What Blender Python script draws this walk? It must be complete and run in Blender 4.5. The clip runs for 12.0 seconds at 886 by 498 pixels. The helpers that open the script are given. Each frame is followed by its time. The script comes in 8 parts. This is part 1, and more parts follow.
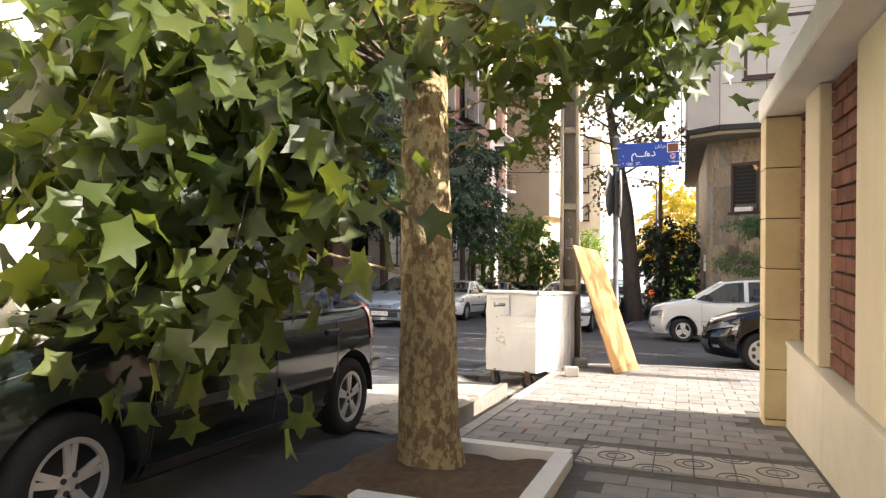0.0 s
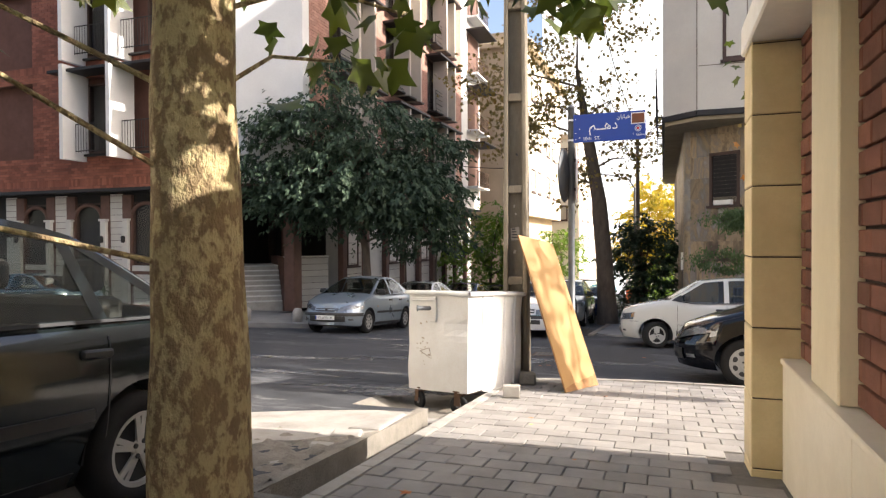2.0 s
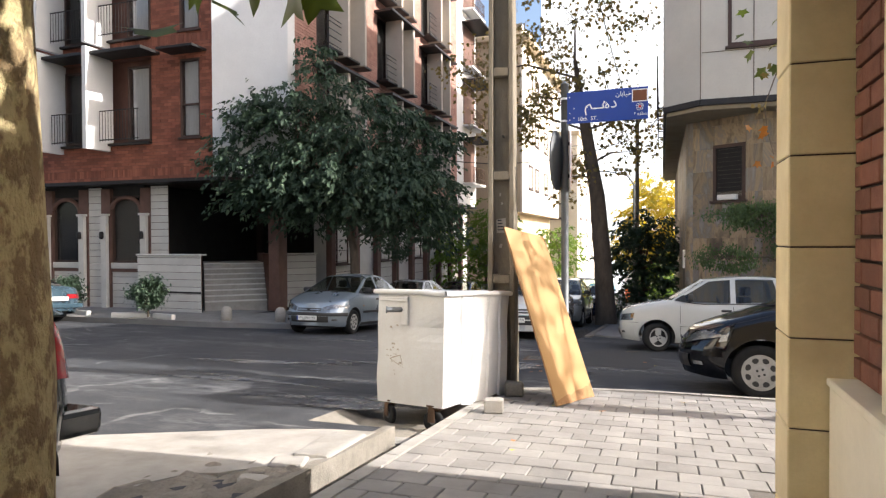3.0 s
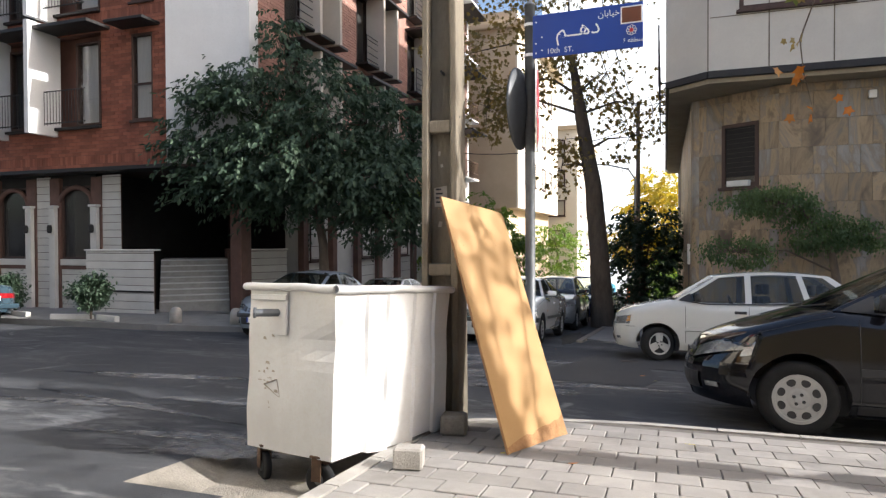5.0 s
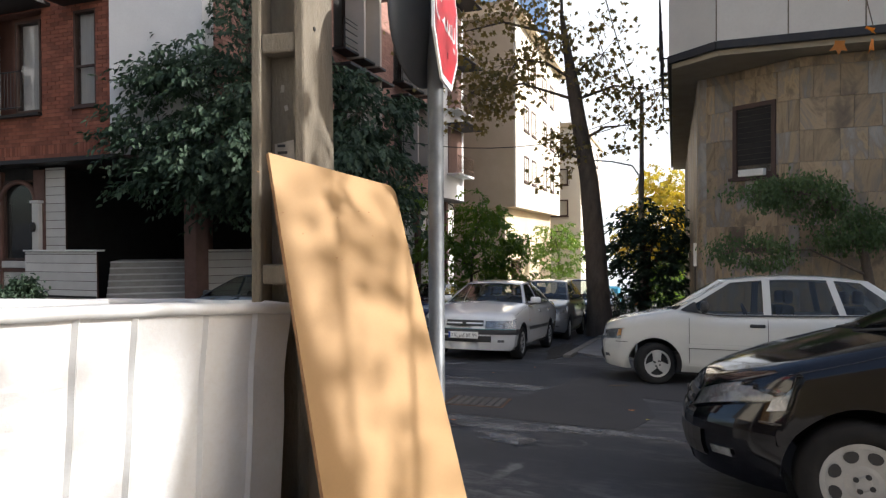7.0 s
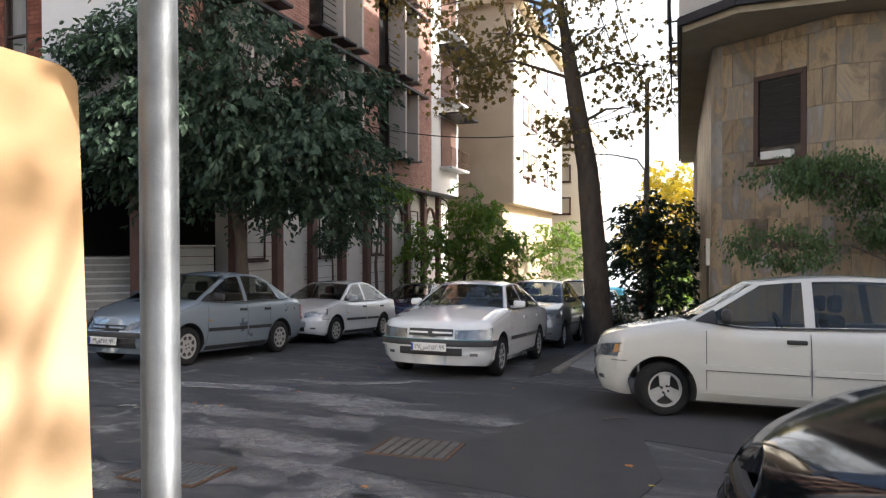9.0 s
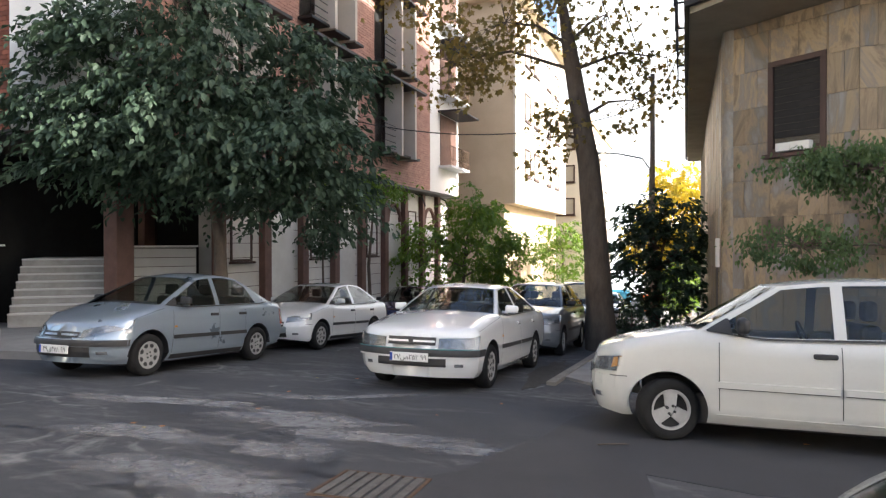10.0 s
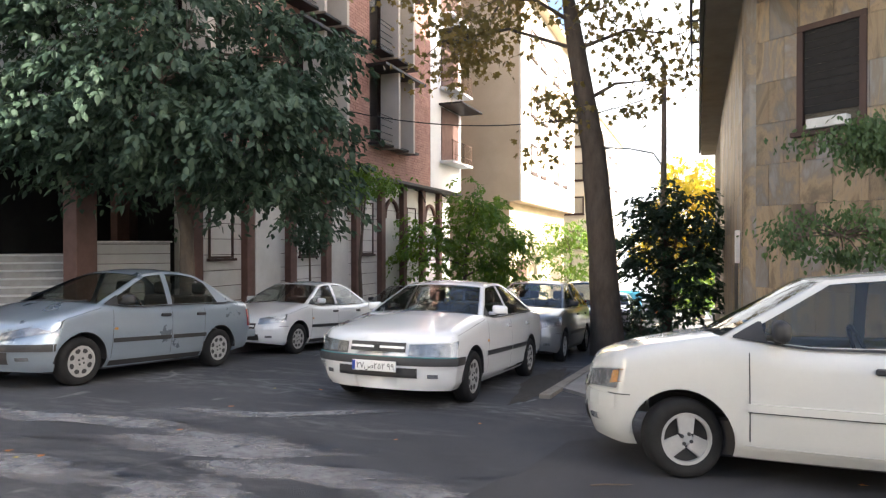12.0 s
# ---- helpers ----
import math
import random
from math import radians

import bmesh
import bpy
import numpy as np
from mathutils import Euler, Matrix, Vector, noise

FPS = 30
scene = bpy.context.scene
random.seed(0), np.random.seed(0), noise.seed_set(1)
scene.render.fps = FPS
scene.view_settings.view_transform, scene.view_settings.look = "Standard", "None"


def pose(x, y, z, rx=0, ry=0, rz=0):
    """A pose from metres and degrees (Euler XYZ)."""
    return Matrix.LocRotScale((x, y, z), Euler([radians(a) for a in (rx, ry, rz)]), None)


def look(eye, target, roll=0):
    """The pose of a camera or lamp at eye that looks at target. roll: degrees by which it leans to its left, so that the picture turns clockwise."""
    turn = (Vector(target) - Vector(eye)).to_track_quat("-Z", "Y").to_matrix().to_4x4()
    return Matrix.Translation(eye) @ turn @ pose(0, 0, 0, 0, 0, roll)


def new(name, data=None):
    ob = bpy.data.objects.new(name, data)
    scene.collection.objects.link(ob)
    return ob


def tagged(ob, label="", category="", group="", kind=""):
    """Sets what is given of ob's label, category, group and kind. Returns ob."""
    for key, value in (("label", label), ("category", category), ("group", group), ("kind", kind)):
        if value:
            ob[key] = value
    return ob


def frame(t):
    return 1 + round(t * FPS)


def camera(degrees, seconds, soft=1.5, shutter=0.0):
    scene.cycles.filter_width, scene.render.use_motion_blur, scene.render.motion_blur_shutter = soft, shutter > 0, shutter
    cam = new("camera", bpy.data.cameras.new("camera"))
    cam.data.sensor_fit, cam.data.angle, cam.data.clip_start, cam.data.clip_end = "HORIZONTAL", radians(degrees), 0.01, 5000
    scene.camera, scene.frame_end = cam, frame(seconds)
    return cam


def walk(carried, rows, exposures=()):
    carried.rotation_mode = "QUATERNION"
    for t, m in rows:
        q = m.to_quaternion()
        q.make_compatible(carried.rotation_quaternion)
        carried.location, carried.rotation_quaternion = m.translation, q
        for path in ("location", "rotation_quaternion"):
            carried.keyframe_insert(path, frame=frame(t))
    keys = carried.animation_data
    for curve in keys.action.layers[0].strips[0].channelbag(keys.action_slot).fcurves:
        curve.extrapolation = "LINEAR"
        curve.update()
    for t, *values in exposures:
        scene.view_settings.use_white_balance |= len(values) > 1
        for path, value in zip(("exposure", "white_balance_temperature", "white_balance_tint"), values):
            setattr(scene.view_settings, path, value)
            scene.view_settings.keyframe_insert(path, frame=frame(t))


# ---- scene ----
cam = camera(69.1, 12.0, soft=1.3)
PATH = [
    (0.0, 0.271, -1.494, 1.352, -1.00, 0.15, 20.35),
    (0.5, 0.373, -1.026, 1.326, -0.77, 0.47, 20.53),
    (1.0, 0.411, -0.535, 1.290, -0.87, 0.32, 19.94),
    (1.5, 0.469, -0.094, 1.244, -0.87, 0.44, 18.84),
    (2.0, 0.438, 0.385, 1.188, -0.81, 0.34, 18.88),
    (2.5, 0.385, 0.857, 1.153, -1.02, 0.10, 18.34),
    (3.0, 0.378, 1.329, 1.116, -0.92, 0.23, 18.79),
    (5.0, 0.398, 3.446, 0.911, -0.89, 0.25, 19.03),
    (5.5, 0.413, 3.976, 0.863, -0.85, 0.28, 19.41),
    (6.0, 0.435, 4.519, 0.838, -0.79, 0.40, 19.65),
    (6.5, 0.521, 5.032, 0.778, -0.67, 0.11, 19.77),
    (7.0, 0.532, 5.615, 0.826, -0.70, 0.31, 19.73),
    (7.5, 0.596, 6.191, 0.801, -0.68, 0.39, 19.47),
    (9.5, 0.433, 8.221, 0.686, -0.66, 0.06, 20.45),
    (10.0, 0.440, 8.694, 0.667, -0.54, 0.08, 20.67),
    (10.5, 0.406, 9.123, 0.627, -0.50, 0.10, 20.98),
    (11.0, 0.435, 9.462, 0.566, -0.36, 0.10, 20.90),
    (11.5, 0.453, 9.742, 0.541, -0.32, 0.03, 21.34),
    (12.0, 0.389, 10.090, 0.516, -0.40, 0.05, 21.62),
]
walk(cam, [(t, pose(x, y, z, 90 + pitch, roll, yaw)) for t, x, y, z, pitch, roll, yaw in PATH], exposures=[(0.0, 1.6, 6850, 12), (0.5, 1.85, 6850, 12), (1.0, 2.0, 6850, 12), (1.5, 1.7, 6900, 12), (2.0, 1.25, 6700, 12), (2.5, 1.2, 6600, 12), (3.0, 1.12, 6400, 11), (5.0, 0.88, 6200, 10), (5.5, 0.78, 6200, 10), (7.5, 0.5, 6150, 10), (9.5, 1.38, 6350, 10), (12.0, 1.78, 6350, 10)])

# ---- light: low sun from the side street, pale bright sky ----
SUN_EL, SUN_AZ = 30.0, 4.0          # degrees above the horizon, degrees from +x towards +y
world = bpy.data.worlds.new("world")
scene.world = world
world.use_nodes = True
wn = world.node_tree.nodes
sky = wn.new("ShaderNodeTexSky")
sky.sky_type, sky.sun_disc = "NISHITA", False
sky.sun_elevation, sky.sun_rotation = radians(SUN_EL), radians(90 - SUN_AZ)
sky.air_density, sky.dust_density, sky.ozone_density = 1.0, 4.5, 1.0
world.node_tree.links.new(sky.outputs[0], wn["Background"].inputs["Color"])
wn["Background"].inputs["Strength"].default_value = 0.15
sun = new("sun", bpy.data.lights.new("sun", "SUN"))
sun.data.energy, sun.data.angle, sun.data.color = 5.0, radians(0.55), (1.0, 0.95, 0.88)
SUN_DIR = Vector((math.cos(radians(SUN_EL)) * math.cos(radians(SUN_AZ)), math.cos(radians(SUN_EL)) * math.sin(radians(SUN_AZ)), math.sin(radians(SUN_EL))))
sun.matrix_world = look(SUN_DIR * 60, (0, 0, 0))

# ---- the street falls away along y ----
GA, GB = 0.00435, -0.0797


def gz(x, y, h=0.0):
    return GA * x + GB * min(y, 140.0) + h


GROUND_TILT = Vector((-GA, -GB, 1)).to_track_quat("Z", "Y").to_matrix().to_4x4()
GX = Vector((1, 0, GA)).normalized()
GN = Vector((-GA, -GB, 1)).normalized()
GY = GN.cross(GX)
SLOPE = Matrix((GX, GY, GN)).transposed().to_4x4()


def on_ground(x, y, yaw=0.0, h=0.0):
    """A pose that stands on the sloping street, turned by yaw."""
    return Matrix.Translation((x, y, gz(x, y, h))) @ SLOPE @ pose(0, 0, 0, 0, 0, yaw)


# ---- materials ----
def mat(name, base, second=None, rough=0.7, metal=0.0, scale=8.0, fine=90.0, bump=0.15, mix=0.5, spec=0.5, coat=0.0, stretch=(1, 1, 1), third=None, island=0.0, objrand=0.0, world_space=False):
    """A worn surface: two tones mixed by coarse noise, dirt by fine noise, relief by both."""
    m = bpy.data.materials.new(name)
    m.use_nodes = True
    nt = m.node_tree
    n, ln = nt.nodes, nt.links
    b = n["Principled BSDF"]
    second = second or tuple(c * 0.72 for c in base)
    third = third or tuple(c * 0.85 for c in base)
    co = n.new("ShaderNodeTexCoord")
    mp = n.new("ShaderNodeMapping")
    mp.inputs["Scale"].default_value = stretch
    ln.new(n.new("ShaderNodeNewGeometry").outputs["Position"] if world_space else co.outputs["Object"], mp.inputs["Vector"])
    n1, n2 = n.new("ShaderNodeTexNoise"), n.new("ShaderNodeTexNoise")
    for t, s, d in ((n1, scale, 6.0), (n2, fine, 4.0)):
        t.inputs["Scale"].default_value, t.inputs["Detail"].default_value = s, d
        t.inputs["Roughness"].default_value = 0.65
        ln.new(mp.outputs["Vector"], t.inputs["Vector"])
    r1 = n.new("ShaderNodeValToRGB")
    r1.color_ramp.elements[0].position, r1.color_ramp.elements[1].position = 0.5 - mix * 0.35, 0.5 + mix * 0.35
    ln.new(n1.outputs["Fac"], r1.inputs["Fac"])
    mx = n.new("ShaderNodeMix")
    mx.data_type = "RGBA"
    mx.inputs["A"].default_value, mx.inputs["B"].default_value = (*base, 1), (*second, 1)
    ln.new(r1.outputs["Color"], mx.inputs["Factor"])
    r2 = n.new("ShaderNodeValToRGB")
    r2.color_ramp.elements[0].position, r2.color_ramp.elements[1].position = 0.48, 0.78
    r2.color_ramp.elements[1].color = (0.6, 0.6, 0.6, 1)
    ln.new(n2.outputs["Fac"], r2.inputs["Fac"])
    mx2 = n.new("ShaderNodeMix")
    mx2.data_type = "RGBA"
    mx2.inputs["B"].default_value = (*third, 1)
    ln.new(mx.outputs["Result"], mx2.inputs["A"])
    ln.new(r2.outputs["Color"], mx2.inputs["Factor"])
    out = mx2.outputs["Result"]
    if island or objrand:
        hs = n.new("ShaderNodeHueSaturation")
        src = n.new("ShaderNodeNewGeometry").outputs["Random Per Island"] if island else n.new("ShaderNodeObjectInfo").outputs["Random"]
        mr = n.new("ShaderNodeMapRange")
        k = island or objrand
        mr.inputs["To Min"].default_value, mr.inputs["To Max"].default_value = 1 - k, 1 + k
        ln.new(src, mr.inputs["Value"])
        ln.new(mr.outputs["Result"], hs.inputs["Value"])
        ln.new(out, hs.inputs["Color"])
        out = hs.outputs["Color"]
    ln.new(out, b.inputs["Base Color"])
    b.inputs["Metallic"].default_value = metal
    b.inputs["Specular IOR Level"].default_value = spec
    b.inputs["Coat Weight"].default_value = coat
    b.inputs["Coat Roughness"].default_value = 0.06
    rr = n.new("ShaderNodeMapRange")
    rr.inputs["To Min"].default_value, rr.inputs["To Max"].default_value = max(0.02, rough - 0.1), min(1, rough + 0.1)
    ln.new(n1.outputs["Fac"], rr.inputs["Value"])
    ln.new(rr.outputs["Result"], b.inputs["Roughness"])
    if bump:
        ad = n.new("ShaderNodeMath")
        ln.new(n1.outputs["Fac"], ad.inputs[0])
        ln.new(n2.outputs["Fac"], ad.inputs[1])
        bp = n.new("ShaderNodeBump")
        bp.inputs["Strength"].default_value, bp.inputs["Distance"].default_value = bump, 0.02
        ln.new(ad.outputs[0], bp.inputs["Height"])
        ln.new(bp.outputs["Normal"], b.inputs["Normal"])
    return m


def glass_mat(name, tint, clear=0.5, rough=0.03):
    """A thin pane: tinted see-through with a Fresnel gloss."""
    m = bpy.data.materials.new(name)
    m.use_nodes = True
    n, ln = m.node_tree.nodes, m.node_tree.links
    n.remove(n["Principled BSDF"])
    tr, df, gl, fr = n.new("ShaderNodeBsdfTransparent"), n.new("ShaderNodeBsdfDiffuse"), n.new("ShaderNodeBsdfGlossy"), n.new("ShaderNodeFresnel")
    tr.inputs["Color"].default_value = (*tint, 1)
    df.inputs["Color"].default_value = (0.03, 0.035, 0.035, 1)
    gl.inputs["Roughness"].default_value = rough
    fr.inputs["IOR"].default_value = 1.6
    m1, m2 = n.new("ShaderNodeMixShader"), n.new("ShaderNodeMixShader")
    m1.inputs[0].default_value = clear
    ln.new(df.outputs[0], m1.inputs[1])
    ln.new(tr.outputs[0], m1.inputs[2])
    ln.new(fr.outputs[0], m2.inputs[0])
    ln.new(m1.outputs[0], m2.inputs[1])
    ln.new(gl.outputs[0], m2.inputs[2])
    ln.new(m2.outputs[0], n["Material Output"].inputs[0])
    return m


def leaf_mat(name, base, second, through_light=0.35, rand=0.45, rough=0.45):
    """Leaves: two greens varied leaf by leaf, some light passing through."""
    m = bpy.data.materials.new(name)
    m.use_nodes = True
    n, ln = m.node_tree.nodes, m.node_tree.links
    b = n["Principled BSDF"]
    geo = n.new("ShaderNodeNewGeometry")
    inf = n.new("ShaderNodeObjectInfo")
    ad = n.new("ShaderNodeMath")
    ad.operation = "ADD"
    ln.new(geo.outputs["Random Per Island"], ad.inputs[0])
    ln.new(inf.outputs["Random"], ad.inputs[1])
    fr = n.new("ShaderNodeMath")
    fr.operation = "FRACT"
    ln.new(ad.outputs[0], fr.inputs[0])
    ns = n.new("ShaderNodeTexNoise")
    ns.inputs["Scale"].default_value = 1.2
    co = n.new("ShaderNodeTexCoord")
    ln.new(co.outputs["Object"], ns.inputs["Vector"])
    mx = n.new("ShaderNodeMix")
    mx.data_type = "RGBA"
    mx.inputs["A"].default_value, mx.inputs["B"].default_value = (*base, 1), (*second, 1)
    av = n.new("ShaderNodeMath")
    av.operation = "MULTIPLY_ADD"
    av.inputs[1].default_value = rand
    ln.new(fr.outputs[0], av.inputs[0])
    mr = n.new("ShaderNodeMapRange")
    mr.inputs["From Min"].default_value, mr.inputs["From Max"].default_value = 0.35, 0.65
    mr.inputs["To Max"].default_value = 1 - rand
    ln.new(ns.outputs["Fac"], mr.inputs["Value"])
    ln.new(mr.outputs["Result"], av.inputs[2])
    ln.new(av.outputs[0], mx.inputs["Factor"])
    ln.new(mx.outputs["Result"], b.inputs["Base Color"])
    b.inputs["Roughness"].default_value = rough
    tl = n.new("ShaderNodeBsdfTranslucent")
    hs = n.new("ShaderNodeHueSaturation")
    hs.inputs["Saturation"].default_value, hs.inputs["Value"].default_value, hs.inputs["Hue"].default_value = 1.15, 2.2, 0.485
    ln.new(mx.outputs["Result"], hs.inputs["Color"])
    ln.new(hs.outputs["Color"], tl.inputs["Color"])
    ms = n.new("ShaderNodeMixShader")
    ms.inputs[0].default_value = through_light
    ln.new(b.outputs[0], ms.inputs[1])
    ln.new(tl.outputs[0], ms.inputs[2])
    ln.new(ms.outputs[0], n["Material Output"].inputs[0])
    return m


def asphalt_mat(name):
    """Dark worn asphalt: stone grain, drifts of pale cement dust in streaks, and thin dusty cracks."""
    m = mat(name, (0.041, 0.044, 0.051), (0.072, 0.075, 0.083), 0.85, scale=0.7, fine=120, bump=0.7, third=(0.022, 0.023, 0.026), mix=0.5, spec=0.35, world_space=True)
    nt = m.node_tree
    n, ln = nt.nodes, nt.links
    b = n["Principled BSDF"]
    base = b.inputs["Base Color"].links[0].from_socket
    pos = n.new("ShaderNodeNewGeometry").outputs["Position"]

    def layer(scale, lo, hi, turn=0.0, stretch=(1, 1, 1), detail=9.0, bend=0.6):
        mp = n.new("ShaderNodeMapping")
        mp.inputs["Rotation"].default_value, mp.inputs["Scale"].default_value = (0, 0, radians(turn)), stretch
        ln.new(pos, mp.inputs["Vector"])
        ns = n.new("ShaderNodeTexNoise")
        ns.inputs["Scale"].default_value, ns.inputs["Detail"].default_value = scale, detail
        ns.inputs["Roughness"].default_value, ns.inputs["Distortion"].default_value = 0.68, bend
        ln.new(mp.outputs["Vector"], ns.inputs["Vector"])
        mr = n.new("ShaderNodeMapRange")
        mr.inputs["From Min"].default_value, mr.inputs["From Max"].default_value = lo, hi
        ln.new(ns.outputs["Fac"], mr.inputs["Value"])
        return mr.outputs["Result"]

    def times(a, c):
        mu = n.new("ShaderNodeMath")
        mu.operation = "MULTIPLY"
        for k, v in ((0, a), (1, c)):
            if isinstance(v, float):
                mu.inputs[k].default_value = v
            else:
                ln.new(v, mu.inputs[k])
        return mu.outputs[0]

    def over(under, colour, fac):
        mx = n.new("ShaderNodeMix")
        mx.data_type = "RGBA"
        mx.inputs["B"].default_value = (*colour, 1)
        ln.new(under, mx.inputs["A"])
        ln.new(fac, mx.inputs["Factor"])
        return mx.outputs["Result"]

    dust = times(times(layer(0.6, 0.47, 0.62, 24, (0.40, 1.7, 1), 9.0, 0.25), layer(5.0, 0.44, 0.62, 25, (0.6, 1.4, 1))), 0.62)
    col = over(base, (0.20, 0.20, 0.205), dust)
    col = over(col, (0.14, 0.14, 0.145), times(layer(38.0, 0.60, 0.74), 0.5))
    wob = n.new("ShaderNodeTexNoise")
    wob.inputs["Scale"].default_value, wob.inputs["Detail"].default_value = 1.6, 5.0
    ln.new(pos, wob.inputs["Vector"])
    add = n.new("ShaderNodeMix")
    add.data_type = "VECTOR"
    add.inputs["Factor"].default_value = 0.35
    ln.new(pos, add.inputs["A"])
    ln.new(wob.outputs["Color"], add.inputs["B"])
    vo = n.new("ShaderNodeTexVoronoi")
    vo.feature = "DISTANCE_TO_EDGE"
    vo.inputs["Scale"].default_value = 0.62
    ln.new(add.outputs["Result"], vo.inputs["Vector"])
    mr = n.new("ShaderNodeMapRange")
    mr.inputs["From Min"].default_value, mr.inputs["From Max"].default_value = 0.016, 0.004
    ln.new(vo.outputs["Distance"], mr.inputs["Value"])
    col = over(col, (0.24, 0.24, 0.24), times(times(mr.outputs["Result"], layer(1.1, 0.50, 0.62)), 0.7))
    ln.new(col, b.inputs["Base Color"])
    return m


def stone_mat(name):
    """Veined travertine slabs, each cut from another part of the block, in brown, tan and blue-grey."""
    m = mat(name, (0.3, 0.25, 0.2), rough=0.55, scale=2.4, fine=60, bump=0.10, stretch=(1, 1, 0.4), objrand=0.22, world_space=True)
    n, ln = m.node_tree.nodes, m.node_tree.links
    pos = n.new("ShaderNodeNewGeometry").outputs["Position"]
    rnd = n.new("ShaderNodeObjectInfo").outputs["Random"]
    sc = n.new("ShaderNodeVectorMath")
    sc.operation = "MULTIPLY_ADD"
    cb = n.new("ShaderNodeCombineXYZ")
    ml = n.new("ShaderNodeMath")
    ml.operation = "MULTIPLY"
    ml.inputs[1].default_value = 1.1
    ln.new(rnd, ml.inputs[0])
    ln.new(ml.outputs[0], cb.inputs["X"])
    ln.new(ml.outputs[0], cb.inputs["Z"])
    sc.inputs[1].default_value = (1.0, 1.0, 0.38)
    ln.new(pos, sc.inputs[0])
    ln.new(cb.outputs[0], sc.inputs[2])
    ns = n.new("ShaderNodeTexNoise")
    ns.inputs["Scale"].default_value, ns.inputs["Detail"].default_value = 1.25, 9.0
    ns.inputs["Roughness"].default_value, ns.inputs["Distortion"].default_value = 0.66, 0.9
    ln.new(sc.outputs[0], ns.inputs["Vector"])
    rp_ = n.new("ShaderNodeValToRGB")
    cr = rp_.color_ramp
    stops = ((0.30, (0.085, 0.066, 0.050)), (0.40, (0.17, 0.125, 0.08)), (0.48, (0.32, 0.235, 0.14)), (0.54, (0.21, 0.175, 0.135)), (0.60, (0.25, 0.235, 0.215)), (0.70, (0.36, 0.29, 0.20)))
    cr.elements[0].position, cr.elements[1].position = stops[0][0], stops[-1][0]
    for p, c in stops[1:-1]:
        cr.elements.new(p)
    for e, (p, c) in zip(cr.elements, stops):
        e.color = (*c, 1)
    ln.new(ns.outputs["Fac"], rp_.inputs["Fac"])
    hs = [q for q in n if q.bl_idname == "ShaderNodeHueSaturation"][0]
    ln.new(rp_.outputs["Color"], hs.inputs["Color"])
    return m


ASPHALT = asphalt_mat("asphalt")
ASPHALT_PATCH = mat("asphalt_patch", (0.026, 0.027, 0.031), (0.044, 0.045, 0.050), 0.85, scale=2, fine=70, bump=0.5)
CHALK = mat("pale_worn_asphalt", (0.36, 0.36, 0.365), (0.11, 0.11, 0.115), 0.9, scale=9, fine=26, bump=0.4, mix=0.6)


def ragged(m, grain):
    """Dust that thins out towards the rim of its patch in ragged flecks."""
    nt = m.node_tree
    n, ln = nt.nodes, nt.links
    co = n.new("ShaderNodeTexCoord")
    mp = n.new("ShaderNodeMapping")
    mp.inputs["Location"].default_value, mp.inputs["Scale"].default_value = (-1, -1, 0), (2, 2, 0)
    ln.new(co.outputs["Generated"], mp.inputs["Vector"])
    gr = n.new("ShaderNodeTexGradient")
    gr.gradient_type = "SPHERICAL"
    ln.new(mp.outputs["Vector"], gr.inputs["Vector"])
    ns = n.new("ShaderNodeTexNoise")
    ns.inputs["Scale"].default_value, ns.inputs["Detail"].default_value, ns.inputs["Roughness"].default_value = grain, 9.0, 0.72
    ln.new(co.outputs["Object"], ns.inputs["Vector"])
    ma = n.new("ShaderNodeMath")
    ma.operation = "MULTIPLY_ADD"
    ma.inputs[1].default_value = 0.55
    ln.new(gr.outputs["Fac"], ma.inputs[0])
    ln.new(ns.outputs["Fac"], ma.inputs[2])
    mr = n.new("ShaderNodeMapRange")
    mr.inputs["From Min"].default_value, mr.inputs["From Max"].default_value = 0.59, 0.92
    mr.inputs["To Max"].default_value = 0.6
    ln.new(ma.outputs[0], mr.inputs["Value"])
    ln.new(mr.outputs["Result"], n["Principled BSDF"].inputs["Alpha"])


ragged(CHALK, 7.0)
PAVER = mat("paver", (0.30, 0.28, 0.258), (0.215, 0.20, 0.188), 0.85, scale=3, fine=80, bump=0.3, objrand=0.14, world_space=True)
PAVER_JOIN = mat("paver_joined", (0.30, 0.28, 0.258), (0.215, 0.20, 0.188), 0.85, scale=5, fine=110, bump=0.3, island=0.16)
JOINT = mat("sandy_joint", (0.15, 0.135, 0.12), (0.10, 0.09, 0.08), 0.95, scale=12, fine=120, bump=0.4)
CONCRETE = mat("concrete", (0.40, 0.38, 0.35), (0.30, 0.28, 0.25), 0.9, scale=4, fine=70, bump=0.5)
CONCRETE_DIRTY = mat("dirty_concrete", (0.30, 0.27, 0.23), (0.20, 0.18, 0.15), 0.92, scale=5, fine=60, bump=0.8, third=(0.13, 0.12, 0.10))
FARPAVE = mat("far_pavement", (0.24, 0.235, 0.23), (0.18, 0.175, 0.17), 0.9, scale=2, fine=40, bump=0.3)
SOIL = mat("soil", (0.21, 0.135, 0.075), (0.12, 0.078, 0.045), 0.97, scale=14, fine=80, bump=1.0)
MUCK = mat("channel_muck", (0.045, 0.038, 0.03), (0.02, 0.018, 0.015), 0.8, scale=9, fine=60, bump=1.0)
CREAM = mat("cream_stone", (0.72, 0.64, 0.47), (0.63, 0.55, 0.39), 0.55, scale=2.5, fine=50, bump=0.08, stretch=(1, 1, 0.35))
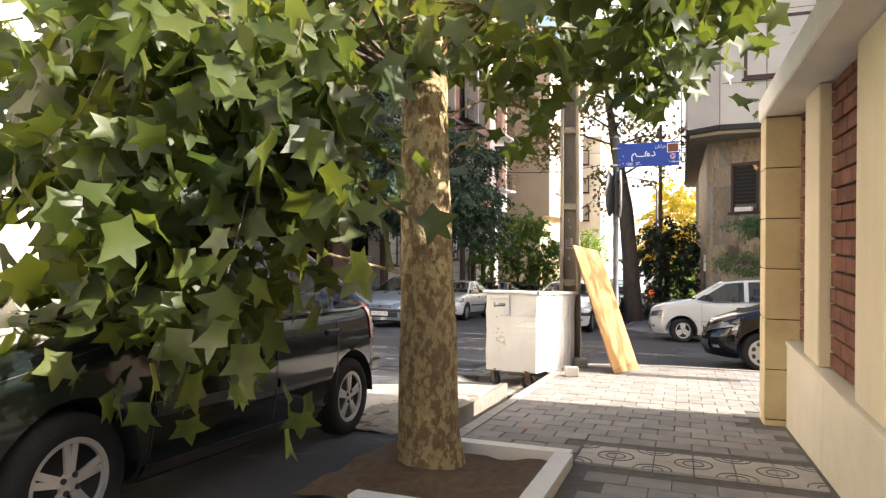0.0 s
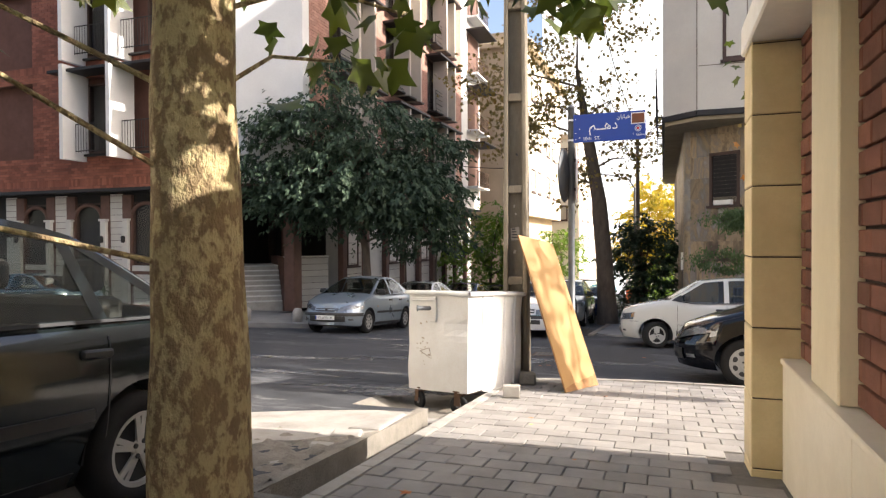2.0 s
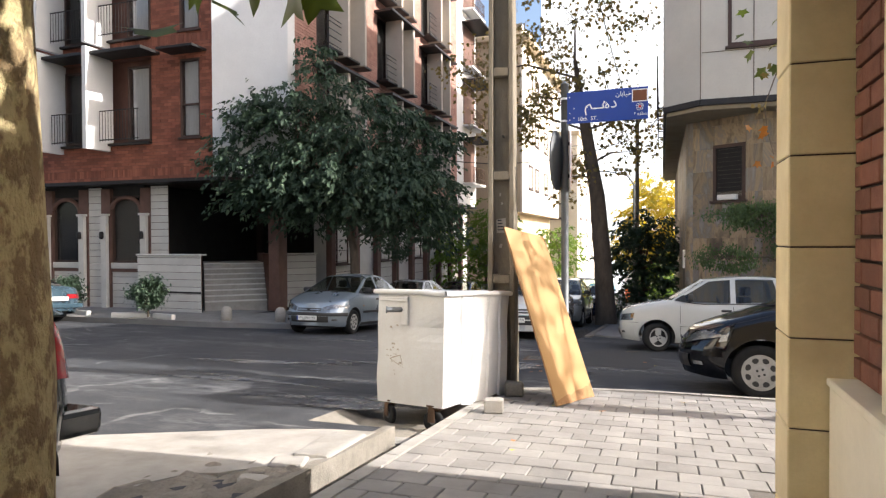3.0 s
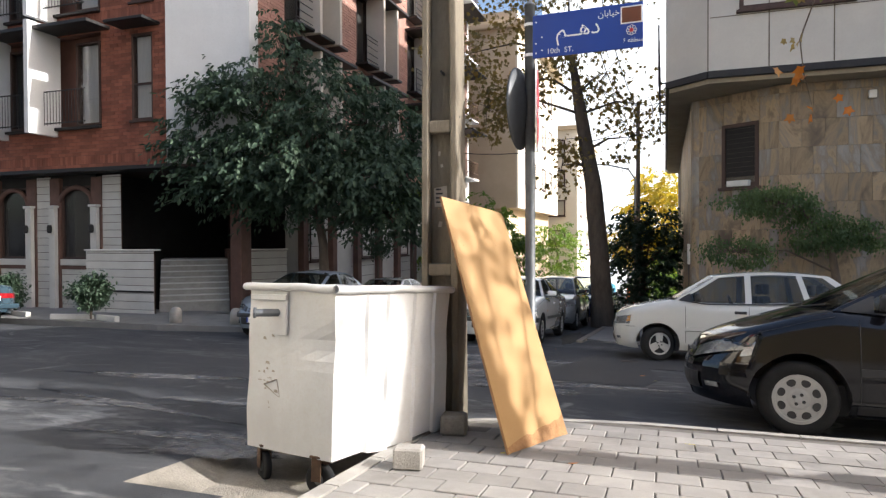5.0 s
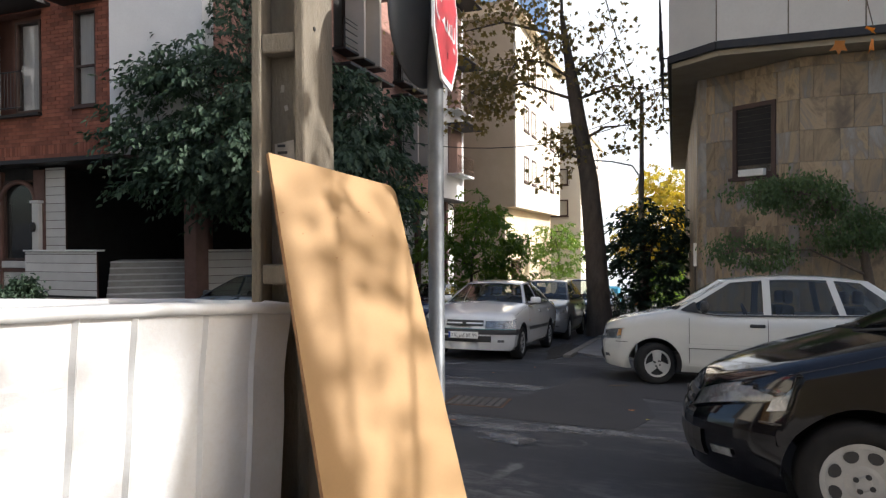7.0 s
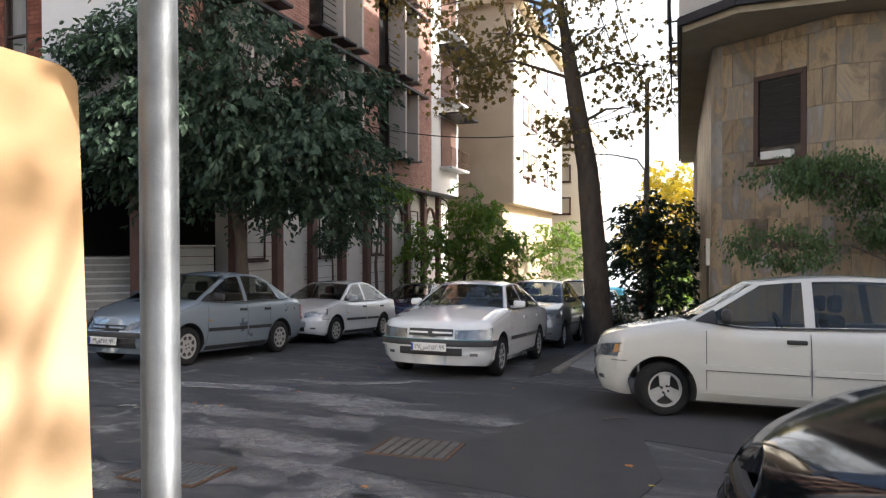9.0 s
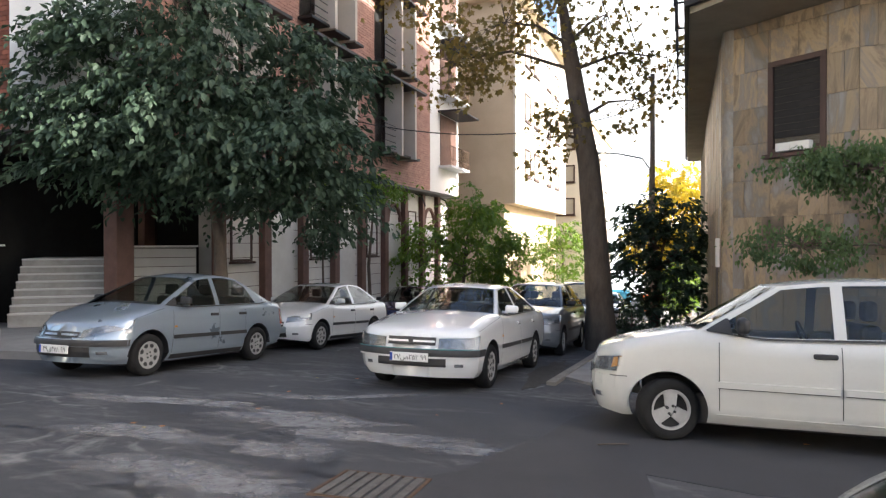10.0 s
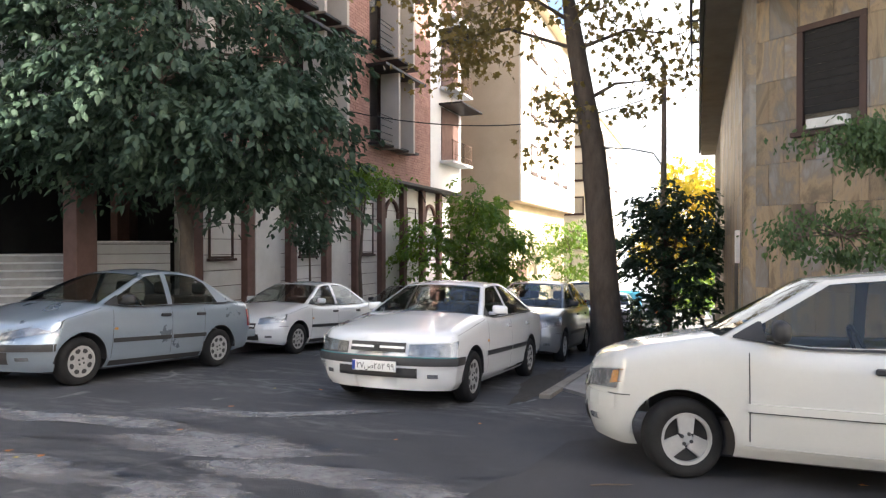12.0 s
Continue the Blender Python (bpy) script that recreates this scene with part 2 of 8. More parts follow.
YELLOW_STONE = mat("yellow_stone", (0.66, 0.55, 0.33), (0.54, 0.43, 0.24), 0.6, scale=3, fine=60, bump=0.12, objrand=0.06, world_space=True)
PLINTH = mat("pale_plinth_stone", (0.74, 0.68, 0.56), (0.64, 0.58, 0.46), 0.45, scale=2.2, fine=40, bump=0.06)
WHITE_STONE = mat("white_coping_stone", (0.80, 0.78, 0.73), (0.70, 0.68, 0.63), 0.5, scale=3, fine=60, bump=0.1)
BRICK_NEAR = mat("brown_brick", (0.20, 0.075, 0.045), (0.13, 0.048, 0.03), 0.8, scale=6, fine=80, bump=0.4, objrand=0.22, world_space=True)
MORTAR_DARK = mat("dark_mortar", (0.045, 0.03, 0.024), (0.03, 0.02, 0.016), 0.95, scale=8, fine=90, bump=0.5)
BRICK_RED = mat("red_brick", (0.30, 0.105, 0.06), (0.20, 0.065, 0.04), 0.8, scale=1.2, fine=30, bump=0.2, island=0.28)
BRICK_BACK = mat("red_mortar", (0.15, 0.07, 0.05), (0.11, 0.05, 0.035), 0.9, scale=2, fine=30, bump=0.2)
PINK = mat("pink_brick", (0.42, 0.24, 0.19), (0.34, 0.18, 0.14), 0.8, scale=1.2, fine=30, bump=0.15, island=0.12)
WHITE_RENDER = mat("white_render", (0.74, 0.74, 0.74), (0.66, 0.66, 0.66), 0.8, scale=0.8, fine=20, bump=0.06)
SIDING = mat("white_siding", (0.66, 0.64, 0.60), (0.56, 0.54, 0.50), 0.6, scale=1.5, fine=25, bump=0.06, objrand=0.06, world_space=True)
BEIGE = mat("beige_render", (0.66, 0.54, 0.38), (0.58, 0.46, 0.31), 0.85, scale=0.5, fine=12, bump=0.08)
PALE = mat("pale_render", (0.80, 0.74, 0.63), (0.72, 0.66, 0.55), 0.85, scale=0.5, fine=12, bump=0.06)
FIN_RENDER = mat("beige_fin_render", (0.56, 0.50, 0.43), (0.48, 0.43, 0.37), 0.8, scale=1.2, fine=25, bump=0.06)
DARK_METAL = mat("dark_metal", (0.03, 0.03, 0.032), (0.045, 0.04, 0.038), 0.5, metal=0.6, scale=10, fine=60, bump=0.05)
DARK_WOOD = mat("dark_brown_frame", (0.07, 0.035, 0.025), (0.045, 0.024, 0.018), 0.6, scale=5, fine=60, bump=0.1, stretch=(1, 1, 0.2))
# near-black colour that stands in for the shade of unlit interiors
UNLIT_BLACK = mat("unlit_black", (0.03, 0.028, 0.026), (0.02, 0.019, 0.018), 0.9, scale=2, fine=20, bump=0.0)
BROWN_COL = mat("brown_column", (0.16, 0.085, 0.065), (0.11, 0.06, 0.045), 0.7, scale=3, fine=40, bump=0.1)
CLADDING = stone_mat("travertine_cladding")
CLAD_BACK = mat("cladding_joint", (0.18, 0.15, 0.115), (0.12, 0.10, 0.08), 0.9, scale=4, fine=30, bump=0.1)
SLAB_LIGHT = mat("pale_stone_panel", (0.56, 0.53, 0.48), (0.49, 0.46, 0.42), 0.65, scale=0.9, fine=20, bump=0.05, objrand=0.07, world_space=True)
SOFFIT = mat("soffit_plaster", (0.34, 0.29, 0.21), (0.26, 0.22, 0.16), 0.85, scale=1.5, fine=25, bump=0.08)
BARK_PLANE = mat("plane_bark", (0.45, 0.365, 0.19), (0.25, 0.175, 0.09), 0.9, scale=17, fine=34, bump=1.0, third=(0.15, 0.095, 0.05), mix=0.13, stretch=(1, 1, 0.6))
BARK_DARK = mat("dark_bark", (0.15, 0.115, 0.085), (0.085, 0.065, 0.05), 0.95, scale=8, fine=50, bump=1.0, stretch=(1, 1, 0.35))
POLE_CONC = mat("pole_concrete", (0.24, 0.205, 0.155), (0.14, 0.118, 0.088), 0.9, scale=4, fine=80, bump=0.6, third=(0.14, 0.12, 0.09), stretch=(1, 1, 0.3))
BIN_WHITE = mat("bin_painted_steel", (0.63, 0.64, 0.645), (0.55, 0.55, 0.55), 0.42, scale=2.0, fine=40, bump=0.12, third=(0.55, 0.53, 0.50), mix=0.4)
BIN_DIRT = mat("bin_scuffs", (0.28, 0.25, 0.21), (0.40, 0.36, 0.30), 0.8, scale=14, fine=80, bump=0.2)
RUST = mat("rusty_steel", (0.13, 0.075, 0.045), (0.07, 0.045, 0.03), 0.85, metal=0.3, scale=12, fine=80, bump=0.4)
RUBBER = mat("rubber", (0.013, 0.013, 0.014), (0.022, 0.022, 0.022), 0.85, scale=10, fine=80, bump=0.15, spec=0.2)
MDF = mat("orange_board", (0.385, 0.228, 0.092), (0.34, 0.20, 0.080), 0.55, scale=1.5, fine=60, bump=0.05, mix=0.7)
MDF_EDGE = mat("raw_board_edge", (0.36, 0.20, 0.09), (0.24, 0.12, 0.05), 0.9, scale=18, fine=90, bump=0.5)
GALV = mat("galvanised_steel", (0.15, 0.16, 0.17), (0.10, 0.107, 0.115), 0.5, metal=0.35, scale=8, fine=70, bump=0.08)
SIGN_BLUE = mat("blue_enamel", (0.012, 0.055, 0.33), (0.012, 0.045, 0.27), 0.35, scale=2, fine=40, bump=0.02)
SIGN_WHITE = mat("white_enamel", (0.82, 0.83, 0.84), (0.76, 0.77, 0.78), 0.4, scale=4, fine=40, bump=0.0)
SIGN_RED = mat("red_enamel", (0.55, 0.02, 0.035), (0.46, 0.02, 0.03), 0.35, scale=3, fine=40, bump=0.02)
SIGN_BROWN = mat("brown_enamel", (0.16, 0.05, 0.02), (0.12, 0.04, 0.02), 0.4, scale=6, fine=60, bump=0.0)
PAPER = mat("torn_paper", (0.44, 0.40, 0.34), (0.30, 0.27, 0.22), 0.9, scale=10, fine=60, bump=0.2)
INK = mat("black_ink", (0.03, 0.03, 0.03), (0.04, 0.04, 0.04), 0.7, scale=10, bump=0.0)
LEAF_PLANE = leaf_mat("plane_leaf", (0.026, 0.046, 0.013), (0.10, 0.12, 0.026), 0.42)
LEAF_DARK = leaf_mat("dark_leaf", (0.024, 0.048, 0.026), (0.062, 0.098, 0.056), 0.18, rough=0.65)
LEAF_FEATHER = leaf_mat("feathery_leaf", (0.045, 0.085, 0.03), (0.085, 0.13, 0.045), 0.25, rough=0.65)
LEAF_BRIGHT = leaf_mat("bright_leaf", (0.06, 0.13, 0.025), (0.14, 0.21, 0.04), 0.4)
LEAF_OLIVE = leaf_mat("olive_leaf", (0.11, 0.10, 0.035), (0.22, 0.17, 0.06), 0.45)
LEAF_YELLOW = leaf_mat("yellow_leaf", (0.42, 0.34, 0.05), (0.30, 0.30, 0.07), 0.5)
LEAF_ORANGE = leaf_mat("orange_leaf", (0.42, 0.13, 0.025), (0.30, 0.15, 0.04), 0.4)
WIN_GLASS = glass_mat("window_glass", (0.94, 0.95, 0.95), 0.96)
CAR_GLASS = glass_mat("car_glass", (0.66, 0.69, 0.66), 0.97)
LAMP_GLASS = glass_mat("lamp_glass", (0.95, 0.96, 0.97), 0.96)
CURTAIN = mat("net_curtain", (0.72, 0.72, 0.72), (0.58, 0.58, 0.6), 0.9, scale=6, fine=30, bump=0.2, stretch=(6, 6, 0.2))


# ---- mesh helpers ----
def link(name, bm, material, parent=None, label="", smooth=False):
    me = bpy.data.meshes.new(name)
    bm.normal_update()
    bm.to_mesh(me)
    bm.free()
    for mm in (material if isinstance(material, (list, tuple)) else [material]):
        me.materials.append(mm)
    if smooth:
        me.polygons.foreach_set("use_smooth", [True] * len(me.polygons))
    ob = new(name, me)
    if parent is not None:
        ob.parent = parent
    if label:
        ob["label"] = label
    return ob


part = link


def thing(name, m, label, category, group="", kind=""):
    ob = new(name)
    ob.matrix_world = m
    return tagged(ob, label, category, group, kind)


def box(bm, x0, x1, y0, y1, z0, z1, bevel=0.0, m=None, seg=1):
    r = bmesh.ops.create_cube(bm, size=1.0)
    vs = r["verts"]
    for v in vs:
        v.co = Vector(((x0 + x1) / 2 + v.co.x * (x1 - x0), (y0 + y1) / 2 + v.co.y * (y1 - y0), (z0 + z1) / 2 + v.co.z * (z1 - z0)))
    if bevel:
        es = {e for v in vs for e in v.link_edges}
        r = bmesh.ops.bevel(bm, geom=list(es), offset=bevel, segments=seg, affect="EDGES", profile=0.5)
        vs = list({v for f in r["faces"] for v in f.verts} | {v for v in vs if v.is_valid})
    if m is not None:
        bmesh.ops.transform(bm, matrix=m, verts=[v for v in vs if v.is_valid])
    return bm


def boxm(x0, x1, y0, y1, z0, z1, bevel=0.0, m=None, seg=1):
    return box(bmesh.new(), x0, x1, y0, y1, z0, z1, bevel, m, seg)


def prism(bm, pts, z0, z1):
    """A polygon in plan (anticlockwise) raised from z0 to z1; the heights may be functions of x, y."""
    f0 = z0 if callable(z0) else (lambda x, y: z0)
    f1 = z1 if callable(z1) else (lambda x, y: z1)
    lo = [bm.verts.new((x, y, f0(x, y))) for x, y in pts]
    hi = [bm.verts.new((x, y, f1(x, y))) for x, y in pts]
    bm.faces.new(lo[::-1])
    bm.faces.new(hi)
    for i in range(len(pts)):
        j = (i + 1) % len(pts)
        bm.faces.new((lo[i], lo[j], hi[j], hi[i]))
    return bm


def tube(bm, pts, radii, seg=10, caps=True):
    """A round tube along points with a radius at each."""
    rings = []
    up = Vector((0, 0, 1))
    for i, p in enumerate(pts):
        p = Vector(p)
        a, b = Vector(pts[max(0, i - 1)]), Vector(pts[min(len(pts) - 1, i + 1)])
        d = (b - a).normalized()
        s = d.cross(up if abs(d.z) < 0.95 else Vector((1, 0, 0))).normalized()
        u = s.cross(d)
        r = radii[i] if isinstance(radii, (list, tuple)) else radii
        rings.append([bm.verts.new(p + (s * math.cos(k * math.tau / seg) + u * math.sin(k * math.tau / seg)) * r) for k in range(seg)])
    for a, b in zip(rings, rings[1:]):
        for k in range(seg):
            bm.faces.new((a[k], a[(k + 1) % seg], b[(k + 1) % seg], b[k]))
    if caps:
        bm.faces.new(rings[0])
        bm.faces.new(rings[-1][::-1])
    return bm


def lathe(bm, prof, seg=24, axis="y"):
    """A profile of (radius, height) turned about an axis."""
    rings = []
    for r, h in prof:
        ring = []
        for k in range(seg):
            c, s = r * math.cos(k * math.tau / seg), r * math.sin(k * math.tau / seg)
            ring.append(bm.verts.new((c, h, s) if axis == "y" else (c, s, h)))
        rings.append(ring)
    for a, b in zip(rings, rings[1:]):
        for k in range(seg):
            bm.faces.new((a[k], a[(k + 1) % seg], b[(k + 1) % seg], b[k]))
    if prof[0][0] > 1e-4:
        bm.faces.new(rings[0])
    if prof[-1][0] > 1e-4:
        bm.faces.new(rings[-1])
    bmesh.ops.recalc_face_normals(bm, faces=bm.faces)
    return bm


def grid(bm, rows):
    """Quads over rows of points."""
    vs = [[bm.verts.new(p) for p in r] for r in rows]
    for a, b in zip(vs, vs[1:]):
        for i in range(len(a) - 1):
            bm.faces.new((a[i], a[i + 1], b[i + 1], b[i]))
    return vs


def text_mesh(name, body, size, material, parent, m, align="LEFT", depth=0.001):
    c = bpy.data.curves.new(name, "FONT")
    c.body, c.size, c.extrude, c.align_x = body, size, depth, align
    t = bpy.data.objects.new(name, c)
    scene.collection.objects.link(t)
    me = bpy.data.meshes.new_from_object(t.evaluated_get(bpy.context.evaluated_depsgraph_get()))
    bpy.data.objects.remove(t)
    me.materials.clear()
    me.materials.append(material)
    ob = new(name, me)
    ob.parent = parent
    ob.matrix_basis = m
    return ob

# ---- ground, street and pavements ----
SW = 0.07            # height of the pavement over the street
CH0, CH1 = -1.80, -1.42   # the open water channel beside the pavement
CY0, CY1 = 3.55, 6.42

bm = bmesh.new()
xs = [-600, -120, -40, -20, -8.4, -4.5, -2.65, CH0, CH1, 1.2, 6, 20, 120, 600]
ys = [-80, -8, CY0, 6.42, 8.45, 12, 20, 40, 70, 140, 500, 3000]
vv = [[bm.verts.new((x, y, gz(x, y))) for x in xs] for y in ys]
for j in range(len(ys) - 1):
    for i in range(len(xs) - 1):
        if (xs[i] == CH0 and ys[j] == CY0) or (ys[j] == 6.42 and xs[i] in (-2.65, CH0)):
            continue
        bm.faces.new((vv[j][i], vv[j][i + 1], vv[j + 1][i + 1], vv[j + 1][i]))
ground = tagged(link("ground", bm, ASPHALT), "dark grey worn asphalt street running gently downhill", "road", kind="structure")


def patch(name, pts, h, material, label, category="road patch"):
    """A flat irregular patch that lies on the street."""
    b = bmesh.new()
    c = Vector((sum(p[0] for p in pts) / len(pts), sum(p[1] for p in pts) / len(pts)))
    prism(b, pts, lambda x, y: gz(x, y, 0.0), lambda x, y: gz(x, y, h))
    return tagged(link(name, b, material), label, category, kind="structure")


def blob(cx, cy, rx, ry, turn=0.0, n=26, rough=0.25, seed=1):
    rnd = random.Random(seed)
    out = []
    for k in range(n):
        a = k * math.tau / n
        r = 1 + rough * (rnd.random() - 0.5) * 2
        x, y = rx * r * math.cos(a), ry * r * math.sin(a)
        c, s = math.cos(radians(turn)), math.sin(radians(turn))
        out.append((cx + x * c - y * s, cy + x * s + y * c))
    return out


# our pavement: slab with a kerb
pave_z = lambda x, y: gz(x, y, SW)
bm = bmesh.new()
prism(bm, [(CH1, -9), (1.3, -9), (1.3, 5.1), (14, 5.1), (14, 9.15), (0.2, 9.15), (-0.55, 9.0), (-1.1, 8.75), (CH1, 8.5), (CH1, 2.85), (-0.42, 2.85), (-0.42, 1.55), (CH1, 1.55)], lambda x, y: gz(x, y, -0.4), lambda x, y: gz(x, y, SW - 0.012))
pavement = tagged(link("pavement", bm, JOINT), "grey paved footway beside a cream wall", "pavement", kind="structure")

# kerb stones round the corner and along the channel
kerb_path = [(CH1, 2.86), (CH1, 8.5), (-1.1, 8.75), (-0.55, 9.0), (0.2, 9.15), (14, 9.15)]
bm = bmesh.new()
for (xa, ya), (xb, yb) in zip(kerb_path, kerb_path[1:]):
    L = math.hypot(xb - xa, yb - ya)
    ux, uy = (xb - xa) / L, (yb - ya) / L
    k = max(1, round(L / 0.6))
    for i in range(k):
        s0, s1 = i * L / k + 0.006, (i + 1) * L / k - 0.006
        w = 0.10
        q = [(xa + ux * s0, ya + uy * s0), (xa + ux * s1, ya + uy * s1), (xa + ux * s1 + uy * w, ya + uy * s1 - ux * w), (xa + ux * s0 + uy * w, ya + uy * s0 - ux * w)]
        prism(bm, q, lambda x, y: gz(x, y, -0.1), lambda x, y: gz(x, y, SW + 0.004))
bmesh.ops.recalc_face_normals(bm, faces=bm.faces)
tagged(link("kerb", bm, CONCRETE), "low grey concrete kerb stones edging the footway", "kerb", kind="structure")

# the open channel
chan = new("channel")
tagged(chan, "open concrete water channel with dirty broken edges", "channel", kind="structure")
part("channel_bed", boxm(0, 1, 0, 1, 0, 1), MUCK, chan)
bpy.data.objects["channel_bed"].data.transform(Matrix.Identity(4))
b = bmesh.new()
prism(b, [(CH0 - 0.02, CY0), (CH1 + 0.02, CY0), (CH1 + 0.02, CY1), (CH0 - 0.02, CY1)], lambda x, y: gz(x, y, -0.50), lambda x, y: gz(x, y, -0.42))
old = bpy.data.objects["channel_bed"]
b.to_mesh(old.data)
b.free()
for nm, x0, x1, y0, y1 in (("channel_wall", CH0 - 0.09, CH0, CY0, CY1), ("channel_wall", CH0, CH1, CY0 - 0.08, CY0)):
    b = bmesh.new()
    prism(b, [(x0, y0), (x1, y0), (x1, y1), (x0, y1)], lambda x, y: gz(x, y, -0.5), lambda x, y: gz(x, y, 0.02))
    part(nm, b, CONCRETE_DIRTY, chan)

# sunken hard standing for the container
b = bmesh.new()
prism(b, [(-2.66, 6.42), (-2.30, 6.42), (CH0 - 0.02, 6.46), (CH0 - 0.02, 6.62), (CH1 + 0.02, 6.62), (CH1 + 0.02, 8.0), (CH1 + 0.02, 8.46), (-2.66, 8.46)], lambda x, y: gz(x, y, -0.3), lambda x, y: gz(x, y, 0.0 if x < -2.5 or y > 8.4 else -0.15))
part("hard_standing", b, CONCRETE_DIRTY, chan)

# concrete apron between the street and the channel, with a broken edge
b = bmesh.new()
prism(b, [(-4.1, 3.95), (-2.62, 3.95), (-2.55, 4.35), (-2.42, 4.62), (-2.28, 4.70), (-2.16, 4.92), (-1.98, 5.02), (CH0 - 0.05, 5.25), (CH0 - 0.05, 6.15), (-2.2, 6.08), (-2.72, 5.95), (-3.56, 5.42), (-4.3, 4.9)], lambda x, y: gz(x, y, -0.12), lambda x, y: gz(x, y, 0.022 + 0.010 * math.sin(x * 5 + y * 3)))
tagged(link("apron", b, CONCRETE), "cracked pale concrete apron beside the channel", "concrete slab", kind="structure")

# far side footway under the brick building, rising to the facade
bm = bmesh.new()
far_top = lambda x, y: gz(x, y, 0.14 + max(0.0, min(1.0, (y - 16.2) / 2.4)) * 0.24 if x < -9.5 else 0.14)
prism(bm, [(-60, 15.9), (-11.6, 16.3), (-11.6, 18.2), (-11.6, 19.4), (-60, 19.4)], lambda x, y: gz(x, y, -0.3), far_top)
prism(bm, [(-11.6, 16.3), (-9.6, 16.9), (-8.7, 17.6), (-8.35, 18.6), (-8.35, 95), (-11.6, 95), (-11.6, 19.4), (-11.6, 18.2)], lambda x, y: gz(x, y, -0.3), lambda x, y: gz(x, y, 0.14 + (max(0.0, min(1.0, (y - 16.2) / 2.4)) * 0.24 if x < -11.5 and y < 30 else 0)))
tagged(link("footway_far", bm, FARPAVE), "grey far footway below the brick building", "pavement", kind="structure")
# footway beyond the side street, beside the stone clad building
bm = bmesh.new()
prism(bm, [(-1.35, 19.0), (-0.9, 18.5), (0.2, 18.3), (14, 18.3), (14, 22), (1.2, 22), (1.2, 95), (-1.35, 95)], lambda x, y: gz(x, y, -0.3), lambda x, y: gz(x, y, 0.045))
tagged(link("footway_corner", bm, FARPAVE), "grey footway round the stone clad building", "pavement", kind="structure")
bm = bmesh.new()
for (xa, ya, xb, yb) in ((-1.50, 18.2, -1.50, 95), (1.6, 18.0, 14, 18.0)):
    L = math.hypot(xb - xa, yb - ya)
    k = int(L / 0.8)
    for i in range(min(k, 60)):
        t0, t1 = i / k, (i + 0.985) / k
        x0, y0, x1, y1 = xa + (xb - xa) * t0, ya + (yb - ya) * t0, xa + (xb - xa) * t1, ya + (yb - ya) * t1
        w = 0.14
        q = [(x0, y0), (x0 + w, y0), (x0 + w, y1), (x0, y1)] if xa == xb else [(x0, y0), (x1, y0), (x1, y0 + w), (x0, y0 + w)]
        prism(bm, q, lambda x, y: gz(x, y, -0.1), lambda x, y: gz(x, y, 0.055))
tagged(link("kerb_far", bm, CONCRETE_DIRTY), "pale concrete kerb of the corner across the side street", "kerb", kind="structure")

# ---- cream garden wall with brown brick panels ----
WX = 1.14            # street face of the plinth
WT = 2.42            # underside of the coping
wall = tagged(new("wall_east"), "cream stone garden wall with brown brick panels", "wall", kind="structure")
part("wall_core", boxm(1.27, 1.50, -9.0, 5.05, -0.9, WT), MORTAR_DARK, wall)
b = bmesh.new()
for i in range(9):
    y1 = 4.84 - i * 1.55
    box(b, WX, 1.28, y1 - 1.543, y1, -1.0, 0.40, 0.006)
part("plinth", b, PLINTH, wall, "pale polished stone plinth")
part("plinth_ledge", boxm(WX - 0.012, 1.30, -9.0, 4.845, 0.403, 0.44, 0.006), PLINTH, wall)
PIL = [(3.62, 4.16), (2.05, 2.60), (0.48, 1.03), (-1.09, -0.54), (-2.66, -2.11), (-4.2, -3.68)]
for y0, y1 in PIL:
    part("pilaster", boxm(1.165, 1.28, y0, y1, 0.443, WT, 0.008), CREAM, wall, "cream stone pilaster")
    part("pilaster_edge", boxm(1.185, 1.29, y1 + 0.002, y1 + 0.05, 0.443, WT, 0.005), CREAM, wall)
part("coping", boxm(0.945, 1.56, -9.0, 5.24, WT + 0.003, WT + 0.20, 0.012), WHITE_STONE, wall, "white coping stone")
# end pillar of yellow stone blocks
for i in range(8):
    z0 = -0.72 + i * 0.447
    part("stone_block", boxm(0.965, 1.50, 4.86, 5.22, z0 + 0.004, min(z0 + 0.443, WT), 0.006), YELLOW_STONE, wall)
part("pillar_core", boxm(0.975, 1.49, 4.87, 5.21, -0.9, WT), MORTAR_DARK, wall)
part("return_wall", boxm(1.50, 16, 4.95, 5.2, -1.2, WT), YELLOW_STONE, wall)

# ---- the stone clad building on the corner ----
S0, S1, S2 = (1.05, 21.55), (2.86, 19.74), (16.0, 19.74)
TOPZ = 16.0
bldr = tagged(new("stone_building"), "corner apartment building clad in weathered brown stone, with a pale overhanging upper part", "building", kind="structure")
b = bmesh.new()
prism(b, [(1.07, 40.5), (1.07, 21.45), (1.12, 21.30), (1.22, 21.13), (2.87, 19.90), (16, 19.90), (16, 40.5)], -4.0, 4.4)
part("lower_wall", b, CLAD_BACK, bldr)
b = bmesh.new()
O = [(0.44, 40.6), (0.44, 19.94), (1.31, 19.16), (16, 19.16), (16, 40.6)]
prism(b, O, 4.62, TOPZ)
part("upper_wall", b, SLAB_LIGHT, bldr, "pale stone upper walls")
b = bmesh.new()
prism(b, [(0.50, 40.5), (0.50, 19.98), (1.34, 19.23), (15.9, 19.23), (15.9, 40.5)], 4.40, 4.62)
part("soffit", b, SOFFIT, bldr, "ochre plaster soffit")
b = bmesh.new()
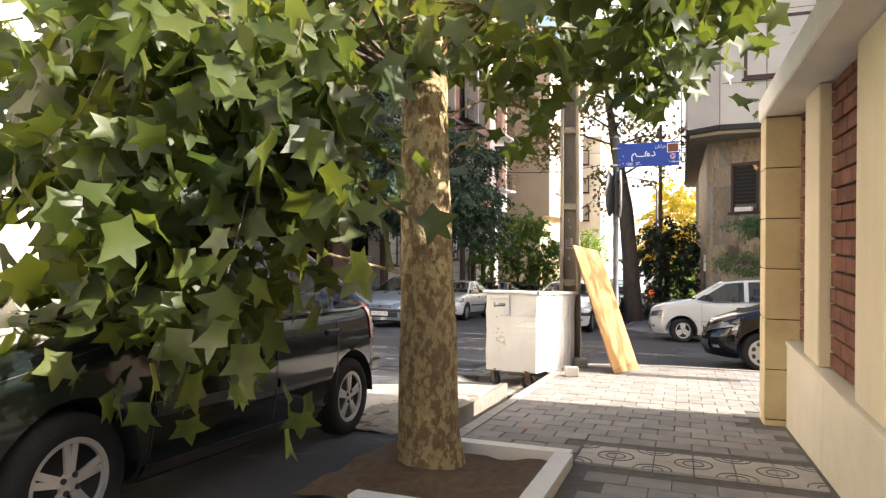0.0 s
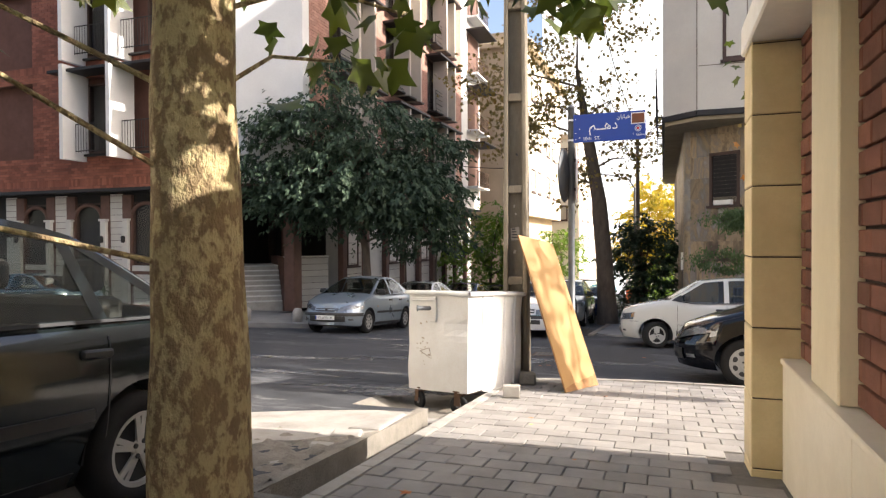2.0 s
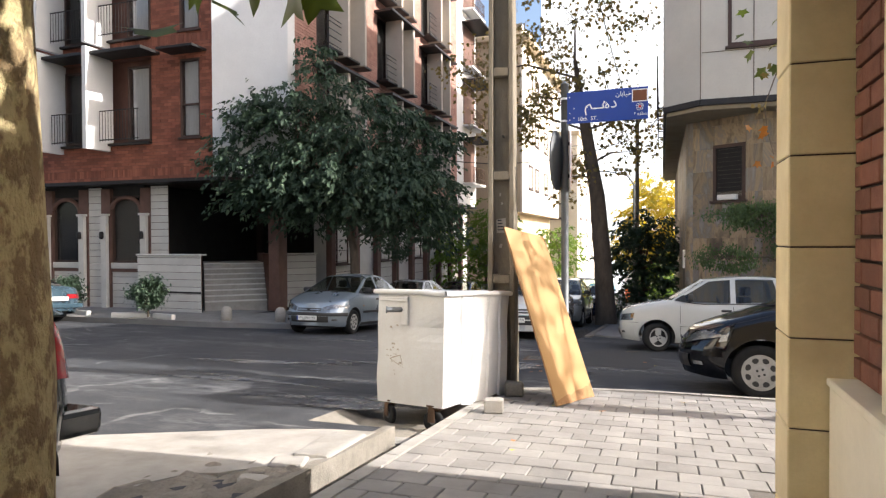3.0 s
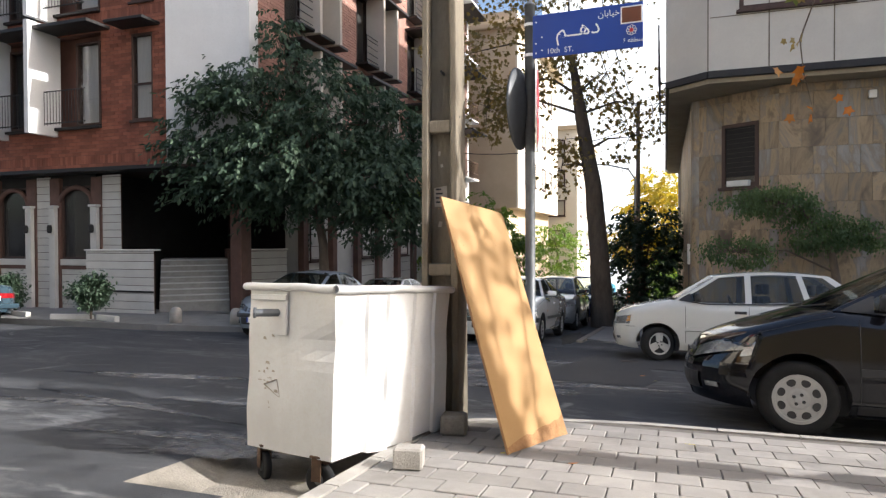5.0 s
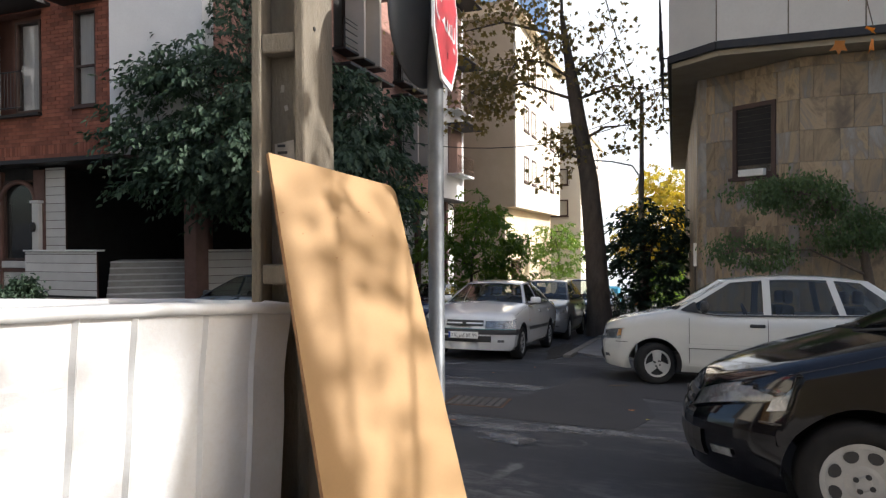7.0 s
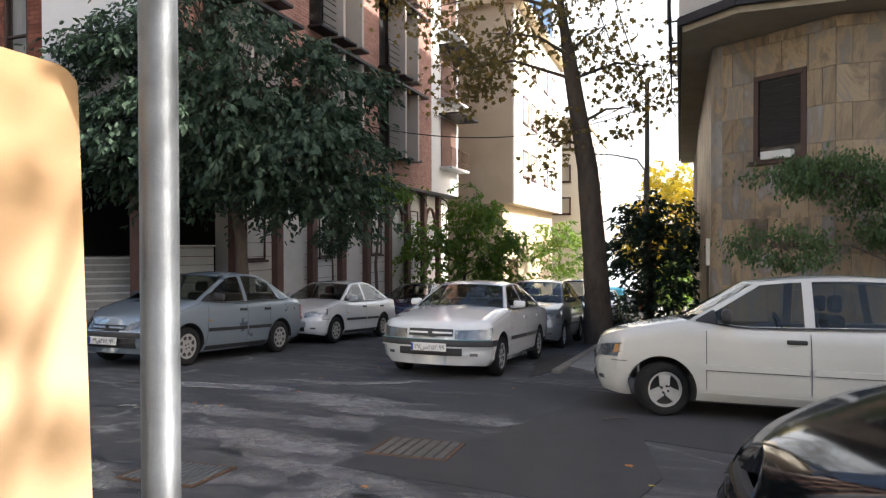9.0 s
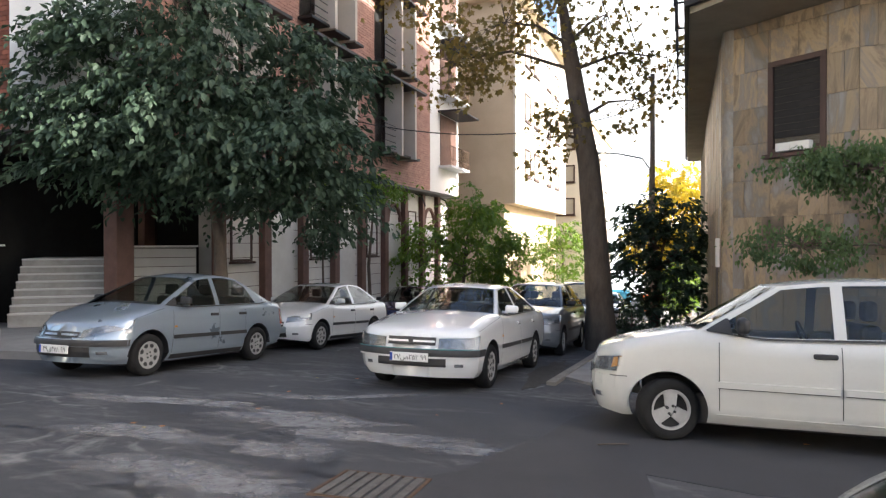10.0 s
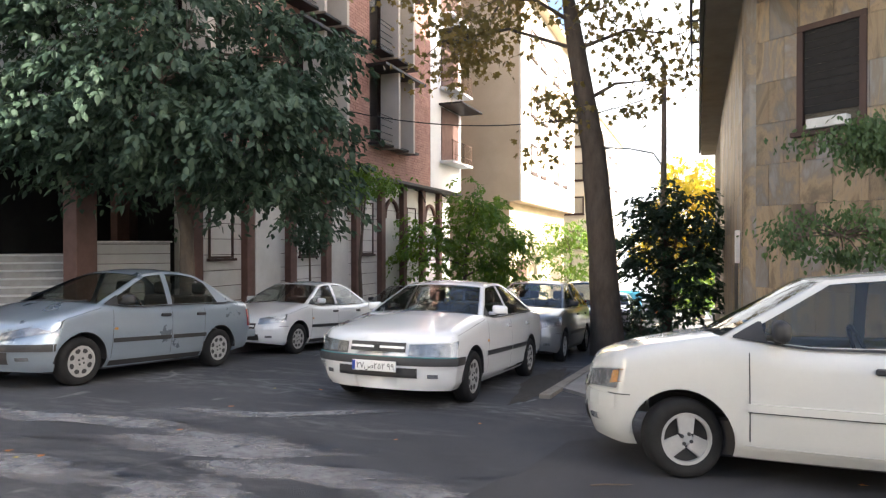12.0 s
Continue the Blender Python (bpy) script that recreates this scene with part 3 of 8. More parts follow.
for (xa, ya), (xb, yb) in zip(O, O[1:4]):
    L = math.hypot(xb - xa, yb - ya)
    a = math.degrees(math.atan2(yb - ya, xb - xa))
    box(b, 0, L, -0.035, 0.05, 4.50, 4.66, 0.01, pose(xa, ya, 0, 0, 0, a))
part("edge_strip", b, DARK_METAL, bldr, "dark metal drip edge")
for (nm, z0, z1) in (("parapet", TOPZ, TOPZ + 0.2),):
    b = bmesh.new()
    prism(b, [(0.36, 40.7), (0.36, 19.9), (1.28, 19.08), (16, 19.08), (16, 40.7)], z0, z1)
    part(nm, b, WHITE_STONE, bldr)


def slab_face(parent, xa, ya, xb, yb, z0, z1, w, h, material, name, holes=(), proud=0.012, gap=0.004, seed=3, depth=0.03):
    """Stone panels over a wall face, row by row, leaving the holes (s0, s1, z0, z1) free. The face looks to the right of its direction."""
    L = math.hypot(xb - xa, yb - ya)
    a = math.degrees(math.atan2(yb - ya, xb - xa))
    rnd = random.Random(seed)
    cache = {}
    z = z0
    row = 0
    while z < z1 - 0.02:
        zt = min(z + h, z1)
        s = -(row % 2) * w / 2
        while s < L - 0.01:
            s0, s1 = max(0, s), min(L, s + w)
            s += w
            if s1 - s0 < 0.03:
                continue
            clash = [q for q in holes if s0 < q[1] and s1 > q[0] and z < q[3] and zt > q[2]]
            pieces = [(s0, s1, z, zt)]
            for q in clash:
                nxt = []
                for (p0, p1, r0, r1) in pieces:
                    if p0 >= q[1] or p1 <= q[0] or r0 >= q[3] or r1 <= q[2]:
                        nxt.append((p0, p1, r0, r1))
                        continue
                    if p0 < q[0]:
                        nxt.append((p0, q[0], r0, r1))
                    if p1 > q[1]:
                        nxt.append((q[1], p1, r0, r1))
                    m0, m1 = max(p0, q[0]), min(p1, q[1])
                    if r0 < q[2]:
                        nxt.append((m0, m1, r0, q[2]))
                    if r1 > q[3]:
                        nxt.append((m0, m1, q[3], r1))
                pieces = nxt
            for (p0, p1, r0, r1) in pieces:
                if p1 - p0 < 0.02 or r1 - r0 < 0.02:
                    continue
                key = (round(p1 - p0, 3), round(r1 - r0, 3))
                if key not in cache:
                    bb = boxm(gap / 2, key[0] - gap / 2, -proud, depth, gap / 2, key[1] - gap / 2, 0.003)
                    me = bpy.data.meshes.new(name)
                    bb.to_mesh(me)
                    bb.free()
                    me.materials.append(material)
                    cache[key] = me
                ob = new(name, cache[key])
                ob.parent = parent
                ob.matrix_world = pose(xa, ya, 0, 0, 0, a) @ Matrix.Translation((p0, rnd.uniform(-0.002, 0.002), r0))
        z += h
        row += 1


# cladding of the lower walls: a turned corner face with a window, the long face, the west face
CA = math.degrees(math.atan2(19.88 - 21.08, 2.86 - 1.20))
WIN = (0.655, 1.585, 2.13, 3.66)
slab_face(bldr, 1.20, 21.08, 2.86, 19.88, -2.0, 4.39, 0.46, 0.62, CLADDING, "stone_panel", holes=[WIN])
slab_face(bldr, 2.86, 19.88, 12.0, 19.88, -2.0, 4.39, 0.46, 0.62, CLADDING, "stone_panel", seed=5)
slab_face(bldr, 1.05, 32.0, 1.05, 21.32, -3.0, 4.39, 0.46, 0.62, CLADDING, "stone_panel", holes=[(8.6, 9.6, -3.0, 0.75)], seed=7)
b = bmesh.new()
tube(b, [(1.235, 21.24, -2.2), (1.235, 21.24, 4.39)], 0.19, 20)
part("rounded_corner", b, CLADDING, bldr)


def frame_window(parent, m, w, h, frame_mat=DARK_WOOD, depth=0.14, bar=0.06, cross=None, upright=None, pane=WIN_GLASS, back=None, name="window", sill=True):
    """A window in local x (width), z (height), facing -y, origin at the lower left corner of the opening."""
    win = new(name)
    win.parent = parent
    win.matrix_world = m
    b = bmesh.new()
    for (x0, x1, z0, z1) in ((0, w, 0, bar), (0, w, h - bar, h), (0, bar, bar, h - bar), (w - bar, w, bar, h - bar)):
        box(b, x0, x1, -0.02, depth, z0, z1, 0.004)
    if cross:
        box(b, bar, w - bar, 0.0, depth * 0.6, cross * h - bar * 0.4, cross * h + bar * 0.4)
    if upright:
        box(b, upright * w - bar * 0.4, upright * w + bar * 0.4, 0.0, depth * 0.6, bar, h - bar)
    part("window_frame", b, frame_mat, win)
    b = bmesh.new()
    yp = depth * 0.3
    b.faces.new([b.verts.new(p) for p in ((bar * 0.5, yp, bar * 0.5), (w - bar * 0.5, yp, bar * 0.5), (w - bar * 0.5, yp, h - bar * 0.5), (bar * 0.5, yp, h - bar * 0.5))])
    g = part("pane", b, pane, win)
    g.visible_shadow = False
    # board close behind the glass; its default near-black paints an unlit room
    part("room", boxm(0.0, w, depth + 0.02, depth + 0.03, 0.0, h), back or UNLIT_BLACK, win)
    if sill:
        part("window_sill", boxm(-0.06, w + 0.06, -0.09, depth, -0.07, -0.003, 0.006), frame_mat, win)
    return win


cm = pose(1.20, 21.08, 0, 0, 0, CA)
BLIND = mat("dark_blind", (0.016, 0.014, 0.012), (0.012, 0.010, 0.009), 0.8, scale=6, bump=0.05)
for k in range(11):
    ob = part("blind_slat", boxm(WIN[0] + 0.10, WIN[1] - 0.10, -0.004, 0.006, WIN[2] + 0.25 + k * 0.115, WIN[2] + 0.25 + k * 0.115 + 0.110), BLIND, bldr)
    ob.matrix_world = cm
w1 = frame_window(bldr, cm @ Matrix.Translation((WIN[0], -0.015, WIN[2])), WIN[1] - WIN[0], WIN[3] - WIN[2], depth=0.05, bar=0.09)
b = boxm(0.20, 0.74, -0.16, -0.02, 0.01, 0.15, 0.01)
for k in range(6):
    box(b, 0.22 + k * 0.085, 0.27 + k * 0.085, -0.166, -0.158, 0.04, 0.12)
tagged(link("window_box", b, WHITE_STONE), "small white plastic planter on a window sill", "planter").matrix_world = cm @ Matrix.Translation((WIN[0], 0, WIN[2]))
# window of the upper floor and panel joints on the pale part
frame_window(bldr, pose(1.95, 19.155, 5.95), 2.2, 1.75, depth=0.03, bar=0.09)
frame_window(bldr, pose(6.0, 19.155, 5.95), 2.0, 1.75, depth=0.03, bar=0.09)
for xj in (1.31, 2.55, 3.8, 5.05, 6.3):
    part("panel_joint", boxm(xj - 0.012, xj + 0.012, 19.152, 19.165, 4.67, 15.9), CLAD_BACK, bldr)
for zj in (5.85, 7.85, 9.9, 12.0):
    part("panel_joint", boxm(1.35, 15, 19.153, 19.165, zj - 0.01, zj + 0.01), CLAD_BACK, bldr)
# balcony rail on the west side
b = bmesh.new()
for k in range(7):
    tube(b, [(0.25, 20.4, 5.25 + k * 0.15), (0.25, 26, 5.25 + k * 0.15)], 0.012, 6)
for k in range(5):
    tube(b, [(0.25, 20.4 + k * 1.4, 4.7), (0.25, 20.4 + k * 1.4, 6.2)], 0.02, 6)
    tube(b, [(0.25, 20.4 + k * 1.4, 4.75), (0.46, 20.4 + k * 1.4, 4.75)], 0.02, 6)
part("balcony_rail", b, DARK_METAL, bldr, "dark metal rail")
part("door_leaf", boxm(1.035, 1.07, 22.4, 23.4, -3.0, 0.7, 0.01), DARK_METAL, bldr)
part("meter_box", boxm(0.97, 1.06, 21.9, 22.15, 0.2, 0.75, 0.01), WHITE_STONE, bldr)
b = boxm(4.6, 4.75, 19.76, 19.866, 3.95, 4.12, 0.01)
tagged(link("wall_lamp", b, WHITE_STONE), "small square white lamp on the stone wall", "lamp")

# ---- the red brick building across the street ----
brick = tagged(new("brick_building"), "red brick apartment building with white strips, balconies and a pale panelled ground floor", "building", kind="structure")
BZ0, BZ1 = 3.12, 17.5
FY = 18.4
b = bmesh.new()
prism(b, [(-30, FY + 0.34), (-13.1, FY + 0.34), (-11.25, 19.6), (-11.25, 41.0), (-30, 41.0)], BZ0, BZ1)
part("upper_core", b, BRICK_BACK, brick)
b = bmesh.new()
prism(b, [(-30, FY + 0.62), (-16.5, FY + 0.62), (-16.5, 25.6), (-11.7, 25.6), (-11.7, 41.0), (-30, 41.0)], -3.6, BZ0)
# near-black core: the deep shade under the overhang is put into its colour
part("ground_core", b, UNLIT_BLACK, brick)
b = boxm(-30, -12.9, FY - 0.10, FY + 0.6, BZ0 - 0.12, BZ0 - 0.003, 0.01)
part("slab_edge", b, DARK_METAL, brick)
part("slab_edge", boxm(-11.5, -10.80, 19.25, 41.0, BZ0 - 0.12, BZ0 - 0.003, 0.01), DARK_METAL, brick)
part("roof_edge", boxm(-30, -10.6, FY - 0.3, 41.0, BZ1, BZ1 + 0.25, 0.02), DARK_METAL, brick)


def brick_face(parent, xa, ya, xb, yb, z0, z1, material, holes=(), w=0.30, h=0.105, proud=0.014, gap=0.012, seed=1, soldier=()):
    """Brick courses joined into one skin, with free openings; soldier rows stand upright."""
    L = math.hypot(xb - xa, yb - ya)
    ux, uy = (xb - xa) / L, (yb - ya) / L
    nx, ny = uy, -ux
    rnd = random.Random(seed)
    verts, faces = [], []
    # mortar bed behind the bricks, with the same free openings
    cuts = sorted({0.0, L} | {v for q in holes for v in q[:2]})
    lev = sorted({z0, z1} | {v for q in holes for v in q[2:] if z0 < v < z1})
    for s0, s1 in zip(cuts, cuts[1:]):
        for r0, r1 in zip(lev, lev[1:]):
            if any(q[0] <= (s0 + s1) / 2 <= q[1] and q[2] <= (r0 + r1) / 2 <= q[3] for q in holes):
                continue
            bed = boxm(s0, s1, 0.0, 0.3, r0, r1, 0, pose(xa, ya, 0, 0, 0, math.degrees(math.atan2(yb - ya, xb - xa))))
            part("wall_bed", bed, BRICK_BACK, parent)
    z, row = z0, 0
    while z < z1 - 0.03:
        up = next((q for q in soldier if q[0] <= z < q[1]), None)
        hh, ww = (up[1] - up[0], 0.105) if up else (h, w)
        zt = min(z + hh, z1)
        s = -(row % 2) * ww / 2
        while s < L - 0.01:
            s0, s1 = max(0.0, s) + gap / 2, min(L, s + ww) - gap / 2
            s += ww
            for q in holes:
                if z < q[3] - 0.01 and zt > q[2] + 0.01:
                    if s0 >= q[0] - 0.02 and s1 <= q[1] + 0.02:
                        s1 = s0
                    elif s0 < q[0] < s1:
                        s1 = q[0]
                    elif s0 < q[1] < s1:
                        s0 = q[1]
            if s1 - s0 < 0.03:
                continue
            p = proud + rnd.uniform(-0.005, 0.005)
            k = len(verts)
            for d in (0.0, p):
                for (ss, zz) in ((s0, z + gap / 2), (s1, z + gap / 2), (s1, zt - gap / 2), (s0, zt - gap / 2)):
                    verts.append((xa + ux * ss + nx * d, ya + uy * ss + ny * d, zz))
            faces += [(k + 4, k + 5, k + 6, k + 7), (k, k + 1, k + 5, k + 4), (k + 1, k + 2, k + 6, k + 5), (k + 2, k + 3, k + 7, k + 6), (k + 3, k, k + 4, k + 7)]
        z = zt
        row += 1
    me = bpy.data.meshes.new("brickwork")
    me.from_pydata(verts, [], faces)
    me.materials.append(material)
    ob = new("brickwork", me)
    ob.parent = parent
    tagged(ob, kind="stuff")
    return ob


XL = -26.0
toS = lambda x: x - XL
ST = 3.45           # storey height
holes = []
for fl in range(4):
    zf = fl * ST
    holes += [(toS(-14.40), toS(-13.62), 4.43 + zf, 6.95 + zf), (toS(-19.75), toS(-15.55), 4.35 + zf, 7.15 + zf), (toS(-24.9), toS(-22.0), 4.35 + zf, 7.15 + zf)]
sol = [(BZ0 + 0.02, BZ0 + 0.28)] + [(7.42 + f * ST, 7.70 + f * ST) for f in range(4)]
brick_face(brick, XL, FY, -13.1, FY, BZ0, BZ1, BRICK_RED, holes, soldier=sol)
# white rendered corner strip
b = bmesh.new()
prism(b, [(-13.12, FY - 0.05), (-10.88, 19.18), (-10.88, 19.6), (-13.12, FY + 0.4)], BZ0 - 0.02, BZ1)
part("white_strip", b, WHITE_RENDER, brick, "plain white rendered corner strip")
part("drip_pipe", boxm(-13.0, -12.45, FY - 0.02, FY + 0.12, 4.02, 4.06, 0.01), WHITE_STONE, brick)
for fl in range(3):
    zf = fl * ST
    # recess behind the balcony and its fins
    part("balcony_floor", boxm(-19.75, -15.55, FY - 0.15, FY + 1.2, 4.28 + zf, 4.36 + zf, 0.008), DARK_METAL, brick)
    for x in (-19.55, -17.45):
        b = bmesh.new()
        prism(b, [(x, FY - 1.0), (x + 0.16, FY - 1.0), (x + 0.16, FY + 0.1), (x, FY + 0.1)], lambda xx, yy: 4.10 + zf, 7.42 + zf)
        part("fin", b, WHITE_RENDER, brick, "white rendered fin")
    b = boxm(-20.3, -15.2, FY - 0.85, FY + 0.05, 7.18 + zf, 7.28 + zf, 0.01)
    part("canopy", b, DARK_METAL, brick)
    b = boxm(-14.75, -13.35, FY - 0.7, FY + 0.05, 7.12 + zf, 7.20 + zf, 0.01, None)
    part("canopy", b, DARK_METAL, brick)
    frame_window(brick, pose(-14.40, FY + 0.012, 4.43 + zf), 0.78, 2.52, cross=0.42, frame_mat=DARK_WOOD, depth=0.16, back=CURTAIN)
    frame_window(brick, pose(-16.55, FY + 0.012, 4.40 + zf), 0.95, 2.5, depth=0.18, back=CURTAIN, sill=False)
    frame_window(brick, pose(-19.3, FY + 0.012, 4.40 + zf), 1.75, 2.5, depth=0.18, upright=0.5, sill=False)
    b = bmesh.new()
    for x0, x1 in ((-17.2, -15.6), (-19.3, -17.5)):
        for zz in (0.05, 1.0):
            tube(b, [(x0, FY - 0.55, 4.36 + zf + zz), (x1, FY - 0.55, 4.36 + zf + zz)], 0.018, 6)
        n = int((x1 - x0) / 0.12)
        for k in range(n + 1):
            tube(b, [(x0 + k * 0.12, FY - 0.55, 4.36 + zf), (x0 + k * 0.12, FY - 0.55, 5.36 + zf)], 0.009, 5)
    part("balcony_rail", b, DARK_METAL, brick, "thin dark balcony railing")

# ground floor of the brick building: pale horizontal boards, arched windows, entrance steps
GF = FY + 0.55


def siding(parent, xa, ya, xb, yb, z0, z1, h=0.235, gap=0.014, t=0.05):
    """Pale horizontal panels with dark joints."""
    L = math.hypot(xb - xa, yb - ya)
    a = math.degrees(math.atan2(yb - ya, xb - xa))
    part("backing", boxm(0, L, 0.0, t, z0, z1, 0, pose(xa, ya, 0, 0, 0, a)), DARK_WOOD, parent)
    z = z0
    me = {}
    while z < z1 - 0.03:
        zt = min(z + h, z1)
        key = round(zt - z, 3)
        if key not in me:
            bb = boxm(0.003, L - 0.003, -0.02, 0.01, gap / 2, key - gap / 2, 0.004)
            me[key] = bpy.data.meshes.new("panel")
            bb.to_mesh(me[key])
            bb.free()
            me[key].materials.append(SIDING)
        ob = new("panel", me[key])
        ob.parent = parent
        ob.matrix_world = pose(xa, ya, z, 0, 0, a)
        z = zt


BASE = -1.35
for x0, x1, z0, z1 in ((-16.15, -15.42, BASE, 2.95), (-18.9, -18.3, BASE, 2.95), (-21.6, -21.0, BASE, 2.95), (-24.2, -23.6, BASE, 2.95)):
    siding(brick, x0, GF, x1, GF, z0, z1)
for x0, x1 in ((-18.3, -16.15), (-21.0, -18.9), (-23.6, -21.6)):
    siding(brick, x0 + 0.42, GF + 0.02, x1 - 0.42, GF + 0.02, BASE, 0.1)
    for xx in (x0, x1 - 0.42):
        part("post", boxm(xx, xx + 0.42, GF - 0.06, GF + 0.1, BASE, 2.9, 0.01), BROWN_COL, brick)
        part("pier", boxm(xx + 0.10, xx + 0.36, GF - 0.2, GF - 0.062, BASE, 1.95, 0.015), SIDING, brick, "slim white pier")
        part("pier_cap", boxm(xx + 0.06, xx + 0.40, GF - 0.24, GF - 0.05, 1.953, 2.03, 0.01), SIDING, brick)
        b = bmesh.new()
        lathe(b, [(0.05, 0.0), (0.075, 0.05), (0.075, 0.2), (0.05, 0.26)], 10, "z")
        bmesh.ops.translate(b, verts=b.verts, vec=(xx + 0.23, GF - 0.27, 1.15))
        tagged(link("wall_lantern", b, DARK_METAL), "small dark lantern on a white pier", "lamp", group="wall lanterns")
    part("window_apron", boxm(x0 + 0.42, x1 - 0.42, GF - 0.06, GF + 0.05, 0.12, 0.32, 0.01), SIDING, brick)
    frame_window(brick, pose(x0 + 0.45, GF + 0.03, 0.34), x1 - x0 - 0.9, 2.3, depth=0.12, sill=False)
    b = bmesh.new()
    cx, r = (x0 + x1) / 2, (x1 - x0) / 2 - 0.40
    tube(b, [(cx + r * math.cos(a), GF - 0.02, 2.05 + r * 0.8 * math.sin(a)) for a in [k * math.pi / 12 for k in range(13)]], 0.07, 8)
    part("arch", b, BROWN_COL, brick)
    part("band", boxm(x0 + 0.42, x1 - 0.42, GF - 0.03, GF + 0.06, 0.0, 0.118, 0.01), BROWN_COL, brick)
# entrance: side walls, low panelled walls, steps
siding(brick, -16.1, 18.28, -13.55, 18.28, BASE, 0.60)
part("wall_cap", boxm(-16.14, -13.50, 18.22, 18.50, 0.605, 0.65, 0.01), WHITE_STONE, brick)
part("joint_line", boxm(-16.1, -13.55, 18.252, 18.262, -0.62, -0.56), DARK_METAL, brick)
siding(brick, -12.81, 21.12, -11.80, 22.45, BASE, 0.56)
part("wall_cap", boxm(-0.04, 1.72, -0.05, 0.22, 0.565, 0.61, 0.01, pose(-12.81, 21.12, 0, 0, 0, 52.8)), WHITE_STONE, brick)
part("porch_side", boxm(-18.6, -18.45, FY + 0.6, 25.6, -1.6, BZ0 - 0.13), BROWN_COL, brick)
part("porch_pier", boxm(-13.98, -13.74, 22.6, 23.0, -1.6, BZ0 - 0.13, 0.01), BROWN_COL, brick)
part("porch_pier", boxm(-12.0, -11.6, 19.7, 20.2, -2.0, BZ0 - 0.13, 0.01), BROWN_COL, brick)
part("porch_ceiling", boxm(-18.44, -11.2, FY + 0.1, 25.6, BZ0 - 0.10, BZ0 - 0.02), DARK_WOOD, brick)
STAIR = pose(-13.70, 18.78, 0, 0, 0, 40)
for i in range(8):
    z0 = -1.076 + i * 0.172
    part("step", boxm(-0.1, 1.88, i * 0.17, 3.6, z0 - 0.6, z0 + 0.128, 0.006, STAIR), CONCRETE, brick)
    part("step_nosing", boxm(-0.1, 1.88, i * 0.17 - 0.03, 3.6, z0 + 0.131, z0 + 0.168, 0.008, STAIR), SIDING, brick)
b = bmesh.new()
prism(b, [(-0.15, -1.6), (3.6, -1.6), (3.6, 0.60), (1.5, 0.60), (-0.15, -0.90)], 0.0, 0.26)
bmesh.ops.transform(b, matrix=STAIR @ Matrix.Translation((1.885, 0, 0)) @ Matrix(((0, 0, 1, 0), (1, 0, 0, 0), (0, 1, 0, 0), (0, 0, 0, 1))), verts=b.verts)
bmesh.ops.recalc_face_normals(b, faces=b.faces)
part("stair_side", b, BROWN_COL, brick, "dark sloping stair wall")
part("entrance_door", boxm(-17.9, -16.2, 25.45, 25.58, 0.3, 2.9, 0.02), DARK_WOOD, brick)

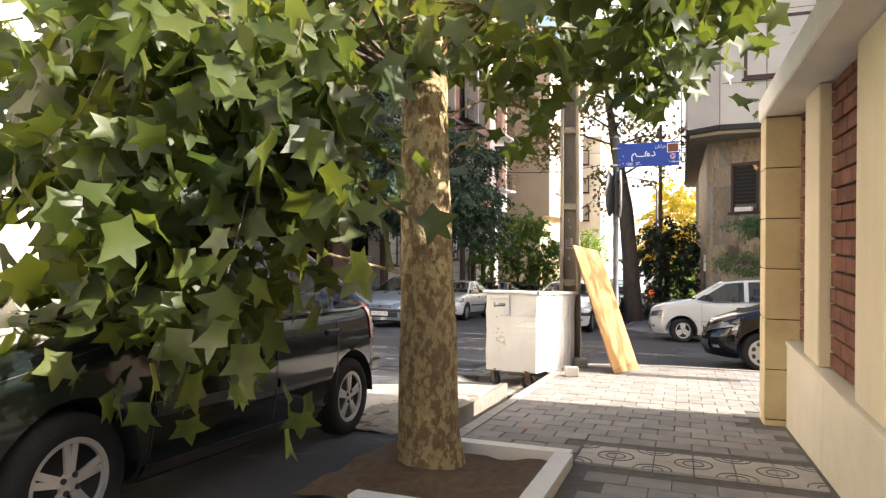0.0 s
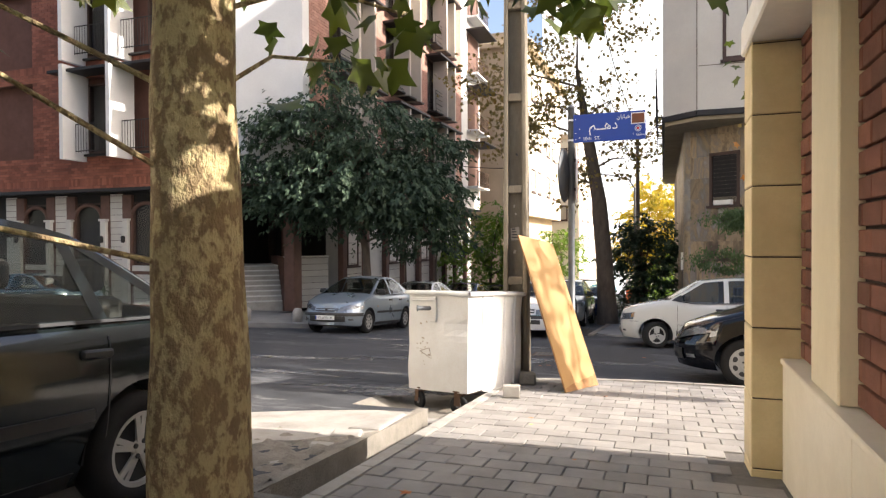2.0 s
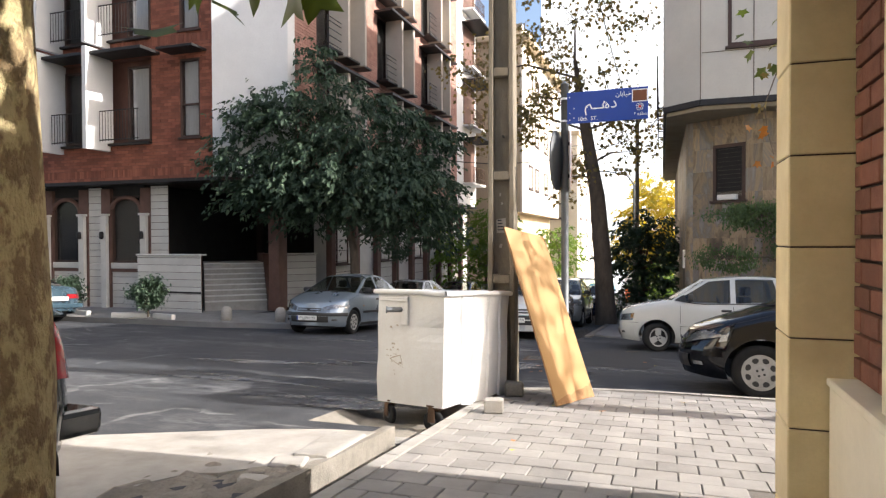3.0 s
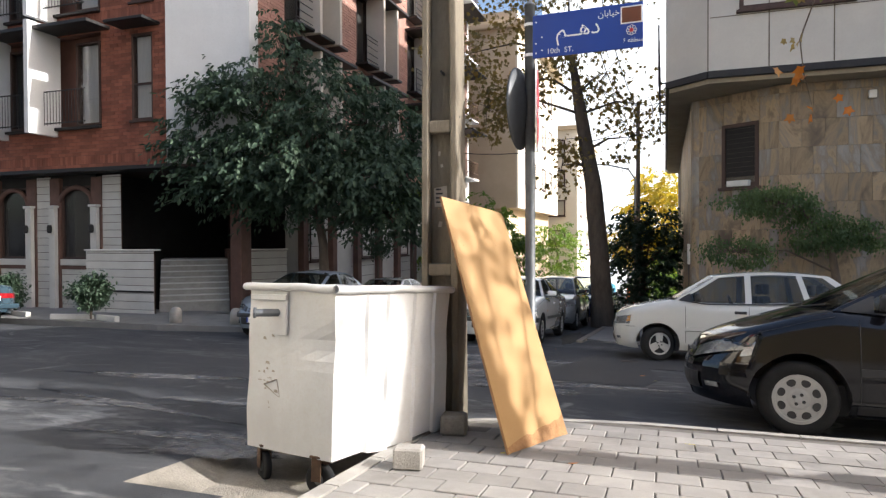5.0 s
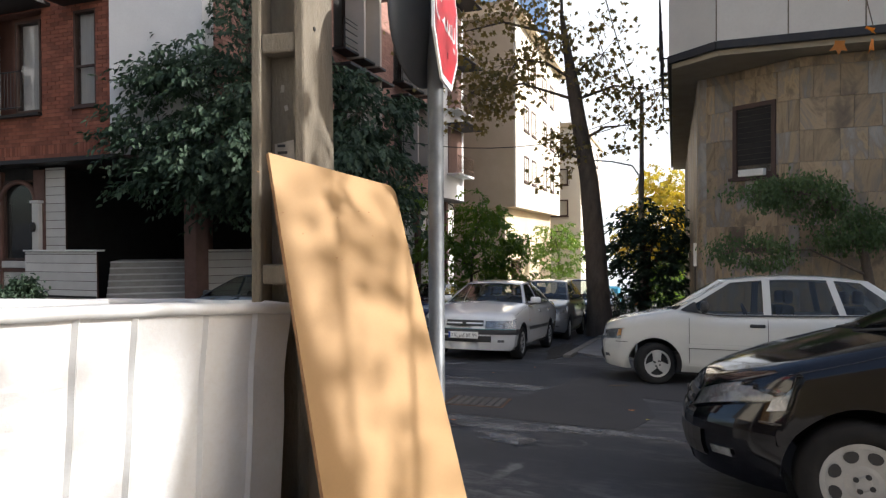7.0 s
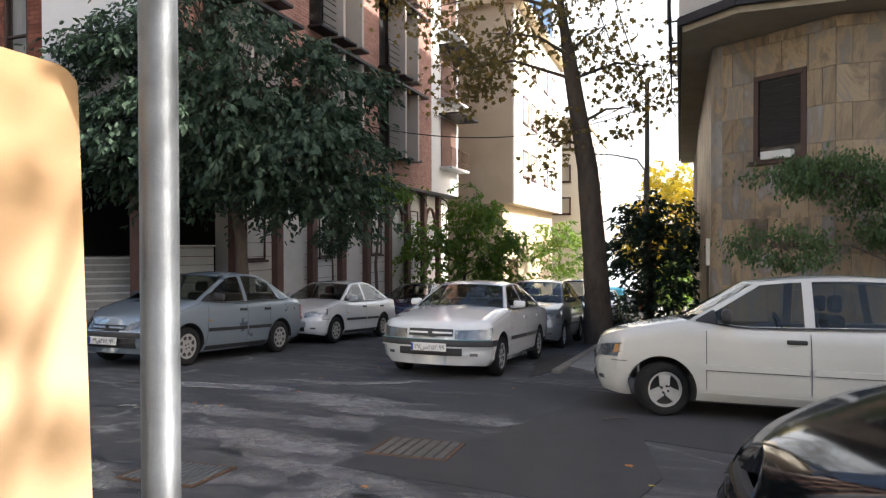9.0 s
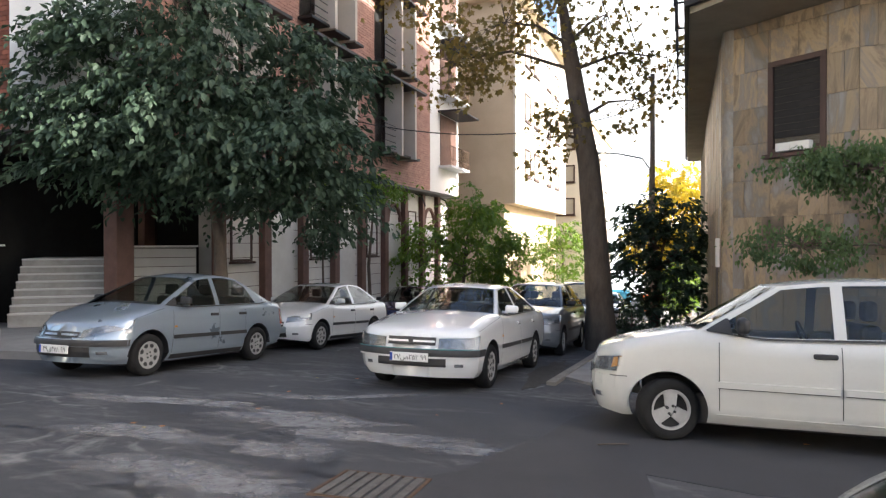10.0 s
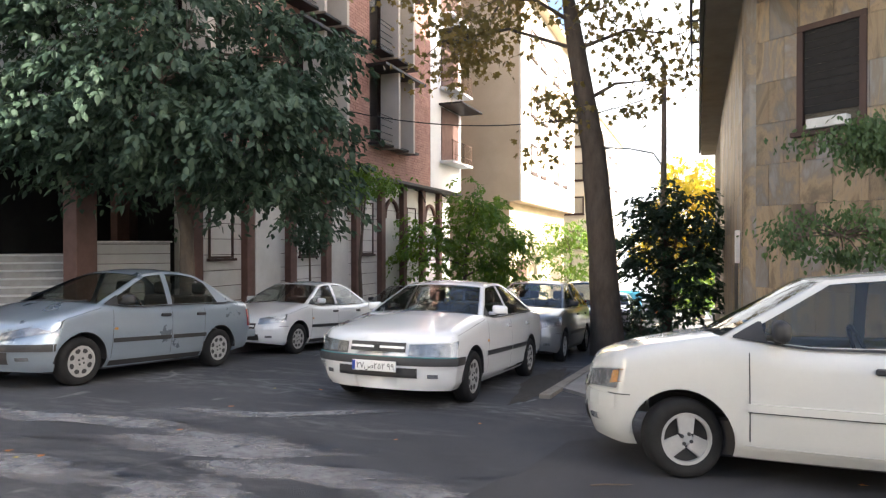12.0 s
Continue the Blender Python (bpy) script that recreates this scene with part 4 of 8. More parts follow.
# east side: pink brick band and upper floors along the street
EX = -10.9
holesE = []
for fl in range(4):
    zf = fl * ST
    for y0 in (21.0, 26.0, 31.2):
        holesE += [(y0 - 19.2, y0 + 3.2 - 19.2, 4.30 + zf, 7.0 + zf)]
brick_face(brick, EX, 19.2, EX, 37.0, BZ0, BZ1, PINK, holesE, seed=9)
part("white_end", boxm(-11.2, EX + 0.02, 37.0, 41.0, BZ0 - 0.02, BZ1, 0), WHITE_RENDER, brick, "sunlit white end wall")
for fl in range(4):
    zf = fl * ST
    for y0 in (21.0, 26.0, 31.2):
        frame_window(brick, pose(EX - 0.012, y0 + 0.0, 4.3 + zf, 0, 0, 90), 1.1, 2.7, depth=0.2, back=UNLIT_BLACK, sill=False)
        part("white_panel", boxm(EX - 0.5, EX - 0.02, y0 + 1.1, y0 + 2.1, 4.3 + zf, 7.0 + zf), FIN_RENDER, brick)
        frame_window(brick, pose(EX - 0.012, y0 + 2.1, 4.3 + zf, 0, 0, 90), 1.1, 2.7, depth=0.2, sill=False)
        for yy in (y0 + 0.95, y0 + 2.3):
            part("fin", boxm(EX - 0.02, EX + 0.75, yy, yy + 0.16, 4.15 + zf, 7.15 + zf, 0.01), FIN_RENDER, brick, "pale beige rendered fin")
        part("canopy", boxm(EX, EX + 0.85, y0 - 0.3, y0 + 3.4, 7.02 + zf, 7.12 + zf, 0.01), DARK_METAL, brick)
        part("balcony_floor", boxm(EX, EX + 0.55, y0 - 0.1, y0 + 3.3, 4.2 + zf, 4.29 + zf, 0.01), DARK_METAL, brick)
        b = bmesh.new()
        for zz in (0.1, 0.35, 0.6, 0.85, 1.0):
            tube(b, [(EX + 0.5, y0 - 0.1, 4.3 + zf + zz), (EX + 0.5, y0 + 0.9, 4.3 + zf + zz)], 0.016, 5)
        tube(b, [(EX + 0.5, y0 - 0.1, 4.3 + zf), (EX + 0.5, y0 - 0.1, 5.3 + zf)], 0.02, 5)
        part("balcony_rail", b, DARK_METAL, brick)
    # corner balcony at the sunlit end
    part("balcony_opening", boxm(EX + 0.022, EX + 0.05, 38.3, 40.6, 4.5 + zf, 7.0 + zf), BROWN_COL, brick)
    part("balcony_floor", boxm(EX, EX + 0.7, 38.1, 40.9, 4.35 + zf, 4.46 + zf, 0.01), WHITE_RENDER, brick)
    part("awning", boxm(EX, EX + 1.2, 38.0, 41.0, 7.05 + zf, 7.13 + zf, 0.01), DARK_METAL, brick)
    b = bmesh.new()
    for k in range(15):
        tube(b, [(EX + 0.65, 38.15 + k * 0.19, 4.46 + zf), (EX + 0.65, 38.15 + k * 0.19, 5.4 + zf)], 0.016, 5)
    for zz in (0.3, 0.94):
        tube(b, [(EX + 0.65, 38.1, 4.46 + zf + zz), (EX + 0.65, 40.9, 4.46 + zf + zz)], 0.022, 5)
    part("balcony_rail", b, RUST, brick, "reddish brown balcony rail")
# east ground floor: brown columns between pale boards, windows and one arch
EG = -11.5
part("ground_east_core", boxm(-12.2, EG + 0.0, 23.0, 41.0, -4.0, BZ0 - 0.13), SIDING, brick)
y = 22.7
i = 0
while y < 40.5:
    part("column", boxm(EG - 0.02, EG + 0.22, y, y + 0.34, -4.0, BZ0 - 0.13, 0.015), BROWN_COL, brick, "brown stone column")
    if i % 2 == 0:
        frame_window(brick, pose(EG + 0.02, y + 0.75, 0.15, 0, 0, 90), 0.95, 2.0, depth=0.1)
    else:
        b = bmesh.new()
        tube(b, [(EG + 0.06, y + 1.2 + 0.62 * math.cos(a), 1.6 + 0.75 * math.sin(a)) for a in [k * math.pi / 12 for k in range(13)]], 0.08, 8)
        part("arch", b, BROWN_COL, brick)
        part("arch_panel", boxm(EG - 0.01, EG + 0.03, y + 0.6, y + 1.8, -2.6, 1.6), SIDING, brick)
    for zz in range(12):
        part("board_joint", boxm(EG - 0.01, EG + 0.006, y + 0.34, y + 2.05, -2.7 + zz * 0.42, -2.685 + zz * 0.42), DARK_WOOD, brick)
    y += 2.05
    i += 1
b = bmesh.new()
for k in range(6):
    yy = 24 + k * 3.1
    tube(b, [(EG + 0.1, yy, BZ0 - 0.15), (EG + 0.45, yy, BZ0 - 0.3), (EG + 0.62, yy, BZ0 - 0.75)], 0.03, 6)
part("bracket", b, DARK_METAL, brick)

# ---- beige and pale buildings further down the street ----
beige = tagged(new("beige_building"), "beige rendered apartment block, one side coloured paler as sunlit, with small paired windows", "building", kind="structure")
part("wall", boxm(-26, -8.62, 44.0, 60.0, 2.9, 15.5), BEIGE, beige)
# sunlight on this side is put into a paler wall colour
part("sunlit_tone_wall", boxm(-8.62, -8.5, 44.0, 60.0, 2.9, 15.5), PALE, beige)
part("lower_wall", boxm(-26, -9.3, 44.5, 60, -6, 2.9), BEIGE, beige)
part("cornice", boxm(-26.3, -7.9, 43.6, 60.3, 14.4, 14.75, 0.03), BEIGE, beige)
for fl in range(3):
    for y0 in (46.2, 48.6, 52.5, 55.5):
        frame_window(beige, pose(-8.48, y0, 4.6 + fl * 3.3, 0, 0, 90), 1.5, 1.7, depth=0.03, bar=0.12, upright=0.5)
part("gate", boxm(-9.32, -9.2, 46.0, 48.0, -3.6, -0.4, 0.02), RUST, beige)
pale = tagged(new("pale_building"), "pale far apartment block closing the view down the street", "building", kind="structure")
part("wall", boxm(-16, -7.3, 64, 82, -8, 11.0), PALE, pale)
part("wall", boxm(-5.5, 2.0, 112, 125, -12, 2.5), PALE, pale)
part("parapet", boxm(-16.2, -7.1, 63.8, 82.2, 11.0, 11.4, 0.02), BEIGE, pale)
for fl in range(4):
    for y0 in (66, 71, 76):
        frame_window(pale, pose(-7.28, y0, 0.2 + fl * 2.8, 0, 0, 90), 1.6, 1.5, depth=0.03, bar=0.12)
    for x0 in (-13, -10):
        frame_window(pale, pose(x0, 63.98, 0.2 + fl * 2.8), 1.6, 1.5, depth=0.03, bar=0.12)

# ---- buildings out of view that close the street and shade it ----
# unseen block, added and sized so that its shadow covers the side street
close = tagged(new("unseen_shade_block"), "plain unseen apartment block added to shade the side street", "building", kind="structure")
part("wall", boxm(24, 34, 11.7, 30.0, -4, 21.0), BEIGE, close)
back = tagged(new("rear_building"), "plain rendered houses behind the walker", "building", kind="structure")
part("wall", boxm(-30, -11.0, -30.0, 8.0, -2, 13.0), PALE, back)
part("wall", boxm(-11, 1.2, -42, -30, -2, 12.0), BEIGE, back)

# glowing panel added in the distance to whiten the sky that closes the street
HAZE_GLOW = bpy.data.materials.new("glowing_haze_panel")
HAZE_GLOW.use_nodes = True
hz = HAZE_GLOW.node_tree.nodes["Principled BSDF"]
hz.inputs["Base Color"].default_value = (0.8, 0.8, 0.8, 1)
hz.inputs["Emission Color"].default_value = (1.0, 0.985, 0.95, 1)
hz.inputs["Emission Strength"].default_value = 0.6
tagged(link("backdrop", boxm(-26, 46, 150, 150.5, -14, 86), HAZE_GLOW), "glowing white panel standing in for hazy sky beyond the street", "backdrop", kind="structure")

# ---- parked cars ----
def paint(name, base, metal=0.0, rough=0.14, coat=1.0, spec=0.5):
    return mat(name, base, tuple(c * 0.93 for c in base), rough, metal, scale=1.5, fine=30, bump=0.0, coat=coat, spec=spec, third=tuple(c * 0.92 for c in base))


CAR_SILVER = paint("silver_blue_paint", (0.30, 0.36, 0.42), 0.5, 0.30)
CAR_WHITE = paint("white_car_paint", (0.74, 0.75, 0.75))
CAR_DUSTY = paint("dusty_white_paint", (0.56, 0.56, 0.53), 0.0, 0.22, 0.7)
TEAL_LINE = mat("teal_line", (0.02, 0.16, 0.17), (0.02, 0.13, 0.14), 0.4, scale=5, bump=0.0)
CAR_BLACK = paint("black_car_paint", (0.005, 0.005, 0.007), 0.0, 0.10, 0.3, 0.4)
CAR_GREEN = paint("dark_green_black_paint", (0.010, 0.014, 0.014), 0.0, 0.12, 0.8, 0.5)
CAR_GREY = paint("grey_car_paint", (0.20, 0.21, 0.22), 0.4, 0.35)
CAR_NAVY = paint("navy_car_paint", (0.03, 0.04, 0.10), 0.2)
CAR_TEAL = paint("slate_teal_paint", (0.06, 0.10, 0.13), 0.3)
PLASTIC = mat("black_plastic", (0.022, 0.022, 0.024), (0.034, 0.034, 0.035), 0.55, scale=6, fine=90, bump=0.04)
SEAT = mat("seat_cloth", (0.10, 0.095, 0.09), (0.07, 0.066, 0.062), 0.95, scale=5, fine=70, bump=0.1)
CHROME = mat("chrome", (0.75, 0.75, 0.76), (0.68, 0.68, 0.7), 0.15, metal=1.0, scale=6, bump=0.0)
HUBCAP = mat("silver_hubcap", (0.44, 0.44, 0.43), (0.34, 0.34, 0.33), 0.4, metal=0.3, scale=7, fine=60, bump=0.03)
AMBER = mat("amber_lens", (0.62, 0.33, 0.12), (0.55, 0.25, 0.06), 0.2, scale=12, bump=0.02)
RED_LENS = mat("red_lens", (0.30, 0.008, 0.012), (0.20, 0.006, 0.009), 0.15, scale=12, bump=0.02, coat=0.6)
REFLECTOR = mat("lamp_reflector", (0.52, 0.53, 0.54), (0.12, 0.125, 0.13), 0.22, metal=0.6, scale=13, fine=60, bump=0.3)
PLATE_WHITE = mat("plate_white", (0.78, 0.78, 0.76), (0.7, 0.7, 0.68), 0.5, scale=9, bump=0.0)


def smooth_interp(s, pts):
    for (a, va), (b, vb) in zip(pts, pts[1:]):
        if s <= b:
            k = max(0.0, min(1.0, (s - a) / (b - a)))
            return va + (vb - va) * (k * k * (3 - 2 * k) * 0.5 + k * 0.5)
    return pts[-1][1]


def make_wheel(parent, x, y, r, side, style, turn=0.0, width=0.19):
    """One wheel; side +1 faces +y. Tyre, rim and hub pieces."""
    wh = new("wheel")
    wh.parent = parent
    wh.matrix_basis = pose(x, y, r, 0, 0, turn + (0 if side > 0 else 180))
    ri = r * 0.64
    b = bmesh.new()
    h = width / 2
    lathe(b, [(ri, -h), (r * 0.9, -h), (r * 0.97, -h * 0.8), (r, -h * 0.5), (r, h * 0.5), (r * 0.97, h * 0.8), (r * 0.9, h), (ri * 1.03, h * 0.96), (ri, h * 0.7)], 36)
    part("tyre", b, RUBBER, wh, smooth=True)
    b = bmesh.new()
    lathe(b, [(0.001, h * 0.15), (ri * 0.98, h * 0.15), (ri * 1.0, h * 0.2)], 30)
    part("wheel_well_disc", b, PLASTIC, wh)
    b = bmesh.new()
    lathe(b, [(ri * 0.86, h * 0.62), (ri * 0.90, h * 0.88), (ri * 1.02, h * 0.9), (ri * 1.03, h * 0.6)], 36)
    lathe(b, [(0.001, h * 0.86), (ri * 0.16, h * 0.86), (ri * 0.26, h * 0.78), (ri * 0.30, h * 0.5)], 24)
    if style == "nine":
        # a dished plastic cover; eight dark raised ovals stand for its shaded slots
        lathe(b, [(0.001, h * 0.84), (ri * 0.34, h * 0.82), (ri * 0.45, h * 0.76), (ri * 0.90, h * 0.80), (ri * 0.99, h * 0.74)], 36)
        for k in range(8):
            a = (k + 0.5) * math.tau / 8
            ring = []
            for q in range(12):
                t = q * math.tau / 12
                pr, pt = ri * (0.70 + 0.15 * math.cos(t)), ri * 0.185 * math.sin(t) * (1 + 0.15 * math.cos(t))
                ring.append((pr * math.cos(a) - pt * math.sin(a), pr * math.sin(a) + pt * math.cos(a)))
            slot = bmesh.new()
            lo, hi = [slot.verts.new((x_, h * 0.60, z_)) for x_, z_ in ring], [slot.verts.new((x_, h * 0.80 + 0.003, z_)) for x_, z_ in ring]
            slot.faces.new(hi)
            for q in range(12):
                slot.faces.new((lo[q], lo[(q + 1) % 12], hi[(q + 1) % 12], hi[q]))
            bmesh.ops.recalc_face_normals(slot, faces=slot.faces)
            part("slot_shade_oval", slot, PLASTIC, wh)
    n, wide, inner, split = {"nine": (0, 0.36, 0.0, 1), "five": (5, 0.30, 0.24, 2), "steel": (12, 0.62, 0.62, 1), "blade": (3, 1.0, 0.3, 1)}[style]
    for k in range(n):
        a = k * math.tau / n
        for q in range(split):
            aa = a + (q - (split - 1) / 2) * 0.26
            w0, w1 = ri * wide * 0.32, ri * wide * (0.42 if style != "five" else 0.3)
            pts = [(-w0, ri * 0.2), (w0, ri * 0.2), (w1, ri * 0.9), (-w1, ri * 0.9)]
            for f in (h * 0.55,):
                lo = [b.verts.new((px * math.cos(aa) - pr * math.sin(aa), f, px * math.sin(aa) + pr * math.cos(aa))) for px, pr in pts]
                hi = [b.verts.new((px * 0.86 * math.cos(aa) - pr * math.sin(aa), h * (0.84 if i < 2 else 0.80), px * 0.86 * math.sin(aa) + pr * math.cos(aa))) for i, (px, pr) in enumerate(pts)]
                b.faces.new(hi)
                for i in range(4):
                    b.faces.new((lo[i], lo[(i + 1) % 4], hi[(i + 1) % 4], hi[i]))
    if inner >= 0.5:
        lathe(b, [(0.001, h * 0.74), (ri * inner, h * 0.70), (ri * inner * 1.03, h * 0.6)], 30)
    bmesh.ops.recalc_face_normals(b, faces=b.faces)
    part("rim", b, HUBCAP, wh, "silver wheel cover", smooth=False)
    for k in range(4):
        a = k * math.tau / 4 + 0.5
        b = bmesh.new()
        lathe(b, [(0.001, h * 0.94), (0.013, h * 0.92), (0.015, h * 0.7)], 8)
        bmesh.ops.translate(b, verts=b.verts, vec=(ri * 0.21 * math.cos(a), 0, ri * 0.21 * math.sin(a)))
        part("wheel_bolt", b, PLASTIC, wh)
    return wh


def make_car(name, m, spec, paint_mat, label, style="nine", steer=0.0, bumper=None, strip=True, plate=None, group="parked cars", detail=True):
    """A car with its origin on the ground under the middle of the front axle, facing +x; s runs back from the nose."""
    g = dict(L=4.2, W=1.66, H=1.45, wb=2.44, fo=0.80, r=0.295, belt=0.90, nose=0.66, cowl=0.93, deck=1.00, cowl_s=1.05, roof0=1.95, roof1=2.95, rear_s=3.75, D=0.34, DR=0.22, wr=0.56, lean=0.10,
             doors=(1.25, 2.25, 3.20), lamp=(0.36, 0.56, 0.73), tail=(0.62, 0.9), grille=(0.50, 0.60), hatch=False, rails=False, crown=0.05, hood=0.62, chin=0.25, bonnet_line=True)
    g.update(spec)
    L, W, H = g["L"], g["W"] / 2, g["H"]
    fo, r = g["fo"], g["r"]
    car = thing(name, m, label, "car", group)
    X = lambda s: fo - s
    dn = g["cowl"] - g["nose"]
    prof = [(g["cowl_s"], g["cowl"]), (g["cowl_s"] + 0.5, g["belt"] + 0.02), (g["rear_s"] - 0.3, g["belt"] + 0.06), (g["rear_s"], g["deck"]), (L - 0.12, g["deck"] - 0.02), (L, g["deck"] - 0.14)]

    def zt(s):
        if s < g["cowl_s"]:
            return g["nose"] + dn * (max(0.0, s) / g["cowl_s"]) ** g["hood"]
        return smooth_interp(s, prof)

    chin = g["chin"]
    zb = lambda s: smooth_interp(s, [(0, chin), (0.4, 0.19), (fo + 0.5, 0.18), (L - 0.8, 0.20), (L - 0.2, 0.27), (L, 0.34)])

    def half(s):
        k = W * (0.965 + 0.035 * math.sin(math.pi * max(0, min(1, s / L))))
        if s < g["D"]:
            k *= max(0.02, s / g["D"]) ** (1 / 3.2)
        if s > L - g["DR"]:
            k *= max(0.02, (L - s) / g["DR"]) ** (1 / 3.6)
        return k

    def lean(z, s):
        """The nose leans back over the bumper, the tail likewise."""
        a = g["lean"] * max(0, (z - 0.50) / 0.25) + 0.05 * max(0, (0.36 - z) / 0.15)
        f = max(0.0, 1 - s / 0.9) * a
        rr = max(0.0, 1 - (L - s) / 0.8) * (0.10 * max(0, (z - 0.60) / 0.35) + 0.05 * max(0, (0.40 - z) / 0.2))
        return -f + rr

    def bulge(f):
        return smooth_interp(f, [(0, 0.90), (0.12, 0.965), (0.4, 0.995), (0.62, 1.0), (0.85, 0.985), (0.95, 0.955), (1.0, 0.90)])

    NF, NT = 16, 6
    ss = [g["D"] * (k / 9) ** 3.0 for k in range(10)]
    s = g["D"]
    while s < L - g["DR"] - 0.05:
        s += 0.045
        ss.append(s)
    ss += [L - g["DR"] * (k / 7) ** 3.2 for k in range(6, -1, -1)]
    bm = bmesh.new()
    rows = []
    Ra = r + 0.065
    axles = (fo, fo + g["wb"])
    for s in ss:
        a, bq, w = zb(s), zt(s), half(s)
        row = []
        for k in range(NF + 1):
            f = k / NF
            z = a + (bq - a) * f
            row.append([s, w * bulge(f), z])
        for k in range(1, NT + 1):
            q = 1 - k / NT
            row.append([s, w * 0.90 * q, bq + g["crown"] * (1 - q * q) * (1 if g["rear_s"] > s or s > L - 1 else 1)])
        rows.append(row)
    for row in rows:
        for k in range(NF + 1):
            for ax in axles:
                dx, dz = row[k][0] - ax, row[k][2] - r
                d = math.hypot(dx, dz)
                if Ra - 0.045 < d < Ra + 0.03 and d > 0:
                    row[k][0], row[k][2] = ax + dx * Ra / d, r + dz * Ra / d
    for sgn in (1, -1):
        vs = [[bm.verts.new((X(p[0]) + lean(p[2], p[0]), sgn * p[1], p[2])) for p in row] for row in rows]
        for i in range(len(rows) - 1):
            for k in range(NF + NT):
                pts = (rows[i][k], rows[i + 1][k], rows[i + 1][k + 1], rows[i][k + 1])
                if k < NF and any(all(math.hypot(p[0] - ax, p[2] - r) < Ra + 0.002 for p in pts) for ax in axles):
                    continue
                sc = sum(p[0] for p in pts) / 4
                if k >= NF and g["cowl_s"] + 0.12 < sc < g["rear_s"] - 0.10:
                    continue
                q = (vs[i][k], vs[i + 1][k], vs[i + 1][k + 1], vs[i][k + 1])
                bm.faces.new(q if sgn < 0 else q[::-1])
        for row in (vs[0], vs[-1]):
            foot = bm.verts.new((row[0].co.x, 0.0, row[0].co.z))
            bm.faces.new(row + [foot])
    bmesh.ops.remove_doubles(bm, verts=bm.verts, dist=0.002)
    bmesh.ops.recalc_face_normals(bm, faces=bm.faces)
    body = part("body", bm, paint_mat, car, smooth=True)
    # underside and wheel housings
    b = boxm(X(L - 0.45), X(0.55), -W * 0.78, W * 0.78, 0.15, 0.42, 0.02)
    box(b, X(g["rear_s"] - 0.3), X(g["cowl_s"] + 0.2), -W * 0.80, W * 0.80, 0.30, 0.50, 0.02)
    box(b, X(L - 0.3), X(0.5), -W * 0.55, W * 0.55, 0.40, 0.56, 0.02)
    part("chassis", b, PLASTIC, car)
    for ax in axles:
        for sg in (1, -1):
            b = bmesh.new()
            n = 14
            rws = []
            for k in range(n + 1):
                a = math.pi * k / n
                rws.append([(X(ax) + (Ra + 0.004) * math.cos(a), sg * yy, r + (Ra + 0.004) * math.sin(a)) for yy in (W * 0.975, W * 0.66)])
            grid(b, rws)
            part("wheel_arch", b, PLASTIC, car)

    def sidept(s, z, off):
        f = max(0.0, min(1.0, (z - zb(s)) / max(0.01, zt(s) - zb(s))))
        return half(s) * bulge(f) + off

    def side_patch(nm, s0, s1, z0, z1, material, off=0.006, parent=None, n=10, both=True, lab="", slope=0.0, nz=3):
        for sg in ((1, -1) if both else (1,)):
            b = bmesh.new()
            rws = []
            for i in range(n + 1):
                s = s0 + (s1 - s0) * i / n
                dz = slope * (s - s0)
                rws.append([(X(s) + lean(z, s), sg * sidept(s, z, off), z) for z in [z0 + dz + (z1 - z0) * k / nz for k in range(nz + 1)]])
            rws = [[(rw[0][0], rw[0][1] - sg * 0.02, rw[0][2] - 0.001)] + rw + [(rw[-1][0], rw[-1][1] - sg * 0.02, rw[-1][2] + 0.001)] for rw in rws]
            grid(b, rws)
            bmesh.ops.recalc_face_normals(b, faces=b.faces)
            part(nm, b, material, parent or car, lab, smooth=False)

    def front_s(y):
        return g["D"] * min(1.0, abs(y) / (W * 0.965)) ** 3.2

    def front_patch(nm, y0, y1, z0, z1, material, off=0.012, lab="", z2=None, z3=None, parent=None, n=12, bul=None):
        """A piece on the nose, from y0 to y1; z2, z3 are its lower and upper heights at y1."""
        z2, z3 = (z0 if z2 is None else z2), (z1 if z3 is None else z3)
        b = bmesh.new()
        rws = []
        for i in range(n + 1):
            t = i / n
            y = y0 + (y1 - y0) * t
            lo, hi = z0 + (z2 - z0) * t, z1 + (z3 - z1) * t
            rw = []
            for k in range(5):
                z = lo + (hi - lo) * k / 4
                f = max(0.02, min(1, (z - zb(0.1)) / (zt(0.1) - zb(0.1))))
                yy = y
                sx = front_s(y / max(0.9, bulge(f)))
                z = min(z, zt(sx) - 0.015)
                rw.append((X(sx) + lean(z, sx) + off * (1 - 0.4 * abs(y) / W), yy + math.copysign(off * abs(y) / W, y), z))
            rws.append([(rw[0][0] - 0.03, rw[0][1], rw[0][2])] + rw + [(rw[-1][0] - 0.03, rw[-1][1], rw[-1][2])])
        grid(b, rws)
        bmesh.ops.recalc_face_normals(b, faces=b.faces)
        return part(nm, b, material, parent or car, lab)

    # nose: bumper band, grille, intake, lamps, plate
    wl = W * 0.965
    l0, z0, z1 = g["lamp"]
    front_patch("front_bumper", -wl * 0.985, wl * 0.985, 0.44, 0.54, bumper or paint_mat, 0.030 if spec.get("band") else 0.008)
    if spec.get("band"):
        za, zb_ = g.get("strip_z", (0.46, 0.54))
        front_patch("bumper_strip", -wl * 0.98, wl * 0.98, za, zb_, PLASTIC, 0.042, "black rubbing strip", n=20)
        if spec.get("line"):
            front_patch("bumper_line", -wl * 0.98, wl * 0.98, zb_ + 0.001, zb_ + 0.010, spec["line"], 0.043, "thin teal line", n=20)
